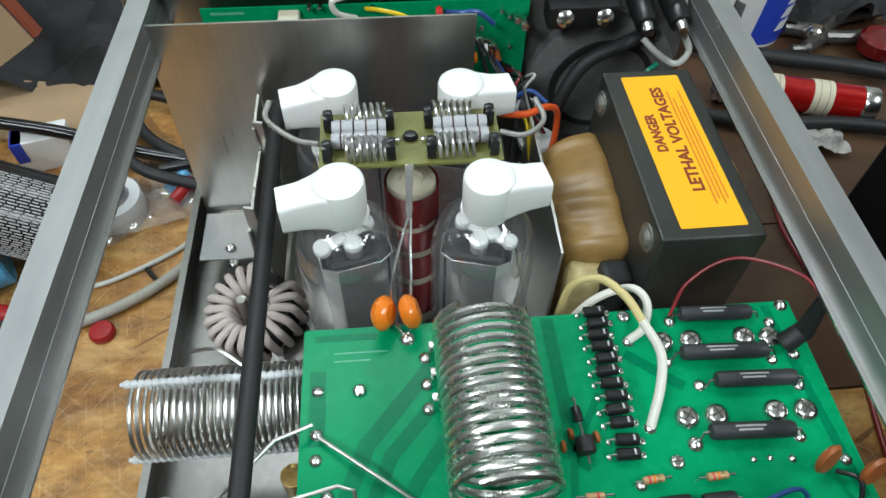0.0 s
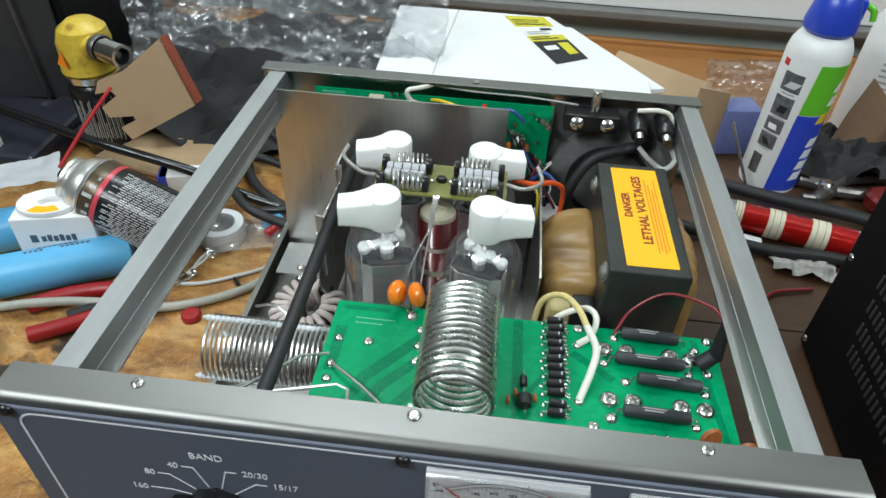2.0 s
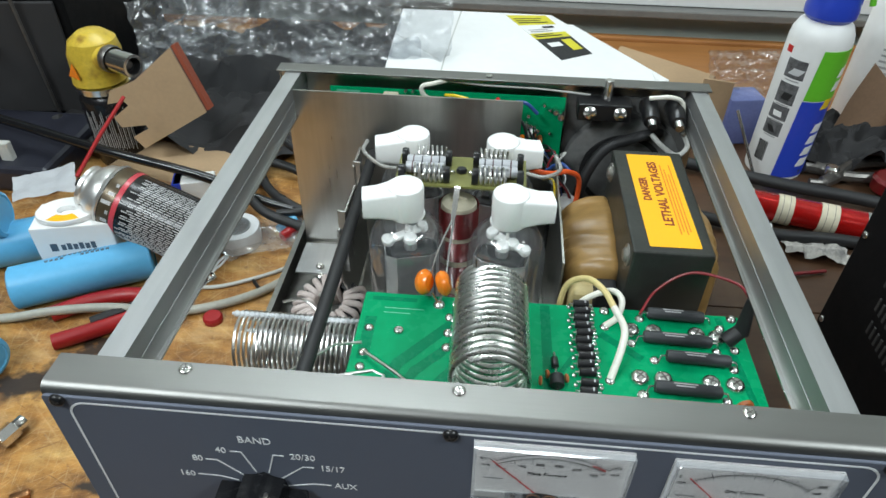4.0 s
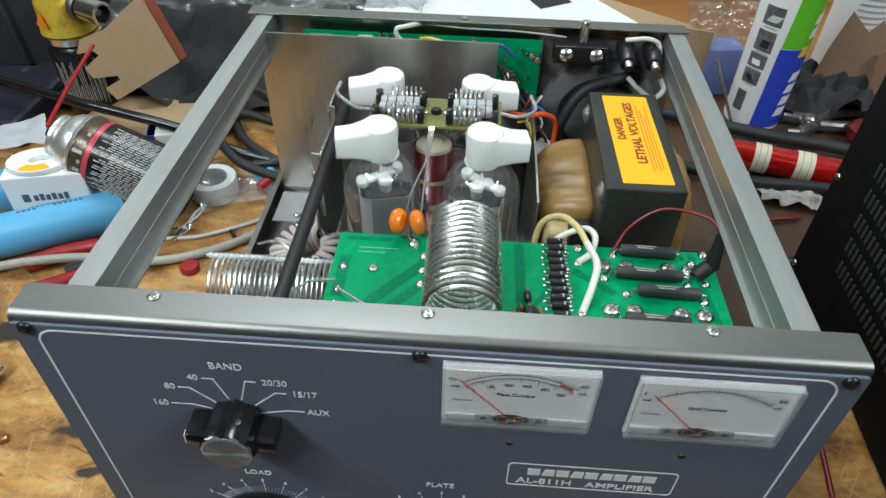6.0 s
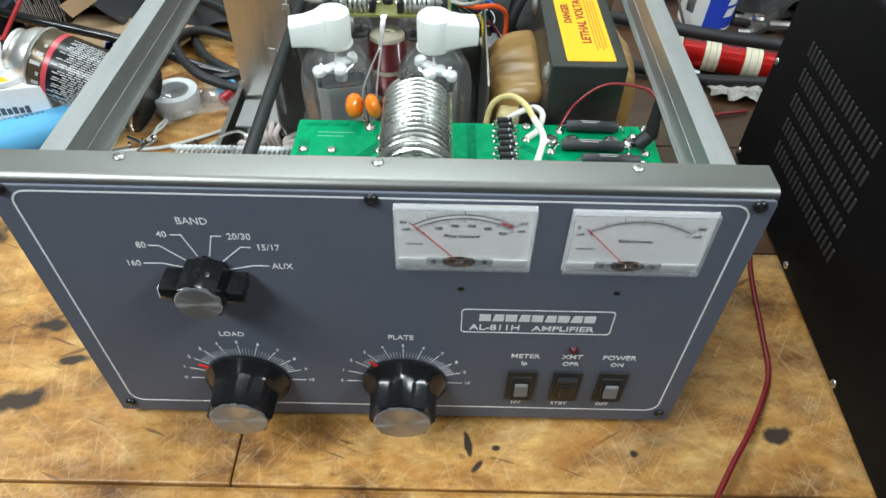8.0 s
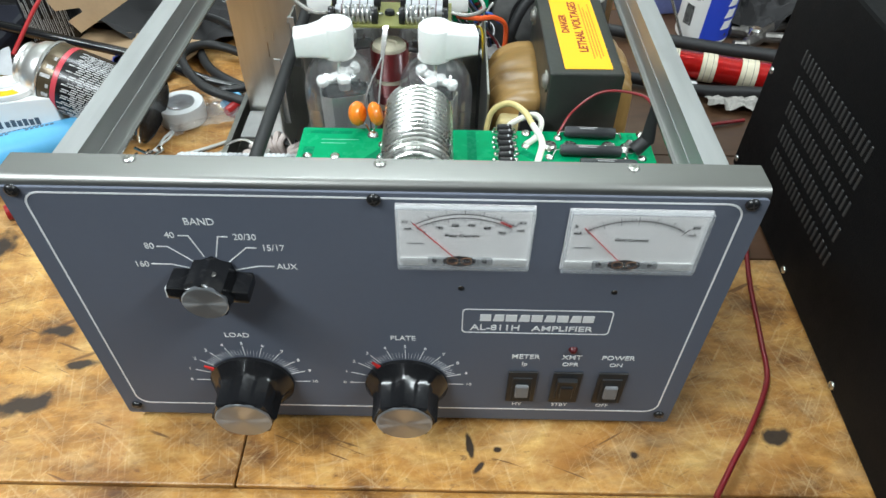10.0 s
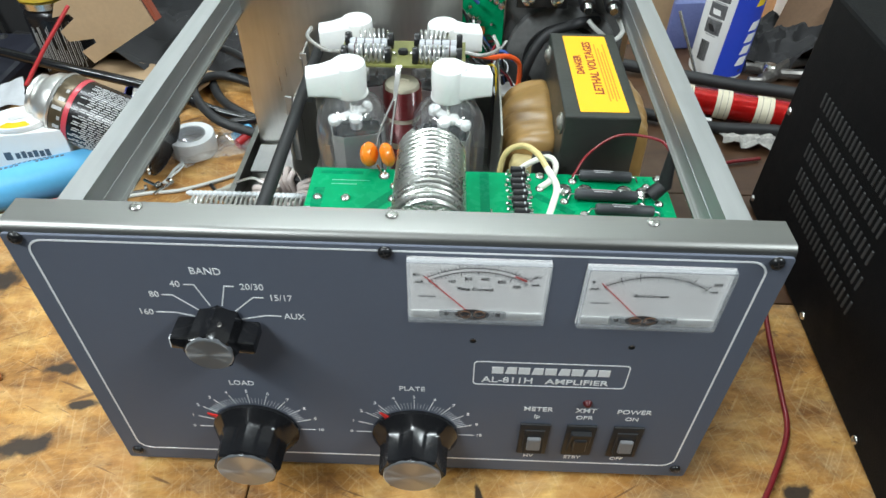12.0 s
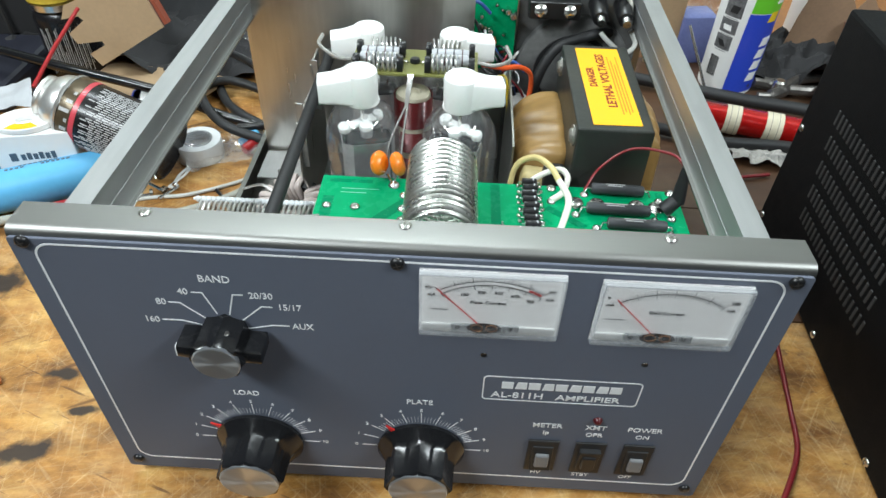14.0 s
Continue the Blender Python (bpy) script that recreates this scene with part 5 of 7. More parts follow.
for i in range(19):
    a = 2 * math.pi * (i + 0.2) / 21 + 1.2
    prof = rounded(0.0115, 0.0228, -0.0092, 0.0092, 0.003, 3)
    pts = [(math.cos(a) * r, math.sin(a) * r, z) for r, z in prof]
    part("turn", sweep(pts + [pts[0], pts[1]], 0.0021, 8, caps=False), M_PINK, tor)
part("toroid_post", cyl((-0.1180, 0.2120, 0.0105), (-0.1195, 0.2150, 0.0560), 0.0042, 14, 0.0030), M_ALU, amp)
part("switch_wafer", box(-0.1080, -0.0640, 0.0500, 0.0530, 0.1000, 0.1250, 0.001), M_BROWN_DISC, amp, "", False)

# ---- transformer ----
TX0, TX1, TY0, TY1, TZ = 0.0945, 0.1435, 0.1600, 0.2790, 0.1632
tr = part("transformer", box(TX0, TX1, TY0, TY1, 0.0105, TZ, 0.0012), M_CORE, amp, "black varnished mains transformer with orange warning label", False)
bm = bmesh.new()
for k in range(34):
    x = TX0 + 0.0012 + k * (TX1 - TX0 - 0.0024) / 33
    bm = box(x, x + 0.0009, TY0 - 0.00008, TY0 + 0.0010, 0.014, TZ - 0.0016, 0, bm)
part("lamination_edges", bm, M_CORE, tr, "fine stacked lamination edges", False)["kind"] = "stuff"


def lumpy(x0, x1, y0, y1, z0, z1, r, cuts, size, scale, seed):
    """A soft block with round edges and a crumpled skin."""
    own = bmesh.new()
    bmesh.ops.create_cube(own, size=2.0)
    bmesh.ops.subdivide_edges(own, edges=own.edges[:], cuts=cuts, use_grid_fill=True)
    mid, half = Vector(((x0 + x1) / 2, (y0 + y1) / 2, (z0 + z1) / 2)), Vector(((x1 - x0) / 2, (y1 - y0) / 2, (z1 - z0) / 2))
    for v in own.verts:
        p = Vector((v.co.x * half.x, v.co.y * half.y, v.co.z * half.z))
        q = Vector([max(-h + r, min(h - r, c)) for c, h in zip(p, half)])
        d = (p - q).normalized() if (p - q).length > 1e-6 else Vector((0, 0, 1))
        w = noise.fractal(Vector((p.x * scale * 0.3, p.y * scale, p.z * scale * 0.3 + seed)), 0.8, 2.0, 3)
        v.co = mid + q + d * (r + size * w)
    return own


def bowed(own, x_in, x_out, drop, taper):
    """Rounds a winding off: towards x_out it drops and draws in, with folds fanning out from the core."""
    ys = [v.co.y for v in own.verts]
    mid, half = (min(ys) + max(ys)) / 2, (max(ys) - min(ys)) / 2
    top, low = max(v.co.z for v in own.verts), min(v.co.z for v in own.verts)
    for v in own.verts:
        u = max(0.0, min(1.0, (v.co.x - x_in) / (x_out - x_in)))
        k, h = (v.co.y - mid) / half, (v.co.z - low) / (top - low)
        fold = math.sin(k * 15.0 + 2.2 * math.sin(k * 4.0 + h * 2.0) + h * 1.5)
        v.co.z -= h * (drop * u * u + 0.006 * k * k + 0.0011 * fold * u)
        v.co.x -= (x_out - x_in) * u * h * (0.16 * k * k + 0.028 * fold)
        v.co.y -= taper * k * half * u * u * h
    return own


part("winding", bowed(lumpy(TX0 - 0.036, TX0 + 0.004, TY0 + 0.022, TY1 - 0.006, 0.036, 0.1350, 0.0090, 30, 0.0017, 62, 3), TX0, TX0 - 0.036, 0.011, 0.16), M_PAPER, tr, "bulging brown paper-wrapped winding")
part("winding_wrap", lumpy(TX0 - 0.030, TX0 + 0.003, TY0 + 0.010, TY0 + 0.030, 0.034, 0.1160, 0.006, 10, 0.0008, 80, 9), M_PAPER_PALE, tr, "pale crumpled wrap at the winding's end")
part("winding", bowed(lumpy(TX1 - 0.004, TX1 + 0.0185, TY0 + 0.018, TY1 - 0.018, 0.034, 0.1480, 0.007, 24, 0.0012, 60, 17), TX1, TX1 + 0.0185, 0.010, 0.16), M_PAPER, tr, "brown paper-wrapped winding")
part("winding_tape", lumpy(TX0 - 0.016, TX0 - 0.0005, TY0 + 0.006, TY0 + 0.022, 0.060, 0.1225, 0.003, 6, 0.0004, 60, 5), M_BLACK_MATT, tr, "black cloth tape")
for y, z in ((TY0 + 0.012, TZ - 0.0125), (TY1 - 0.012, TZ - 0.0125)):
    part("bolt", lathe([(0.0052, 0), (0.0050, 0.0016), (0.0036, 0.0030), (0, 0.0036)], 18, m=pose(TX0, y, z, 0, -90)), M_WORN_BOLT, tr)
    part("bolt_washer", cyl((TX0 - 0.0010, y, z), (TX0, y, z), 0.0072, 20), M_WORN_BOLT, tr)
lab = part("warning_label", slab(rounded(-0.0158, 0.0158, -0.0535, 0.0535, 0.0008, 2), 0.00025), M_LABEL_O, tr, "bright orange warning label", False)
lab.matrix_basis = pose(0.1200, 0.2197, TZ + 0.0001, 0, 0, 0.8)
for s, size, x, y in (("DANGER", 0.0072, -0.0088, 0.009), ("LETHAL VOLTAGES", 0.0084, 0.0005, 0.0060)):
    lettering("lettering", s, size, M_INK_RED, lab, pose(x, y, 0.0003, 0, 0, 90), bold=0.00026, squeeze=0.94 if s == "DANGER" else 1.04)
bm = bmesh.new()
for k in range(4):
    bm = line_strip([(0.0058 + k * 0.0021, -0.040 + 0.003 * (k % 2)), (0.0058 + k * 0.0021, 0.040 - 0.006 * (k % 3))], 0.0009, 0.0001, bm)
moved(bm, pose(0, 0, 0.0003))
part("small_print", bm, M_LABEL_INK, lab, smooth=False)

# ---- rear board, relay corner and cables ----
rb = part("rear_board", box(-0.128, 0.062, 0.3330, 0.3346, 0.112, 0.1755), M_PCB, amp, "green rear circuit board standing on edge", False)
part("board_print", line_strip(((-0.122, 0.1725), (-0.104, 0.1725)), 0.0016, 0.0001, m=pose(0, 0.3329, 0, 90)), M_PRINT, rb, smooth=False)
for x, z in ((-0.078, 0.166),):
    part("relay", box(x - 0.006, x + 0.006, 0.3190, 0.3330, z - 0.010, z + 0.008, 0.001), M_CREAM, rb, "cream relay", False)
for x, z in ((-0.066, 0.176), (-0.060, 0.176), (-0.030, 0.174), (0.045, 0.170), (0.050, 0.166), (0.040, 0.150), (0.052, 0.145)):
    part("pin", lathe([(0.0014, 0), (0.0012, 0.004), (0, 0.0048)], 8, m=pose(x, 0.3329, z, 90)), M_STEEL, rb)
for x, z, mm in ((0.030, 0.140, M_ORANGE), (0.036, 0.146, M_CERAMIC), (0.008, 0.172, M_RED)):
    part("capacitor", lathe([(0, -0.002), (0.003, -0.0018), (0.004, 0), (0.003, 0.0018), (0, 0.002)], 12, m=pose(x, 0.3275, z, 0, 90)), mm, rb)
for pts, mm, r in (
        (((-0.040, 0.331, 0.168), (-0.050, 0.324, 0.176), (-0.052, 0.323, 0.184), (-0.044, 0.326, 0.1855), (-0.034, 0.336, 0.184)), M_WIRE_W, 0.0018),
        (((-0.034, 0.336, 0.184), (0.000, 0.334, 0.1825), (0.040, 0.334, 0.1820), (0.080, 0.332, 0.180)), M_GREYWHITE, 0.0008),
        (((-0.034, 0.331, 0.174), (-0.024, 0.322, 0.178), (-0.010, 0.320, 0.174), (0.000, 0.322, 0.160)), M_WIRE_YEL, 0.0013),
        (((0.012, 0.331, 0.170), (0.020, 0.322, 0.175), (0.030, 0.322, 0.175), (0.040, 0.325, 0.165)), M_WIRE_B, 0.0015),
        (((0.022, 0.318, 0.165), (0.030, 0.312, 0.160), (0.040, 0.306, 0.130), (0.052, 0.300, 0.120), (0.062, 0.296, 0.110)), M_BLACK, 0.0013),
        (((0.030, 0.324, 0.130), (0.040, 0.312, 0.120), (0.060, 0.300, 0.118), (0.070, 0.298, 0.095)), M_BLACK, 0.0012),
        (((0.034, 0.262, 0.152), (0.050, 0.262, 0.150), (0.064, 0.272, 0.146), (0.074, 0.280, 0.134), (0.072, 0.272, 0.112), (0.062, 0.262, 0.095)), M_WIRE_O, 0.0020),
        (((0.046, 0.285, 0.130), (0.054, 0.275, 0.135), (0.056, 0.262, 0.120), (0.060, 0.255, 0.090)), M_WIRE_YEL, 0.0009),
        (((0.050, 0.300, 0.128), (0.060, 0.296, 0.138), (0.070, 0.292, 0.132)), M_WIRE_B, 0.0014),
        (((0.124, 0.325, 0.183), (0.140, 0.322, 0.186), (0.150, 0.324, 0.180), (0.152, 0.320, 0.166)), M_WIRE_W, 0.0018),
        (((0.153, 0.316, 0.160), (0.158, 0.312, 0.150), (0.150, 0.308, 0.144), (0.138, 0.312, 0.150), (0.130, 0.318, 0.156)), M_GREYWHITE, 0.0020),
        (((0.142, 0.314, 0.140), (0.136, 0.312, 0.136), (0.131, 0.311, 0.127)), M_WIRE_GRN, 0.0016)):
    part("wire", sweep(spline(pts), r, 8), mm, amp)
part("mains_cord", sweep(spline([(0.140, 0.332, 0.150), (0.118, 0.318, 0.152), (0.094, 0.312, 0.142), (0.080, 0.305, 0.110), (0.078, 0.300, 0.060)]), 0.0044, 14), M_BLACK_MATT, amp, "thick black mains cord")
tb = part("terminal_block", box(0.0700, 0.1110, 0.3150, 0.3320, 0.1660, 0.1800, 0.0012), M_BLACK, amp, "black terminal block with screws", False)
for x in (0.0790, 0.1020):
    part("terminal_screw", lathe([(0.0052, 0), (0.0050, 0.0022), (0.0030, 0.0034), (0, 0.0037)], 16, m=pose(x, 0.3150, 0.1735, 70)), M_STEEL, tb)
part("terminal_stud", cyl((0.0920, 0.325, 0.180), (0.0920, 0.325, 0.1965), 0.0036, 14, bevel=0.0006), M_SOLDER, tb)
for x in (0.1260, 0.1460):
    fh = part("fuse_holder", cyl((x, 0.3090, 0.1710), (x, 0.3330, 0.1745), 0.0062, 18, 0.0075, bevel=0.001), M_BLACK, amp, "black fuse holder with soldered tip")
    part("tip", cyl((x, 0.3030, 0.1700), (x, 0.3090, 0.1710), 0.0032, 12, 0.0040), M_SOLDER, fh)
fan = part("cooling_blower", lathe([(0, 0.0), (0.046, 0.0), (0.048, 0.002), (0.048, 0.020), (0.044, 0.026), (0.030, 0.029), (0.012, 0.030), (0, 0.030)], 48, m=pose(0.114, 0.3400, 0.1150, 90) @ Matrix.Diagonal((1, 1, 0.45, 1))), M_DUSTY, amp, "round black blower housing at the rear panel")
part("blower_ring", lathe([(0.030, 0.028), (0.034, 0.028), (0.034, 0.0315), (0.030, 0.0315)], 40, m=pose(0.114, 0.3400, 0.1150, 90) @ Matrix.Diagonal((1, 1, 0.45, 1)), closed=True), M_BLACK_MATT, fan)
part("rear_cover", box(0.064, 0.166, 0.3405, 0.3436, 0.030, 0.1750), M_DUSTY, amp, "dark plastic sheet behind the blower", False)
for k in range(14):
    x, z = 0.030 + 0.030 * ((k * 0.37) % 1), 0.116 + 0.054 * ((k * 0.61) % 1)
    part("small_component", cyl((x, 0.3330, z), (x, 0.3265 - 0.002 * (k % 3), z), 0.0016 + 0.0006 * (k % 3), 10, bevel=0.0003), (M_BLACK, M_SOLDER, M_BLACK, M_SOLDER, M_BROWN_DISC)[k % 5], rb)
for k, (mm, r) in enumerate(((M_BLACK, 0.0010), (M_BLACK, 0.0012), (M_WIRE_B, 0.0010), (M_BLACK, 0.0009), (M_WIRE_R, 0.0010), (M_BLACK, 0.0011), (M_GREYWHITE, 0.0009))):
    pts = [(0.034 + 0.004 * k, 0.328, 0.150 - 0.005 * k), (0.040 + 0.004 * k, 0.318 - 0.002 * k, 0.142 - 0.003 * (k % 3)), (0.052 + 0.003 * (k % 4), 0.304, 0.126 + 0.003 * (k % 2)),
           (0.062 + 0.002 * k, 0.290 - 0.002 * (k % 3), 0.112 - 0.004 * (k % 4)), (0.070 + 0.001 * k, 0.272, 0.085 - 0.004 * k), (0.072, 0.262, 0.045)]
    part("wire", sweep(spline(pts), r, 8), mm, amp)
part("cable_tie", lathe([(0.0062, -0.0012), (0.0072, -0.0012), (0.0072, 0.0012), (0.0062, 0.0012)], 16, m=pose(0.060, 0.299, 0.122, 40, 30, 0), closed=True), M_NYLON, amp, "white nylon cable tie")
part("capacitor_top", lathe([(0.0118, 0.1080), (0.0120, 0.1100), (0.0100, 0.1115), (0, 0.1118)], 20, m=pose(0.066, 0.284, 0)), M_TAPE, amp, "clear sleeve end of the can capacitor")
part("filter_capacitor", cyl((0.066, 0.284, 0.034), (0.066, 0.284, 0.108), 0.0125, 20, bevel=0.001), M_BLACK, amp, "black can capacitor")


# ---- things on the bench ----
def along(p0, p1, spin=0.0):
    """The pose of a thing whose own z runs from p0 towards p1."""
    a, d = Vector(p0), Vector(p1) - Vector(p0)
    return Matrix.Translation(a) @ d.to_track_quat("Z", "Y").to_matrix().to_4x4() @ pose(0, 0, 0, 0, 0, spin)


def shell(r, a0, a1, z0, z1, t=0.0004, n=10, slant=0.0, bm=None):
    """A printed patch that follows a round can: from angle a0 to a1 and height z0 to z1; slant shifts its top edge."""
    own = bmesh.new()
    rows = 6 if slant else 1
    grid = []
    for k in range(rows + 1):
        g = k / rows
        grid.append([own.verts.new(((r + t) * math.cos(radians(a0 + (a1 - a0) * i / n + slant * g)), (r + t) * math.sin(radians(a0 + (a1 - a0) * i / n + slant * g)), z0 + (z1 - z0) * g)) for i in range(n + 1)])
    for p, q in zip(grid, grid[1:]):
        for i in range(n):
            own.faces.new((p[i], p[i + 1], q[i + 1], q[i]))
    res = bmesh.ops.extrude_face_region(own, geom=own.faces[:])
    for v in [v for v in res["geom"] if isinstance(v, bmesh.types.BMVert)]:
        d = math.hypot(v.co.x, v.co.y)
        v.co.x, v.co.y = v.co.x * (r - 0.0004) / d, v.co.y * (r - 0.0004) / d
    return joined(bm, own)


# black cabinet beside the amplifier
cab = thing("equipment_cabinet", "tall black perforated steel equipment cabinet standing on the bench", "cabinet", pose(0.298, 0.282, 0, 0, 0, -1.6))
part("body", box(0, 0.36, -0.42, 0, 0.002, 0.200, 0.003), M_BLACK_METAL, cab, "", False)
slot = None
for row in range(5):
    for i in range(20):
        z, y = 0.1370 - row * 0.0195, -0.0480 - i * 0.0063 - row * 0.004
        if slot is None:
            slot = part("vent_slot", box(-0.0006, 0.0004, -0.0014, 0.0014, -0.0060, 0.0060, 0.0004, seg=1), M_SLOT, cab, "", False)
            slot.location = (0, y, z)
        else:
            piece("vent_slot", slot.data, cab, pose(0, y, z))
csc = screw_mesh("cabinet_screw", 0.0032, 0.0018, M_STEEL)
for y, z in ((-0.008, 0.103), (-0.148, 0.010), (-0.253, 0.008), (-0.008, 0.012)):
    piece("screw", csc, cab, pose(0, y, z, 0, -90))

# aerosol lying on its side with a straw
B, N = (-0.2450, 0.3000, 0.0330), (-0.3540, 0.3160, 0.0720)
can = thing("spray_can", "black printed spray can lying on its side with a red straw", "spray can", along(B, N, 35) @ Matrix.Diagonal((1.02, 1.02, 1.00, 1)))
part("body", lathe([(0, 0.002), (0.024, 0.002), (0.027, 0), (0.0300, 0.002), (0.0300, 0.0930), (0, 0.0930)], 40), M_CAN_DARK, can, "black and silver printed can body")
part("dome", lathe([(0.0300, 0.0930), (0.0310, 0.0942), (0.0300, 0.0960), (0.0282, 0.0972), (0.0278, 0.1000), (0.0262, 0.1060), (0.0225, 0.1110), (0.0195, 0.1130), (0.0190, 0.1150), (0.0202, 0.1165), (0.0200, 0.1195), (0.0180, 0.1205), (0.0125, 0.1205), (0.0100, 0.1180), (0, 0.1180)], 40), M_SILVER, can, "silver shoulder dome")
part("colour_panel", lathe([(0.0301, 0.0810), (0.0303, 0.0812), (0.0303, 0.0918), (0.0301, 0.0922)], 40), M_CAN_BRONZE, can)
part("colour_band", lathe([(0.0301, 0.0762), (0.0304, 0.0764), (0.0304, 0.0806), (0.0301, 0.0809)], 40), M_PINK_BAND, can, "pink-red ring")
part("bottom_rim", lathe([(0.0300, 0.0005), (0.0312, 0.0015), (0.0306, 0.0035), (0.0300, 0.0040)], 40), M_STEEL, can)
bm = bmesh.new()
for i in range(40):
    z = 0.012 + 0.003 * math.sin(i * 2.3)
    while z < 0.070 - 0.005 * (i % 3):
        step = 0.0025 + 0.004 * abs(math.sin(z * 900 + i))
        bm = shell(0.0301, -85 + i * 3.9, -83.2 + i * 3.9, z, z + step, 0.0002, 1, 0, bm)
        z += step + 0.0012
for i in range(6):
    bm = shell(0.0304, -50 + i * 16, -44 + i * 16, 0.0825, 0.0910 - 0.003 * (i % 3), 0.0002, 2, 0, bm)
tagged(part("label_print", bm, M_CANTEXT, can, "rows of fine unreadable print"), kind="stuff")
part("nozzle", lathe([(0.0060, 0.1180), (0.0060, 0.1270), (0.0050, 0.1290), (0, 0.1290)], 16), M_BLACK, can)
part("nozzle_spout", cyl((0, -0.012, 0.1255), (0, 0.004, 0.1255), 0.0030, 12), M_BLACK, can)
straw = part("straw", sweep([(-0.369, 0.323, 0.078), (-0.361, 0.362, 0.098), (-0.351, 0.404, 0.118)], 0.0019, 10), M_DULL_RED, None, "")
straw.parent, straw.matrix_parent_inverse = can, can.matrix_basis.inverted()

# solder carton with its reel
sp = thing("solder_carton", "white solder carton with a reel of solder on top", "carton", pose(-0.350, 0.284, 0, 0, 0, 14) @ Matrix.Diagonal((1.16, 0.86, 1.12, 1)))
part("carton", box(-0.028, 0.028, -0.020, 0.024, 0, 0.052, 0.001), M_WHITE, sp, "white printed carton", False)
part("reel", lathe([(0.007, 0.0525), (0.0215, 0.0525), (0.0220, 0.0545), (0.0215, 0.0565), (0.007, 0.0565), (0.0065, 0.0545)], 36, closed=True, m=pose(-0.004, 0.002, 0)), M_WHITE, sp, "white plastic reel flange")
part("reel_label", slab([(math.cos(radians(a)) * r, math.sin(radians(a)) * r) for a, r in [(q, 0.020) for q in range(235, 306, 10)] + [(q, 0.010) for q in range(305, 234, -10)]], 0.0002, m=pose(-0.004, 0.002, 0.0566)), M_LABEL_O, sp, "orange part of the reel label", False)
part("maker_mark", box(-0.018, -0.013, -0.0203, -0.0199, 0.030, 0.037), M_CAPGREY, sp, "blue-grey block shape of a maker's mark", False)
for k in range(6):
    part("maker_mark", box(-0.0105 + k * 0.0042, -0.0074 + k * 0.0042, -0.0203, -0.0199, 0.0305, 0.0355 + 0.001 * (k % 2)), M_CAPGREY, sp, "blue-grey block shape of a maker's mark", False)
part("small_print", box(-0.016, 0.012, -0.0203, -0.0199, 0.0150, 0.0175), M_SMALL, sp, "", False)

# light blue sleeved cylinders
for p0, p1, r, lab_ in (
        ((-0.388, 0.229, 0.0187), (-0.288, 0.281, 0.0187), 0.0185, "long light blue sleeved capacitor lying by the solder carton"),
        ((-0.500, 0.245, 0.0205), (-0.398, 0.296, 0.0205), 0.0200, "light blue sleeved capacitor lying beside another"),
        ((-0.440, 0.185, 0.0205), (-0.3600, 0.1480, 0.0205), 0.0200, "light blue sleeved capacitor with its end facing the bench front"),
        ((-0.500, 0.262, 0.0530), (-0.415, 0.285, 0.0530), 0.0200, "light blue sleeved capacitor lying behind the others")):
    L = (Vector(p1) - Vector(p0)).length
    cc = thing("capacitor", lab_, "capacitor", along(p0, p1, 100), "blue capacitors")
    part("sleeve", lathe([(0, 0.0005), (0.0165, 0.0), (r, 0.0015), (r, L - 0.0015), (r * 0.86, L), (r * 0.80, L - 0.001), (0, L - 0.001)], 36), M_BLUE_CAP, cc, "light blue plastic sleeve")
    bm = bmesh.new()
    for a0, z0, z1 in ((-20, 0.030, 0.044), (-20, 0.058, 0.082), (-34, 0.040, 0.070)):
        k = 0
        z = z0
        while z < min(z1, L - 0.01):
            bm = shell(r, a0, a0 + 9, z, z + 0.0026, 0.0002, 2, 0, bm)
            z += 0.0040
    part("print_marks", bm, M_CAPGREY, cc, "dark unreadable stamped characters", False)["kind"] = "stuff"
    part("end_rim", lathe([(r * 0.99, L - 0.004), (r * 1.015, L - 0.003), (r * 0.99, L - 0.0015)], 36), M_BLUE_CAP, cc)

# red-handled pliers
pl = thing("pliers", "pliers with red plastic grips lying on the bench", "pliers", pose(0, 0, 0))
part("handle", sweep(spline([(-0.268, 0.240, 0.007), (-0.295, 0.243, 0.007), (-0.325, 0.232, 0.007), (-0.350, 0.214, 0.007)]), 0.0068, 12), M_DULL_RED, pl, "red plastic grip")
part("handle", sweep(spline([(-0.268, 0.230, 0.007), (-0.285, 0.216, 0.007), (-0.308, 0.199, 0.007), (-0.332, 0.184, 0.007)]), 0.0068, 12), M_DULL_RED, pl, "red plastic grip")
part("inner_grip", sweep(spline([(-0.274, 0.232, 0.011), (-0.290, 0.219, 0.012), (-0.310, 0.205, 0.011)]), 0.0045, 10), M_BLACK_MATT, pl)
part("jaw", box(-0.276, -0.259, 0.227, 0.243, 0.002, 0.012, 0.003), M_OLD_STEEL, pl)

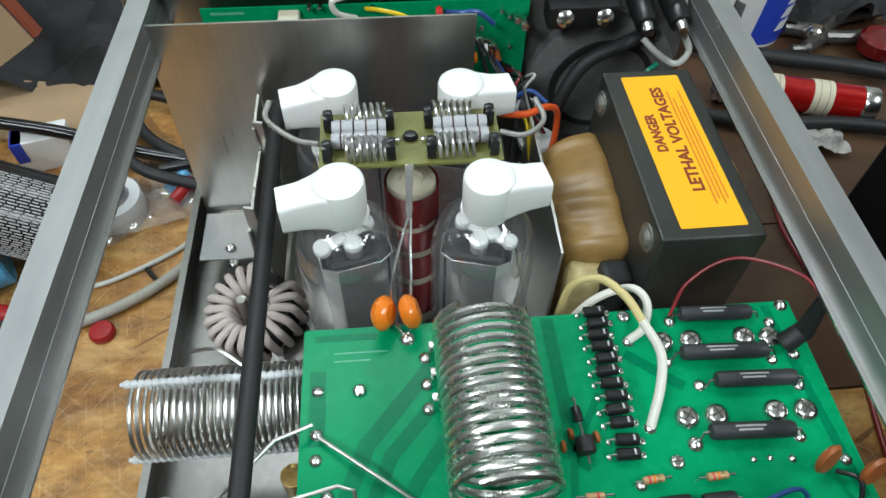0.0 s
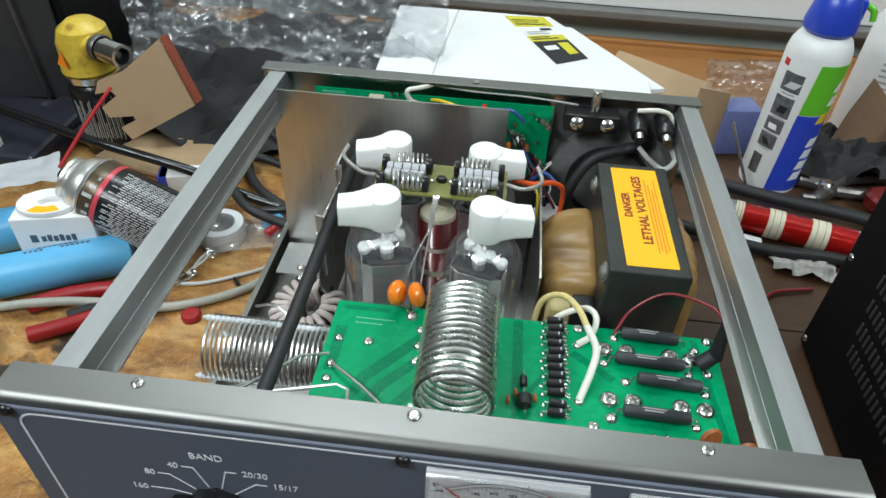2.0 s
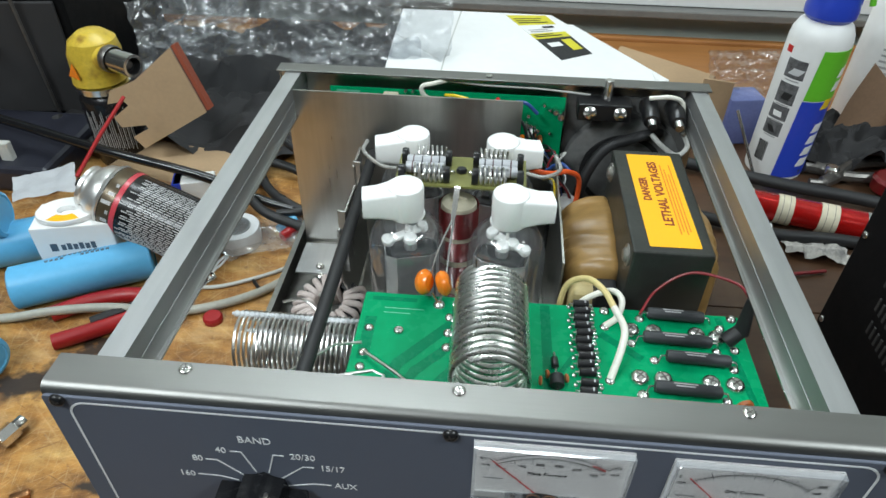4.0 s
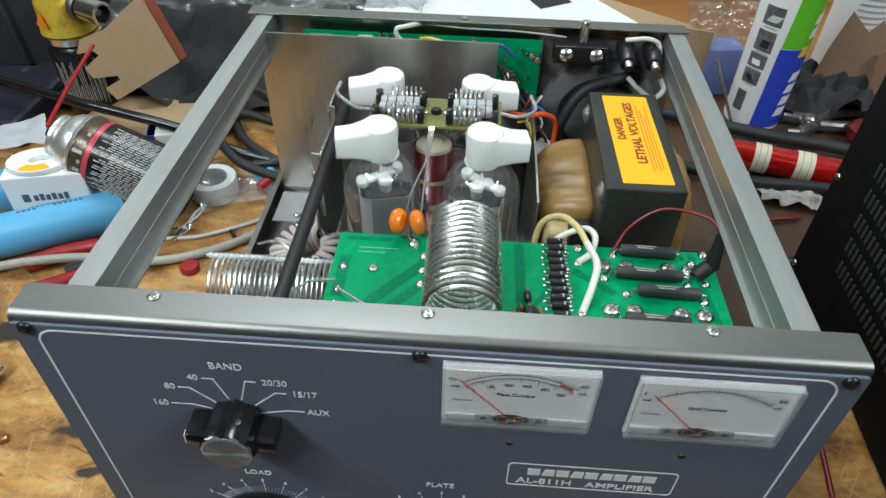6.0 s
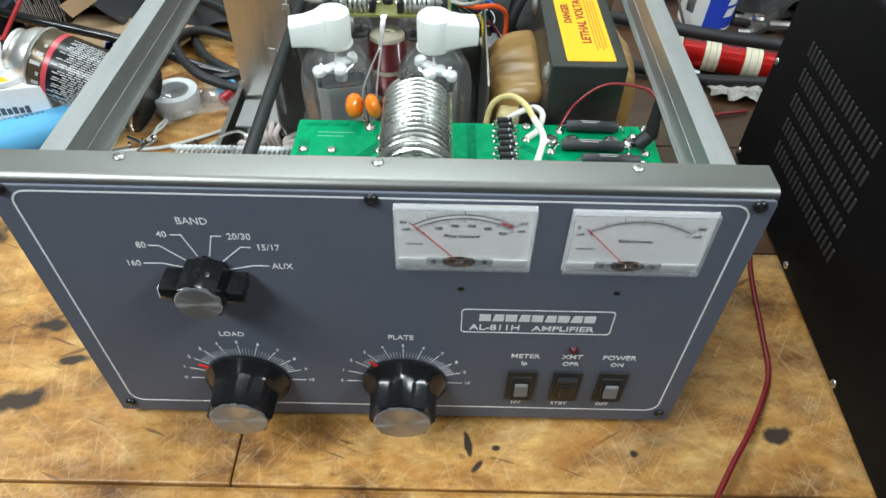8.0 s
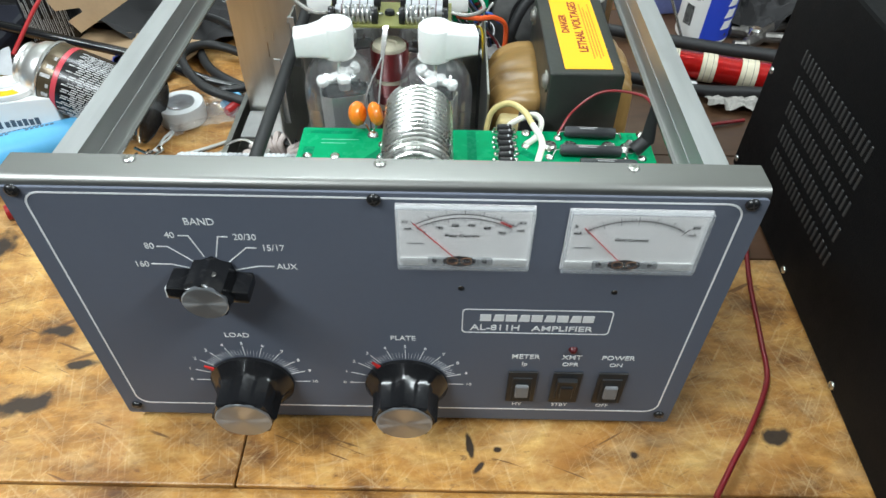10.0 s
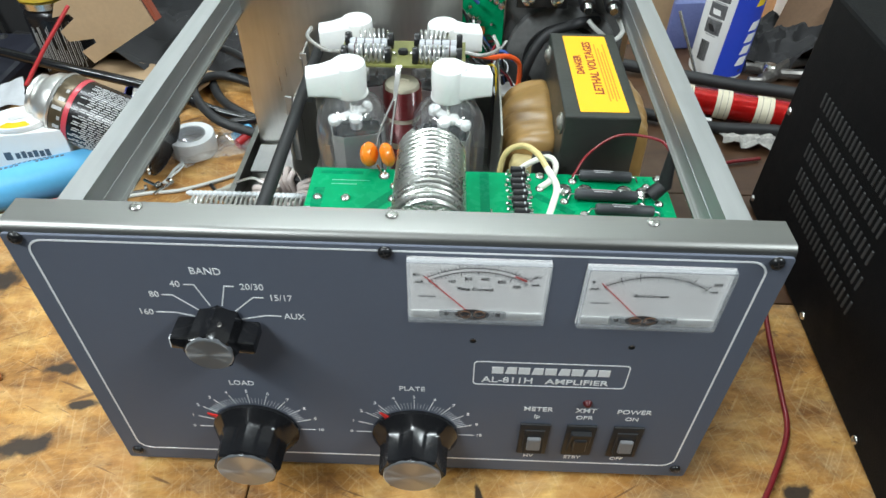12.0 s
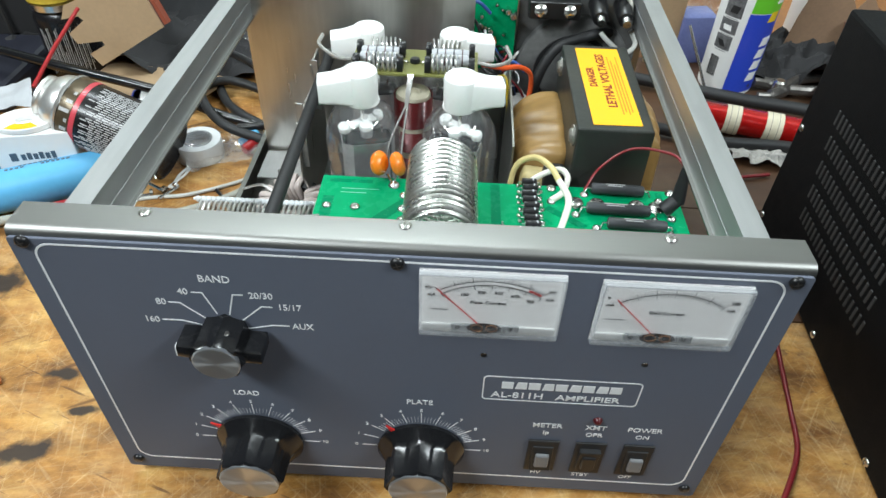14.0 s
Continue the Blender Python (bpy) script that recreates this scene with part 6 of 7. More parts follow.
# cables and wires to the side
for nm, lab_, cat, pts, r, mm in (
        ("cable", "grey cable lying across the bench beside the amplifier", "cable", ((-0.60, 0.190, 0.0050), (-0.46, 0.200, 0.0046), (-0.392, 0.207, 0.0046), (-0.346, 0.213, 0.0120), (-0.300, 0.219, 0.0150), (-0.248, 0.229, 0.0060), (-0.205, 0.248, 0.0046), (-0.172, 0.276, 0.0046), (-0.150, 0.315, 0.0046)), 0.0038, M_WIRE_G),
        ("wire", "thin pale grey wire lying on the bench", "wire", ((-0.272, 0.255, 0.0020), (-0.250, 0.262, 0.0020), (-0.222, 0.268, 0.0020), (-0.183, 0.290, 0.0020), (-0.168, 0.306, 0.0020)), 0.0018, M_GREYWHITE),
        ("string", "short white cotton string lying by the tape roll", "string", ((-0.2350, 0.3080, 0.0022), (-0.2385, 0.2960, 0.0030), (-0.2400, 0.2850, 0.0022), (-0.2425, 0.2770, 0.0024)), 0.0013, M_WHITE),
        ("string", "short white cotton string lying by the tape roll", "string", ((-0.2330, 0.3060, 0.0022), (-0.2345, 0.2950, 0.0026), (-0.2375, 0.2860, 0.0034), (-0.2400, 0.2760, 0.0022)), 0.0012, M_WHITE),
        ("hex_key", "black bent hex key on the bench", "hex key", ((-0.199, 0.277, 0.0020), (-0.189, 0.265, 0.0020), (-0.186, 0.266, 0.0020), (-0.168, 0.287, 0.0020)), 0.0016, M_BLACK),
        ("cable", "thick black cable across the bench behind the spray can", "cable", ((-0.75, 0.520, 0.060), (-0.500, 0.437, 0.055), (-0.386, 0.400, 0.052), (-0.277, 0.388, 0.034), (-0.225, 0.384, 0.014), (-0.180, 0.376, 0.008)), 0.0050, M_KNOB),
        ("cable", "black cable looped on the bench behind the amplifier", "cable", ((-0.255, 0.470, 0.006), (-0.230, 0.420, 0.010), (-0.205, 0.390, 0.012), (-0.170, 0.375, 0.008), (-0.160, 0.400, 0.006), (-0.190, 0.440, 0.008), (-0.235, 0.450, 0.016), (-0.250, 0.410, 0.024), (-0.215, 0.360, 0.020), (-0.165, 0.345, 0.010)), 0.0048, M_BLACK_MATT),
        ("cable", "black cable coiled on the bench", "cable", ((-0.270, 0.500, 0.030), (-0.215, 0.455, 0.040), (-0.180, 0.430, 0.030), (-0.155, 0.400, 0.020), (-0.168, 0.370, 0.016), (-0.200, 0.362, 0.014)), 0.0040, M_BLACK),
        ("cable", "heavy black cable running past the red choke", "cable", ((0.165, 0.530, 0.010), (0.265, 0.493, 0.010), (0.334, 0.4686, 0.011), (0.392, 0.4512, 0.012), (0.470, 0.425, 0.010)), 0.0068, M_BLACK_MATT),
        ("cable", "black cable on the dark board", "cable", ((0.165, 0.428, 0.008), (0.2243, 0.4084, 0.008), (0.2825, 0.3875, 0.008), (0.3466, 0.3842, 0.008), (0.420, 0.368, 0.008)), 0.0062, M_BLACK_MATT),
        ("wire", "dull red wire along the black cabinet", "wire", ((0.190, -0.052, 0.0100), (0.206, -0.030, 0.0120), (0.226, -0.004, 0.0080), (0.251, 0.036, 0.0028), (0.258, 0.070, 0.0028), (0.267, 0.126, 0.0028), (0.280, 0.190, 0.0028), (0.274, 0.240, 0.0028), (0.270, 0.290, 0.0028), (0.286, 0.335, 0.0028), (0.330, 0.350, 0.0028)), 0.0018, M_WIRE_R),
        ("wire", "stiff steel wire leaning by the aerosol", "wire", ((0.296, 0.488, 0.0020), (0.281, 0.505, 0.036), (0.266, 0.522, 0.070)), 0.0016, M_STEEL)):
    tagged(part(nm, sweep(spline(pts), r, 12), mm), lab_, cat)

# roll of clear tape
tp = thing("tape_roll", "roll of frosted clear tape on the bench", "tape", pose(-0.2300, 0.3310, 0))
part("tape", lathe([(0.0140, 0.001), (0.0215, 0.001), (0.0220, 0.002), (0.0220, 0.0185), (0.0215, 0.0195), (0.0140, 0.0195)], 40, closed=True), M_TAPE, tp, "frosted tape winding")
part("core", lathe([(0.0122, 0.0), (0.0138, 0.0), (0.0138, 0.0205), (0.0122, 0.0205)], 36, closed=True), M_FILM, tp, "clear plastic core")
tagged(part("bottle_top", lathe([(0.0078, 0), (0.0082, 0.004), (0.0070, 0.006), (0, 0.0065)], 20, m=pose(-0.2180, 0.2270, 0)), M_DULL_RED), "small red plastic cap on the bench", "cap")
cn = thing("crimp_connector", "red and blue crimp connectors lying on the bench", "connector", pose(-0.192, 0.338, 0.006, 0, 0, 60))
part("red_sleeve", cyl((0.000, -0.004, 0), (0.022, -0.006, 0.002), 0.0050, 14, 0.0058), M_DULL_RED, cn)
part("blue_sleeve", cyl((0.006, 0.006, 0), (0.026, 0.004, 0.002), 0.0050, 14, 0.0056), M_BLUE_CAP, cn)


def crumpled(nx, ny, sx, sy, amp_, scale, seed, bubbles=0.0, pitch=0.01):
    """A loose sheet: a grid pushed about by noise, with rows of bubbles if wanted."""
    own = bmesh.new()
    grid = []
    for j in range(ny + 1):
        row = []
        for i in range(nx + 1):
            x, y = (i / nx - 0.5) * sx, (j / ny - 0.5) * sy
            z = amp_ * noise.fractal(Vector((x * scale + seed, y * scale, seed)), 0.9, 2.0, 4)
            z += amp_ * 0.5 * abs(noise.noise(Vector((x * scale * 2.5, y * scale * 2.5 + seed, 3))))
            if bubbles:
                u, v = x / pitch + (0.5 if int(y / pitch + 500) % 2 else 0), y / pitch
                d = math.hypot(u - round(u), v - round(v))
                z += bubbles * max(0, 1 - (d / 0.42) ** 2) ** 0.5 if d < 0.42 else 0
            row.append(own.verts.new((x + 0.3 * amp_ * noise.noise(Vector((x * scale * 2, y * scale * 2, seed + 9))), y, z)))
        grid.append(row)
    for j in range(ny):
        for i in range(nx):
            own.faces.new((grid[j][i], grid[j][i + 1], grid[j + 1][i + 1], grid[j + 1][i]))
    return own


tagged(part("clear_bag", crumpled(22, 16, 0.075, 0.055, 0.008, 40, 3), M_FILM), "scrap of clear plastic bag on the bench", "plastic bag").matrix_basis = pose(-0.205, 0.335, 0.008, 0, 0, 20)

# pale paper given a darker grey to put its shade into the colour
tagged(part("paper_scrap", crumpled(14, 12, 0.055, 0.040, 0.008, 18, 44), M_GREY_RES), "torn paper beside the spray can, coloured grey for the shade on it", "paper").matrix_basis = pose(-0.420, 0.350, 0.042, 12, 0, 30)

# gas torch
to = thing("gas_torch", "yellow-headed gas torch on a black fuel can", "gas torch", pose(-0.406, 0.472, 0))
part("fuel_can", lathe([(0, 0), (0.027, 0), (0.0285, 0.003), (0.0285, 0.076), (0.026, 0.082), (0.020, 0.086), (0, 0.087)], 32), M_CAN_DARK, to, "scuffed black fuel can")
part("collar", lathe([(0.022, 0.086), (0.0285, 0.086), (0.0285, 0.0925), (0.022, 0.0925)], 32, closed=True), M_STEEL, to)
bm = lathe([(0.022, 0.0920), (0.027, 0.0940), (0.0265, 0.1040), (0.0250, 0.1000), (0.0265, 0.1240), (0.0230, 0.1370), (0.0130, 0.1450), (0, 0.1470)], 28)
moved(bm, Matrix(((1, 0, 0.10, -0.012), (0, 1, 0, 0), (0, 0, 1, 0), (0, 0, 0, 1))))
bm = joined(bm, cyl((0.0, -0.004, 0.121), (0.026, -0.016, 0.1235), 0.0165, 20, 0.0125))
part("head", bm, M_YELLOW, to, "worn yellow plastic head")
part("head_label", slab([(-0.006, -0.005), (0.007, -0.007), (0.001, 0.008)], 0.0008, m=pose(-0.012, -0.0262, 0.112, 84, 0, -18)), M_ORANGE, to, "small orange warning mark", False)
part("burner_tube", lathe([(0.0115, 0), (0.0115, 0.034), (0.0085, 0.034), (0.0085, 0.024), (0, 0.024)], 24, m=along((0.024, -0.015, 0.1235), (0.060, -0.031, 0.1225))), M_STEEL, to, "steel burner tube")
part("burner_tip", lathe([(0.0030, 0), (0.0042, 0.001), (0.0042, 0.010), (0.003, 0.011), (0, 0.011)], 14, m=along((0.040, -0.022, 0.123), (0.060, -0.031, 0.1225))), M_OLD_STEEL, to)
part("burner_bore", lathe([(0, 0.0252), (0.0084, 0.0252), (0.0084, 0.0335)], 24, m=along((0.024, -0.015, 0.1235), (0.060, -0.031, 0.1225))), M_BLACK_MATT, to, "black inside of the burner tube")
part("burner_collar", lathe([(0.0128, 0), (0.0138, 0.002), (0.0138, 0.007), (0.0128, 0.009)], 24, m=along((0.022, -0.014, 0.1235), (0.060, -0.031, 0.1225))), M_OLD_STEEL, to)
bm = bmesh.new()
for i in range(24):
    z0 = 0.016 + 0.010 * abs(math.sin(i * 1.7))
    bm = shell(0.0286, -124 + i * 4.1, -122.9 + i * 4.1 + 0.5 * math.sin(i * 2.9), z0, z0 + 0.022 + 0.026 * abs(math.sin(i * 2.3)), 0.0002, 1, 0, bm)
part("can_print", bm, M_CANTEXT, to, "worn silver print")["kind"] = "stuff"

# torn cardboard carton leaning in front of the torch
cb = thing("cardboard_flap", "torn brown cardboard carton flap leaning against a gas torch", "cardboard", pose(-0.338, 0.422, 0.0))
outline = [(0.030, 0.146), (0.056, 0.083), (-0.016, 0.040), (-0.026, 0.052), (-0.008, 0.062), (-0.010, 0.066), (-0.036, 0.062), (-0.042, 0.072), (-0.024, 0.086), (-0.028, 0.090), (-0.046, 0.086), (-0.040, 0.100), (-0.012, 0.112)]
part("front_flap", slab(outline, 0.0025, m=pose(0, 0, 0, 82)), M_CARD, cb, "", False)
part("side_flap", slab([(0.030, 0.146), (0.056, 0.083), (0.0595, 0.0845), (0.0335, 0.1475)], 0.010, m=pose(0.0002, 0.0105, 0.0, 82)), M_RUST, cb, "dark reddish-brown printed side", False)
tagged(part("cardboard_sheet", slab([(-0.078, -0.022), (0.062, -0.040), (0.085, 0.030), (-0.060, 0.034)], 0.004, m=pose(-0.325, 0.440, 0.010, 4, 0, -8)), M_CARD, smooth=False), "flat brown cardboard sheet on the bench", "cardboard")
bx = thing("small_carton", "small white carton with purple print behind the spray can", "carton", pose(-0.292, 0.392, 0, 0, 0, 15))
part("carton", box(-0.020, 0.020, -0.010, 0.010, 0, 0.030, 0.001), M_WHITE, bx, "", False)
part("print_stripe", box(-0.0202, -0.012, -0.0104, 0.0104, 0.012, 0.030), M_BLUE, bx, "", False)

# dark equipment stacked behind
eq = thing("radio_chassis", "dark dusty radio chassis standing at the back of the bench", "radio", pose(-0.60, 0.62, 0, 0, 0, 8))
part("case", box(-0.20, 0.120, -0.10, 0.20, 0, 0.165, 0.004), M_BLACK_METAL, eq, "", False)
part("front_ridge", box(-0.19, 0.112, -0.106, -0.1005, 0.020, 0.15, 0.002), M_CLUTTER, eq, "", False)
for k in range(4):
    part("control_knob", cyl((-0.14 + 0.055 * k, -0.106, 0.115), (-0.14 + 0.055 * k, -0.122, 0.115), 0.010, 16, 0.008, bevel=0.001), M_OLD_STEEL, eq)
part("handle_rod", cyl((0.080, -0.112, 0.02), (0.066, -0.112, 0.30), 0.0018, 8), M_OLD_STEEL, eq)
lg = thing("switch_lever", "small grey slide lever on a dark unit", "lever", pose(-0.520, 0.462, 0.0))
part("plate", box(-0.160, 0.075, -0.075, 0.050, 0, 0.030, 0.006), M_NAVY, lg, "", False)
part("lever", box(0.020, 0.032, -0.060, -0.052, 0.026, 0.050, 0.001), M_GREYWHITE, lg, "", False)
cl = crumpled(44, 36, 0.42, 0.36, 0.030, 14, 8)
tagged(part("dark_cloth", cl, M_CLUTTER), "dark cloth heaped at the back of the bench", "cloth").matrix_basis = pose(-0.300, 0.640, 0.020, 0, 0, 4)

# bubble wrap
bw = thing("bubble_wrap", "heap of clear bubble wrap behind the amplifier", "bubble wrap", pose(0, 0, 0))
for k, (mx, sx, sy) in enumerate(((pose(-0.215, 0.575, 0.125, 40, -4, -4), 0.34, 0.09), (pose(-0.260, 0.650, 0.165, 66, 4, 2), 0.30, 0.13), (pose(-0.345, 0.570, 0.128, 40, -24, 8), 0.14, 0.09), (pose(-0.150, 0.520, 0.075, 38, 5, 6), 0.14, 0.10))):
    ob = part("fold", crumpled(int(sx / 0.0026), int(sy / 0.0026), sx, sy, 0.030, 13, 5 + 3 * k, 0.0016, 0.0105), M_BUBBLE, bw)
    ob.matrix_basis = mx

# white carton with a printed label
wb = thing("white_carton", "large white cardboard carton lying behind the amplifier", "carton", pose(0, 0, 0))
part("panel", slab([(-0.112, 0.460), (0.172, 0.460), (0.172, 0.535), (0.070, 0.692), (-0.118, 0.692)], 0.004, m=pose(0, 0, 0.098), bevel=0.001), M_WHITE, wb, "white carton top panel", False)
part("side", slab([(-0.110, 0.464), (0.168, 0.464), (0.168, 0.533), (0.068, 0.688), (-0.114, 0.688)], 0.097, m=pose(0, 0, 0.0005)), M_WHITE, wb, "", False)
part("side_strip", slab([(0.1735, 0.533), (0.0735, 0.6885), (0.098, 0.6885), (0.192, 0.540)], 0.004, m=pose(0, 0, 0.088, 0, 0, 0)), M_WHITE, wb, "", False)
part("fold_line", line_strip([(-0.054, 0.470), (-0.052, 0.543), (-0.043, 0.690)], 0.0016, 0.0003, m=pose(0, 0, 0.102)), M_GREYWHITE, wb, smooth=False)
part("fold_line", line_strip([(-0.116, 0.610), (-0.056, 0.540)], 0.0012, 0.0003, m=pose(0, 0, 0.102)), M_GREYWHITE, wb, smooth=False)
lb = part("label", slab([(0.076, 0.554), (0.111, 0.576), (0.061, 0.689), (0.013, 0.684)], 0.0004, m=pose(0, 0, 0.1021)), M_WHITE, wb, "yellow, white and black printed label", False)


def on_label(u0, u1, v0, v1):
    """A strip of the label, by shares of its length and width."""
    a, b2, c, d = Vector((0.076, 0.554)), Vector((0.111, 0.576)), Vector((0.061, 0.689)), Vector((0.013, 0.684))
    return [tuple((a + (b2 - a) * v) * (1 - u) + (d + (c - d) * v) * u) for u, v in ((u0, v0), (u0, v1), (u1, v1), (u1, v0))]


part("black_field", slab(on_label(0.0, 0.42, 0, 1), 0.0003, m=pose(0, 0, 0.1026)), M_INK_BLACK, lb, "", False)
part("yellow_field", slab(on_label(0.42, 0.54, 0, 1), 0.0003, m=pose(0, 0, 0.1026)), M_LEMON, lb, "", False)
part("yellow_field", slab(on_label(0.74, 0.98, 0, 1), 0.0003, m=pose(0, 0, 0.1026)), M_LEMON, lb, "", False)
part("white_field", slab(on_label(0.24, 0.32, 0.15, 0.5), 0.0003, m=pose(0, 0, 0.1030)), M_WHITE, lb, "", False)
for u0, u1, v0, v1, mm in ((0.455, 0.475, 0.06, 0.80, M_INK_BLACK), (0.495, 0.510, 0.06, 0.60, M_INK_BLACK), (0.57, 0.582, 0.08, 0.70, M_SMALL), (0.61, 0.622, 0.08, 0.62, M_SMALL), (0.65, 0.69, 0.55, 0.85, M_INK_BLACK),
                           (0.78, 0.80, 0.06, 0.85, M_INK_BLACK), (0.83, 0.845, 0.06, 0.70, M_INK_BLACK), (0.88, 0.895, 0.06, 0.78, M_INK_BLACK)):
    part("print_line", slab(on_label(u0, u1, v0, v1), 0.0002, m=pose(0, 0, 0.1030)), mm, lb, "", False)
part("yellow_mark", slab(on_label(0.12, 0.36, 0.62, 0.9), 0.0003, m=pose(0, 0, 0.1030)), M_LEMON, lb, "", False)

# duster aerosol
du = thing("aerosol_can", "white, blue and green air duster can standing on the bench", "spray can", pose(0.3260, 0.5290, 0, 0, 0, 0) @ Matrix.Diagonal((0.91, 0.91, 0.97, 1)))
part("body", lathe([(0, 0.002), (0.031, 0.002), (0.0325, 0), (0.0332, 0.003), (0.0330, 0.154), (0.0315, 0.163), (0.0275, 0.171), (0.0205, 0.177), (0, 0.178)], 48), M_WHITE, du, "white printed can body")
part("blue_field", shell(0.0331, -112, 40, 0.004, 0.097, 0.0004, 24, 6), M_BLUE, du, "blue printed field")
part("green_field", shell(0.0331, -105, 40, 0.098, 0.152, 0.0004, 20, 6), M_GREEN, du, "green printed field")
part("yellow_field", shell(0.0335, -66, -44, 0.088, 0.099, 0.0003, 4, 6), M_WIRE_YEL, du)
bm = bmesh.new()
for k, (z0, a0) in enumerate(((0.108, -56), (0.123, -54), (0.060, -66), (0.046, -68), (0.032, -70), (0.018, -72))):
    part("maker_mark", shell(0.0336, a0, a0 + 24, z0, z0 + 0.010, 0.0002, 4, 6), M_WHITE, du, "white block shape of a brand mark")
for k in range(4):
    part("picture", shell(0.0331, -158 - k, -118 - k * 2.0, (0.1180, 0.0895, 0.0705, 0.0515)[k], (0.1380, 0.1120, 0.0865, 0.0680)[k], 0.0002, 6), M_PHOTO, du, "small grey product picture")
    part("caption", shell(0.0331, -152 - k, -124 - k * 2.0, (0.1148, 0.0872, 0.0684, 0.0494)[k], (0.1160, 0.0883, 0.0694, 0.0504)[k], 0.0002, 4), M_SMALL, du)
    part("picture_shape", shell(0.0331, -150 + 3 * (k % 2), -128 - 2 * k, (0.1220, 0.0940, 0.0740, 0.0550)[k], (0.1290, 0.1020, 0.0800, 0.0620)[k], 0.0004, 5, 10 - 6 * k), (M_TAPE, M_INK_BLACK, M_CERAMIC, M_INK_BLACK)[k], du)
bm = bmesh.new()
for k in range(14):
    bm = shell(0.0331, -160 + k * 1.6, -159.2 + k * 1.6 + 0.5 * (k % 3), 0.018, 0.042, 0.0002, 1, 0, bm)
part("barcode", bm, M_INK_BLACK, du, "", False)["kind"] = "stuff"
part("red_mark", shell(0.0331, -172, -158, 0.142, 0.149, 0.0002, 3), M_RED, du)
bm = lathe([(0.0190, 0.175), (0.0235, 0.176), (0.0268, 0.180), (0.0270, 0.186), (0.0236, 0.203), (0.0200, 0.213), (0.0185, 0.2145), (0, 0.2150)], 28)
bm = joined(bm, box(-0.008, 0.026, -0.010, 0.010, 0.188, 0.211, 0.004))
part("trigger_cap", bm, M_BLUE, du, "blue trigger cap")
part("trigger", sweep(spline([(0.022, -0.004, 0.206), (0.032, -0.008, 0.202), (0.035, -0.010, 0.192)]), 0.0032, 10), M_GREEN, du, "green trigger lever")
du2 = thing("spray_can", "tall white spray can with fine print standing behind cardboard", "spray can", pose(0.462, 0.645, 0, 0, 0, 0))
part("body", lathe([(0, 0), (0.033, 0), (0.0335, 0.003), (0.0335, 0.145), (0.028, 0.156), (0, 0.158)], 40), M_WHITE, du2, "white printed can body")
part("cap", lathe([(0.0270, 0.156), (0.0275, 0.160), (0.026, 0.205), (0.024, 0.208), (0, 0.208)], 32), M_BLUE, du2, "dark blue cap")
bm = bmesh.new()
for i in range(16):
    bm = shell(0.0336, -128, -50 - 9 * (i % 3), 0.030 + i * 0.0068, 0.0325 + i * 0.0068, 0.0002, 6, 0, bm)
part("label_print", bm, M_CANTEXT, du2, "rows of fine unreadable print")["kind"] = "stuff"

# cardboard, blue box and film around the duster
tagged(part("cardboard_flap", slab([(-0.030, 0), (0.045, 0), (0.060, 0.075), (0.044, 0.098), (0.034, 0.078), (0.020, 0.100), (0.010, 0.085), (-0.012, 0.104), (-0.022, 0.060)], 0.003, m=pose(0.428, 0.572, 0.0, 84, 0, -20)), M_CARD_MID, smooth=False), "torn brown cardboard flap standing behind the pliers", "cardboard")
tagged(part("cardboard_flap", slab([(-0.02, 0), (0.06, 0), (0.065, 0.06), (0.02, 0.085), (-0.015, 0.07)], 0.003, m=pose(0.470, 0.540, 0.0, 70, 0, 10)), M_CARD_DARK, smooth=False), "dark brown cardboard flap beside the spray can", "cardboard")
tagged(part("cardboard_flap", slab([(-0.012, 0), (0.024, 0), (0.024, 0.076), (-0.012, 0.082)], 0.003, m=pose(0.250, 0.575, 0.0, 90, 0, 8)), M_CARD, smooth=False), "brown cardboard strip standing behind the amplifier", "cardboard")
tagged(part("cardboard_sheet", slab([(-0.05, -0.03), (0.07, -0.05), (0.09, 0.02), (-0.03, 0.05)], 0.003, m=pose(0.185, 0.650, 0.050, 8, 4, -10)), M_CARD, smooth=False), "flat brown cardboard piece behind the amplifier", "cardboard")
tagged(part("storage_box", box(-0.020, 0.022, -0.018, 0.018, 0, 0.058, 0.003), M_BLUE_CLEAR), "clear blue plastic storage box on the bench", "storage box").matrix_basis = pose(0.292, 0.590, 0, 0, 0, 8)
ob = tagged(part("bubble_wrap", crumpled(36, 30, 0.09, 0.075, 0.012, 26, 14, 0.0028, 0.0100), M_BUBBLE), "small piece of bubble wrap beside the aerosol", "bubble wrap")
ob.matrix_basis = pose(0.300, 0.615, 0.060, 55, 0, 10)
tagged(part("dark_glove", crumpled(30, 24, 0.13, 0.09, 0.030, 22, 31), M_CLUTTER), "crumpled dark glove on the bench", "glove").matrix_basis = pose(0.405, 0.555, 0.022, 10, 0, 0)
tagged(part("red_lid", lathe([(0.018, 0), (0.019, 0.012), (0.016, 0.015), (0, 0.016)], 24, m=pose(0.430, 0.480, 0.008)), M_RED_WIRE), "dark red plastic lid among the tools", "lid")

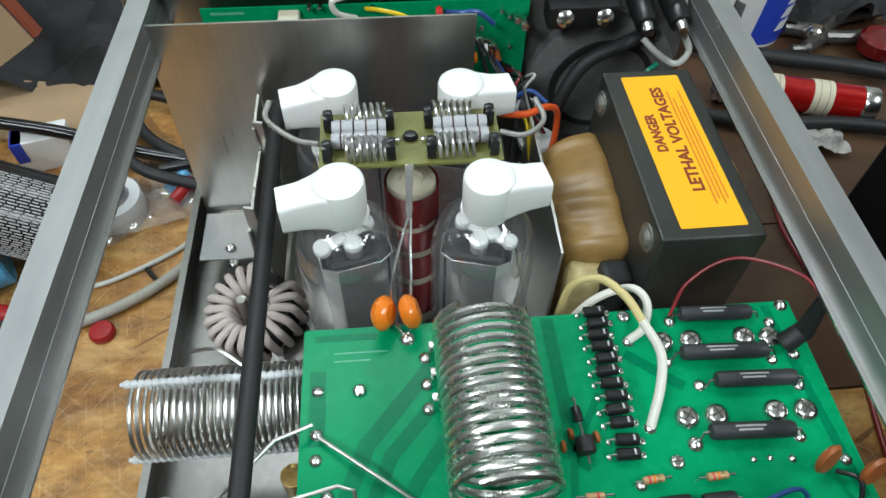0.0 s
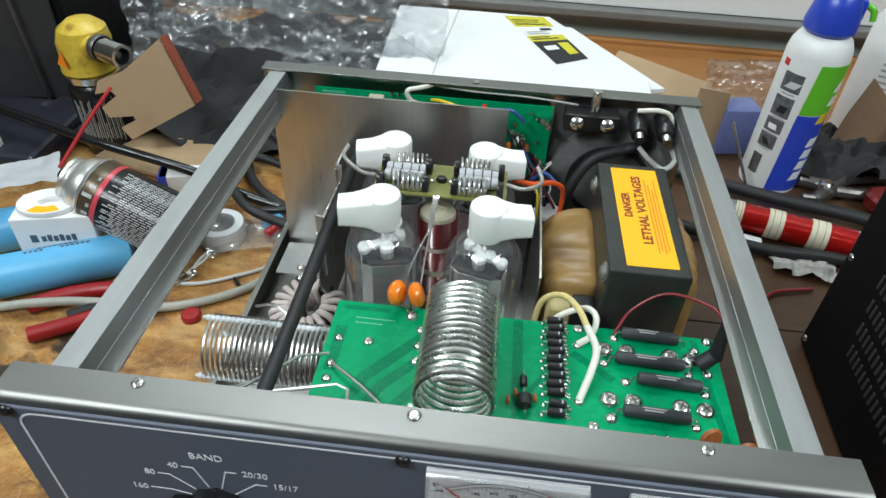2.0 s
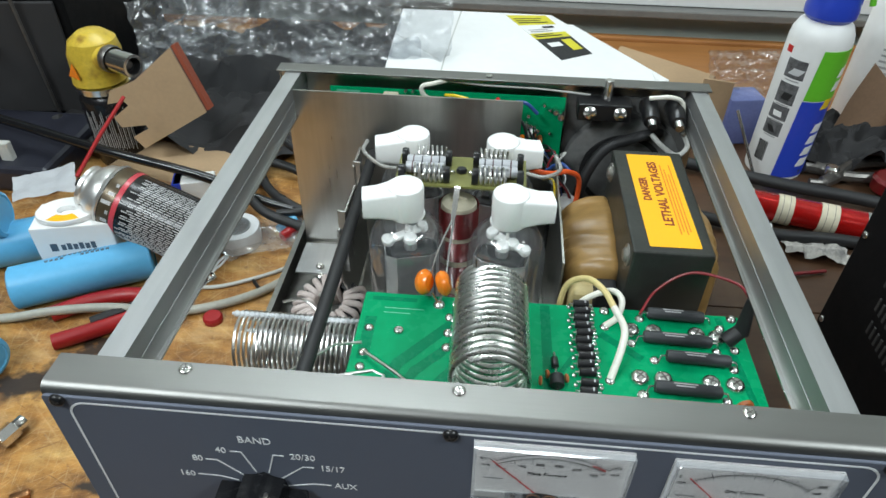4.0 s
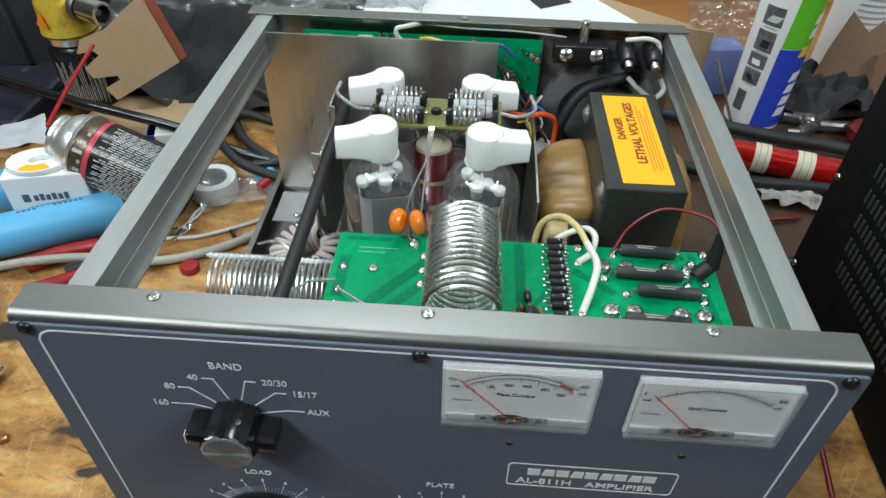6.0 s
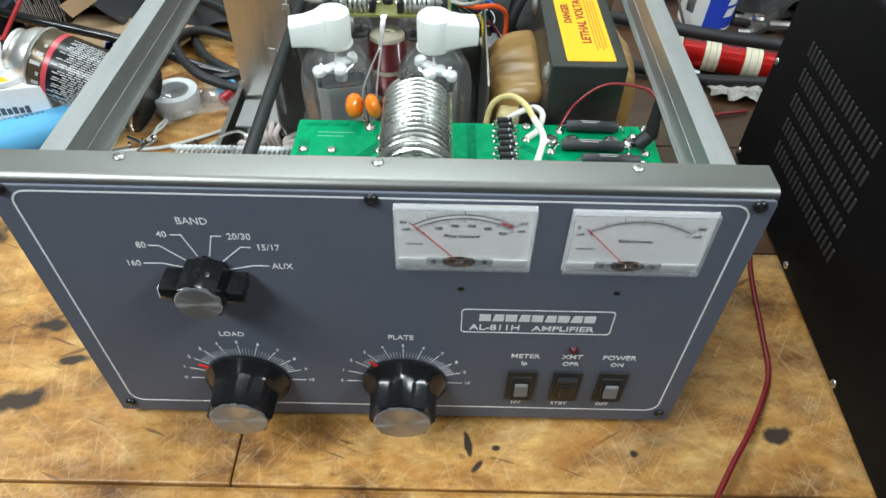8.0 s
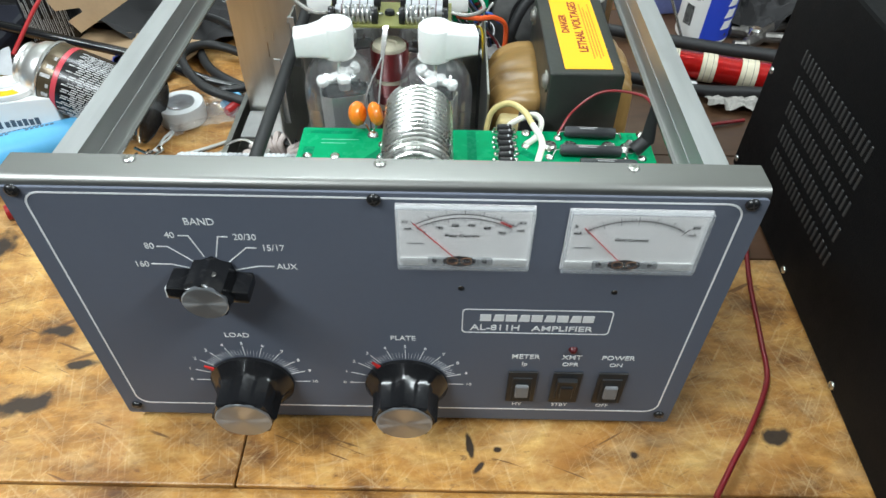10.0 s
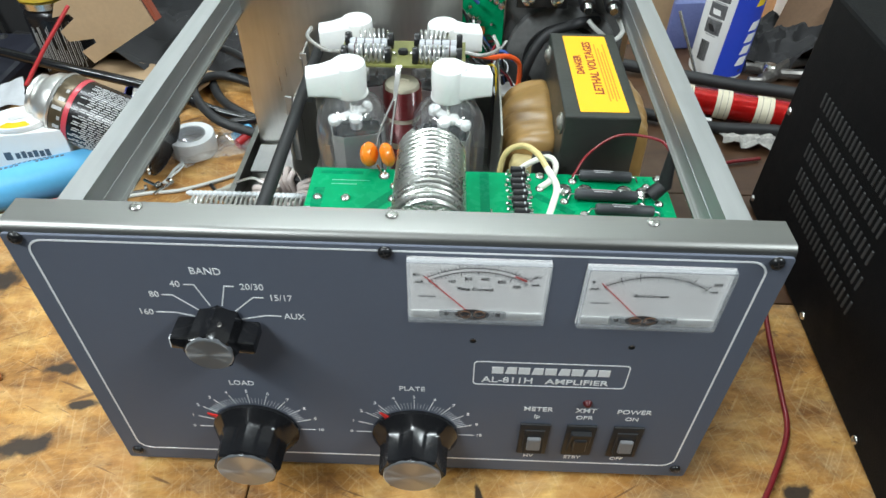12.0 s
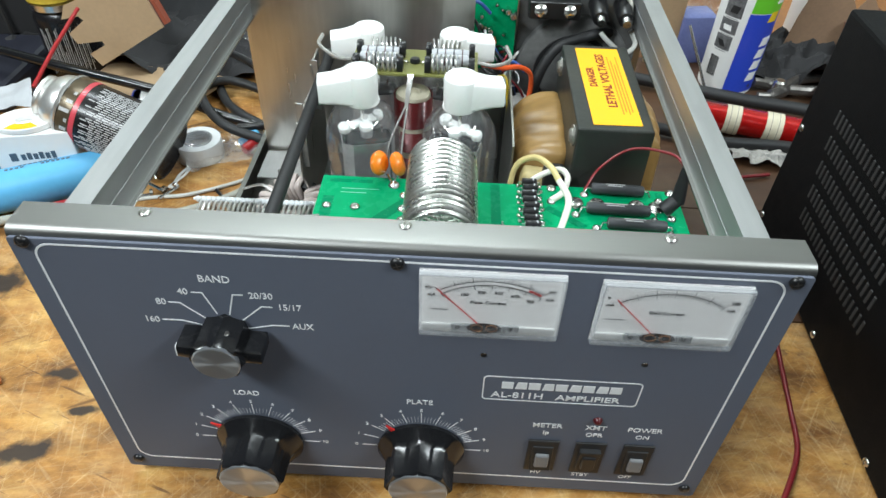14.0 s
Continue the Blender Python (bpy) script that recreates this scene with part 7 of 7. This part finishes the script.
# old pliers at the back
gp = thing("pliers", "old dark steel slip-joint pliers lying on the bench", "pliers", pose(0.376, 0.500, 0.002, 0, 0, 10))
part("jaw", sweep(spline([(-0.034, 0.012, 0.008), (-0.020, 0.020, 0.008), (0.000, 0.010, 0.008), (0.012, 0.000, 0.008)]), [0.004] * 8 + [0.007] * 8 + [0.008] * 9, 10), M_OLD_STEEL, gp)
part("jaw", sweep(spline([(-0.030, -0.012, 0.008), (-0.016, -0.014, 0.008), (0.000, -0.006, 0.008), (0.014, 0.004, 0.008)]), [0.004] * 8 + [0.007] * 8 + [0.008] * 9, 10), M_OLD_STEEL, gp)
part("handle", sweep(spline([(0.010, 0.002, 0.008), (0.040, 0.018, 0.009), (0.090, 0.022, 0.008)]), 0.006, 10), M_OLD_STEEL, gp)
part("handle", sweep(spline([(0.010, -0.002, 0.008), (0.040, -0.010, 0.009), (0.090, -0.006, 0.008)]), 0.006, 10), M_OLD_STEEL, gp)
part("pivot", lathe([(0.0075, 0.010), (0.0075, 0.017), (0.005, 0.019), (0, 0.019)], 18), M_STEEL, gp)

# red rod choke with tape bands
rc = thing("rod_choke", "red wire-wound rod choke bound with cream tape", "choke", along((0.2602, 0.4322, 0.0150), (0.3845, 0.3958, 0.0150)) @ Matrix.Diagonal((1, 1, 0.835, 1)))
prof = []
for i in range(130):
    z = 0.004 + i * 0.00113
    prof += [(0.0138, z), (0.0142, z + 0.00056)]
part("winding", lathe([(0, 0.004)] + prof + [(0, 0.151)], 28), M_CELL, rc, "glossy close-wound red wire")
for z0, z1 in ((0.042, 0.060), (0.089, 0.109), (0.004, 0.014)):
    part("tape_band", lathe([(0.0142, z0), (0.0149, z0 + 0.0004), (0.0149, z1 - 0.0004), (0.0142, z1)], 28), M_MASKING, rc, "cream masking tape band")
    for zz in (z0 + 0.3 * (z1 - z0), z0 + 0.72 * (z1 - z0)):
        part("tape_seam", lathe([(0.0149, zz - 0.0003), (0.01505, zz), (0.0149, zz + 0.0003)], 28), M_OLD_STEEL, rc, "dark seam line")
part("foil_end", lathe([(0.0143, 0.138), (0.0150, 0.139), (0.0151, 0.149), (0.0140, 0.153), (0.0090, 0.1545), (0, 0.1550)], 28), M_STEEL, rc, "crumpled silver foil end")
part("end_cap", lathe([(0.0120, -0.004), (0.0146, -0.003), (0.0146, 0.004), (0, 0.004)], 28), M_STEEL, rc)

# crumpled tissue
tagged(part("tissue", crumpled(26, 20, 0.060, 0.036, 0.009, 45, 21), M_TISSUE), "crumpled stained paper tissue on the dark board", "tissue").matrix_basis = pose(0.320, 0.374, 0.006, 0, 0, -10)
tagged(part("plastic_clip", box(-0.013, 0.013, -0.006, 0.006, 0, 0.007, 0.002), M_WHITE), "small white plastic clip on the dark board", "clip").matrix_basis = pose(0.276, 0.405, 0, 0, 0, -15)

# loose bits in front
nut = thing("hose_fitting", "small chrome threaded fitting on the bench", "fitting", pose(-0.318, 0.098, 0, 0, 0, 70) @ Matrix.Diagonal((0.75, 0.75, 0.75, 1)))
part("body", cyl((-0.008, 0, 0.009), (0.010, 0, 0.009), 0.0090, 6, bevel=0.001), M_STEEL, nut, "", False)
part("collar", cyl((0.010, 0, 0.009), (0.020, 0, 0.009), 0.0065, 18, bevel=0.001), M_STEEL, nut)
tagged(part("copper_clip", box(-0.006, 0.006, -0.003, 0.003, 0, 0.004, 0.001), M_COPPER), "small copper clip lying on the bench", "clip").matrix_basis = pose(-0.286, 0.058, 0, 0, 0, 30)
for x, y, a in ((-0.262, 0.262, 20), (-0.252, 0.275, -30), (-0.240, 0.268, 60)):
    tagged(part("screw", joined(cyl((-0.010, 0, 0.0025), (0.008, 0, 0.0022), 0.0018, 10), cyl((0.008, 0, 0.0040), (0.0105, 0, 0.0040), 0.0040, 14)), M_STEEL), "loose steel screw on the bench", "screw", "loose screws").matrix_basis = pose(x, y, 0, 0, 0, a)

# the loose things stand a little further out round the amplifier
SPREAD = Matrix.Translation((0, -0.0027, 0)) @ Matrix.Diagonal((1.03, 1.03, 1.03, 1))
FIXED = {amp, cab, can}
for ob in list(bpy.data.objects):
    if ob.parent is None and ob.type in {"MESH", "EMPTY"} and ob not in FIXED and ob.get("kind", "") != "structure" and "along the black cabinet" not in ob.get("label", ""):
        ob.matrix_basis = SPREAD @ ob.matrix_basis
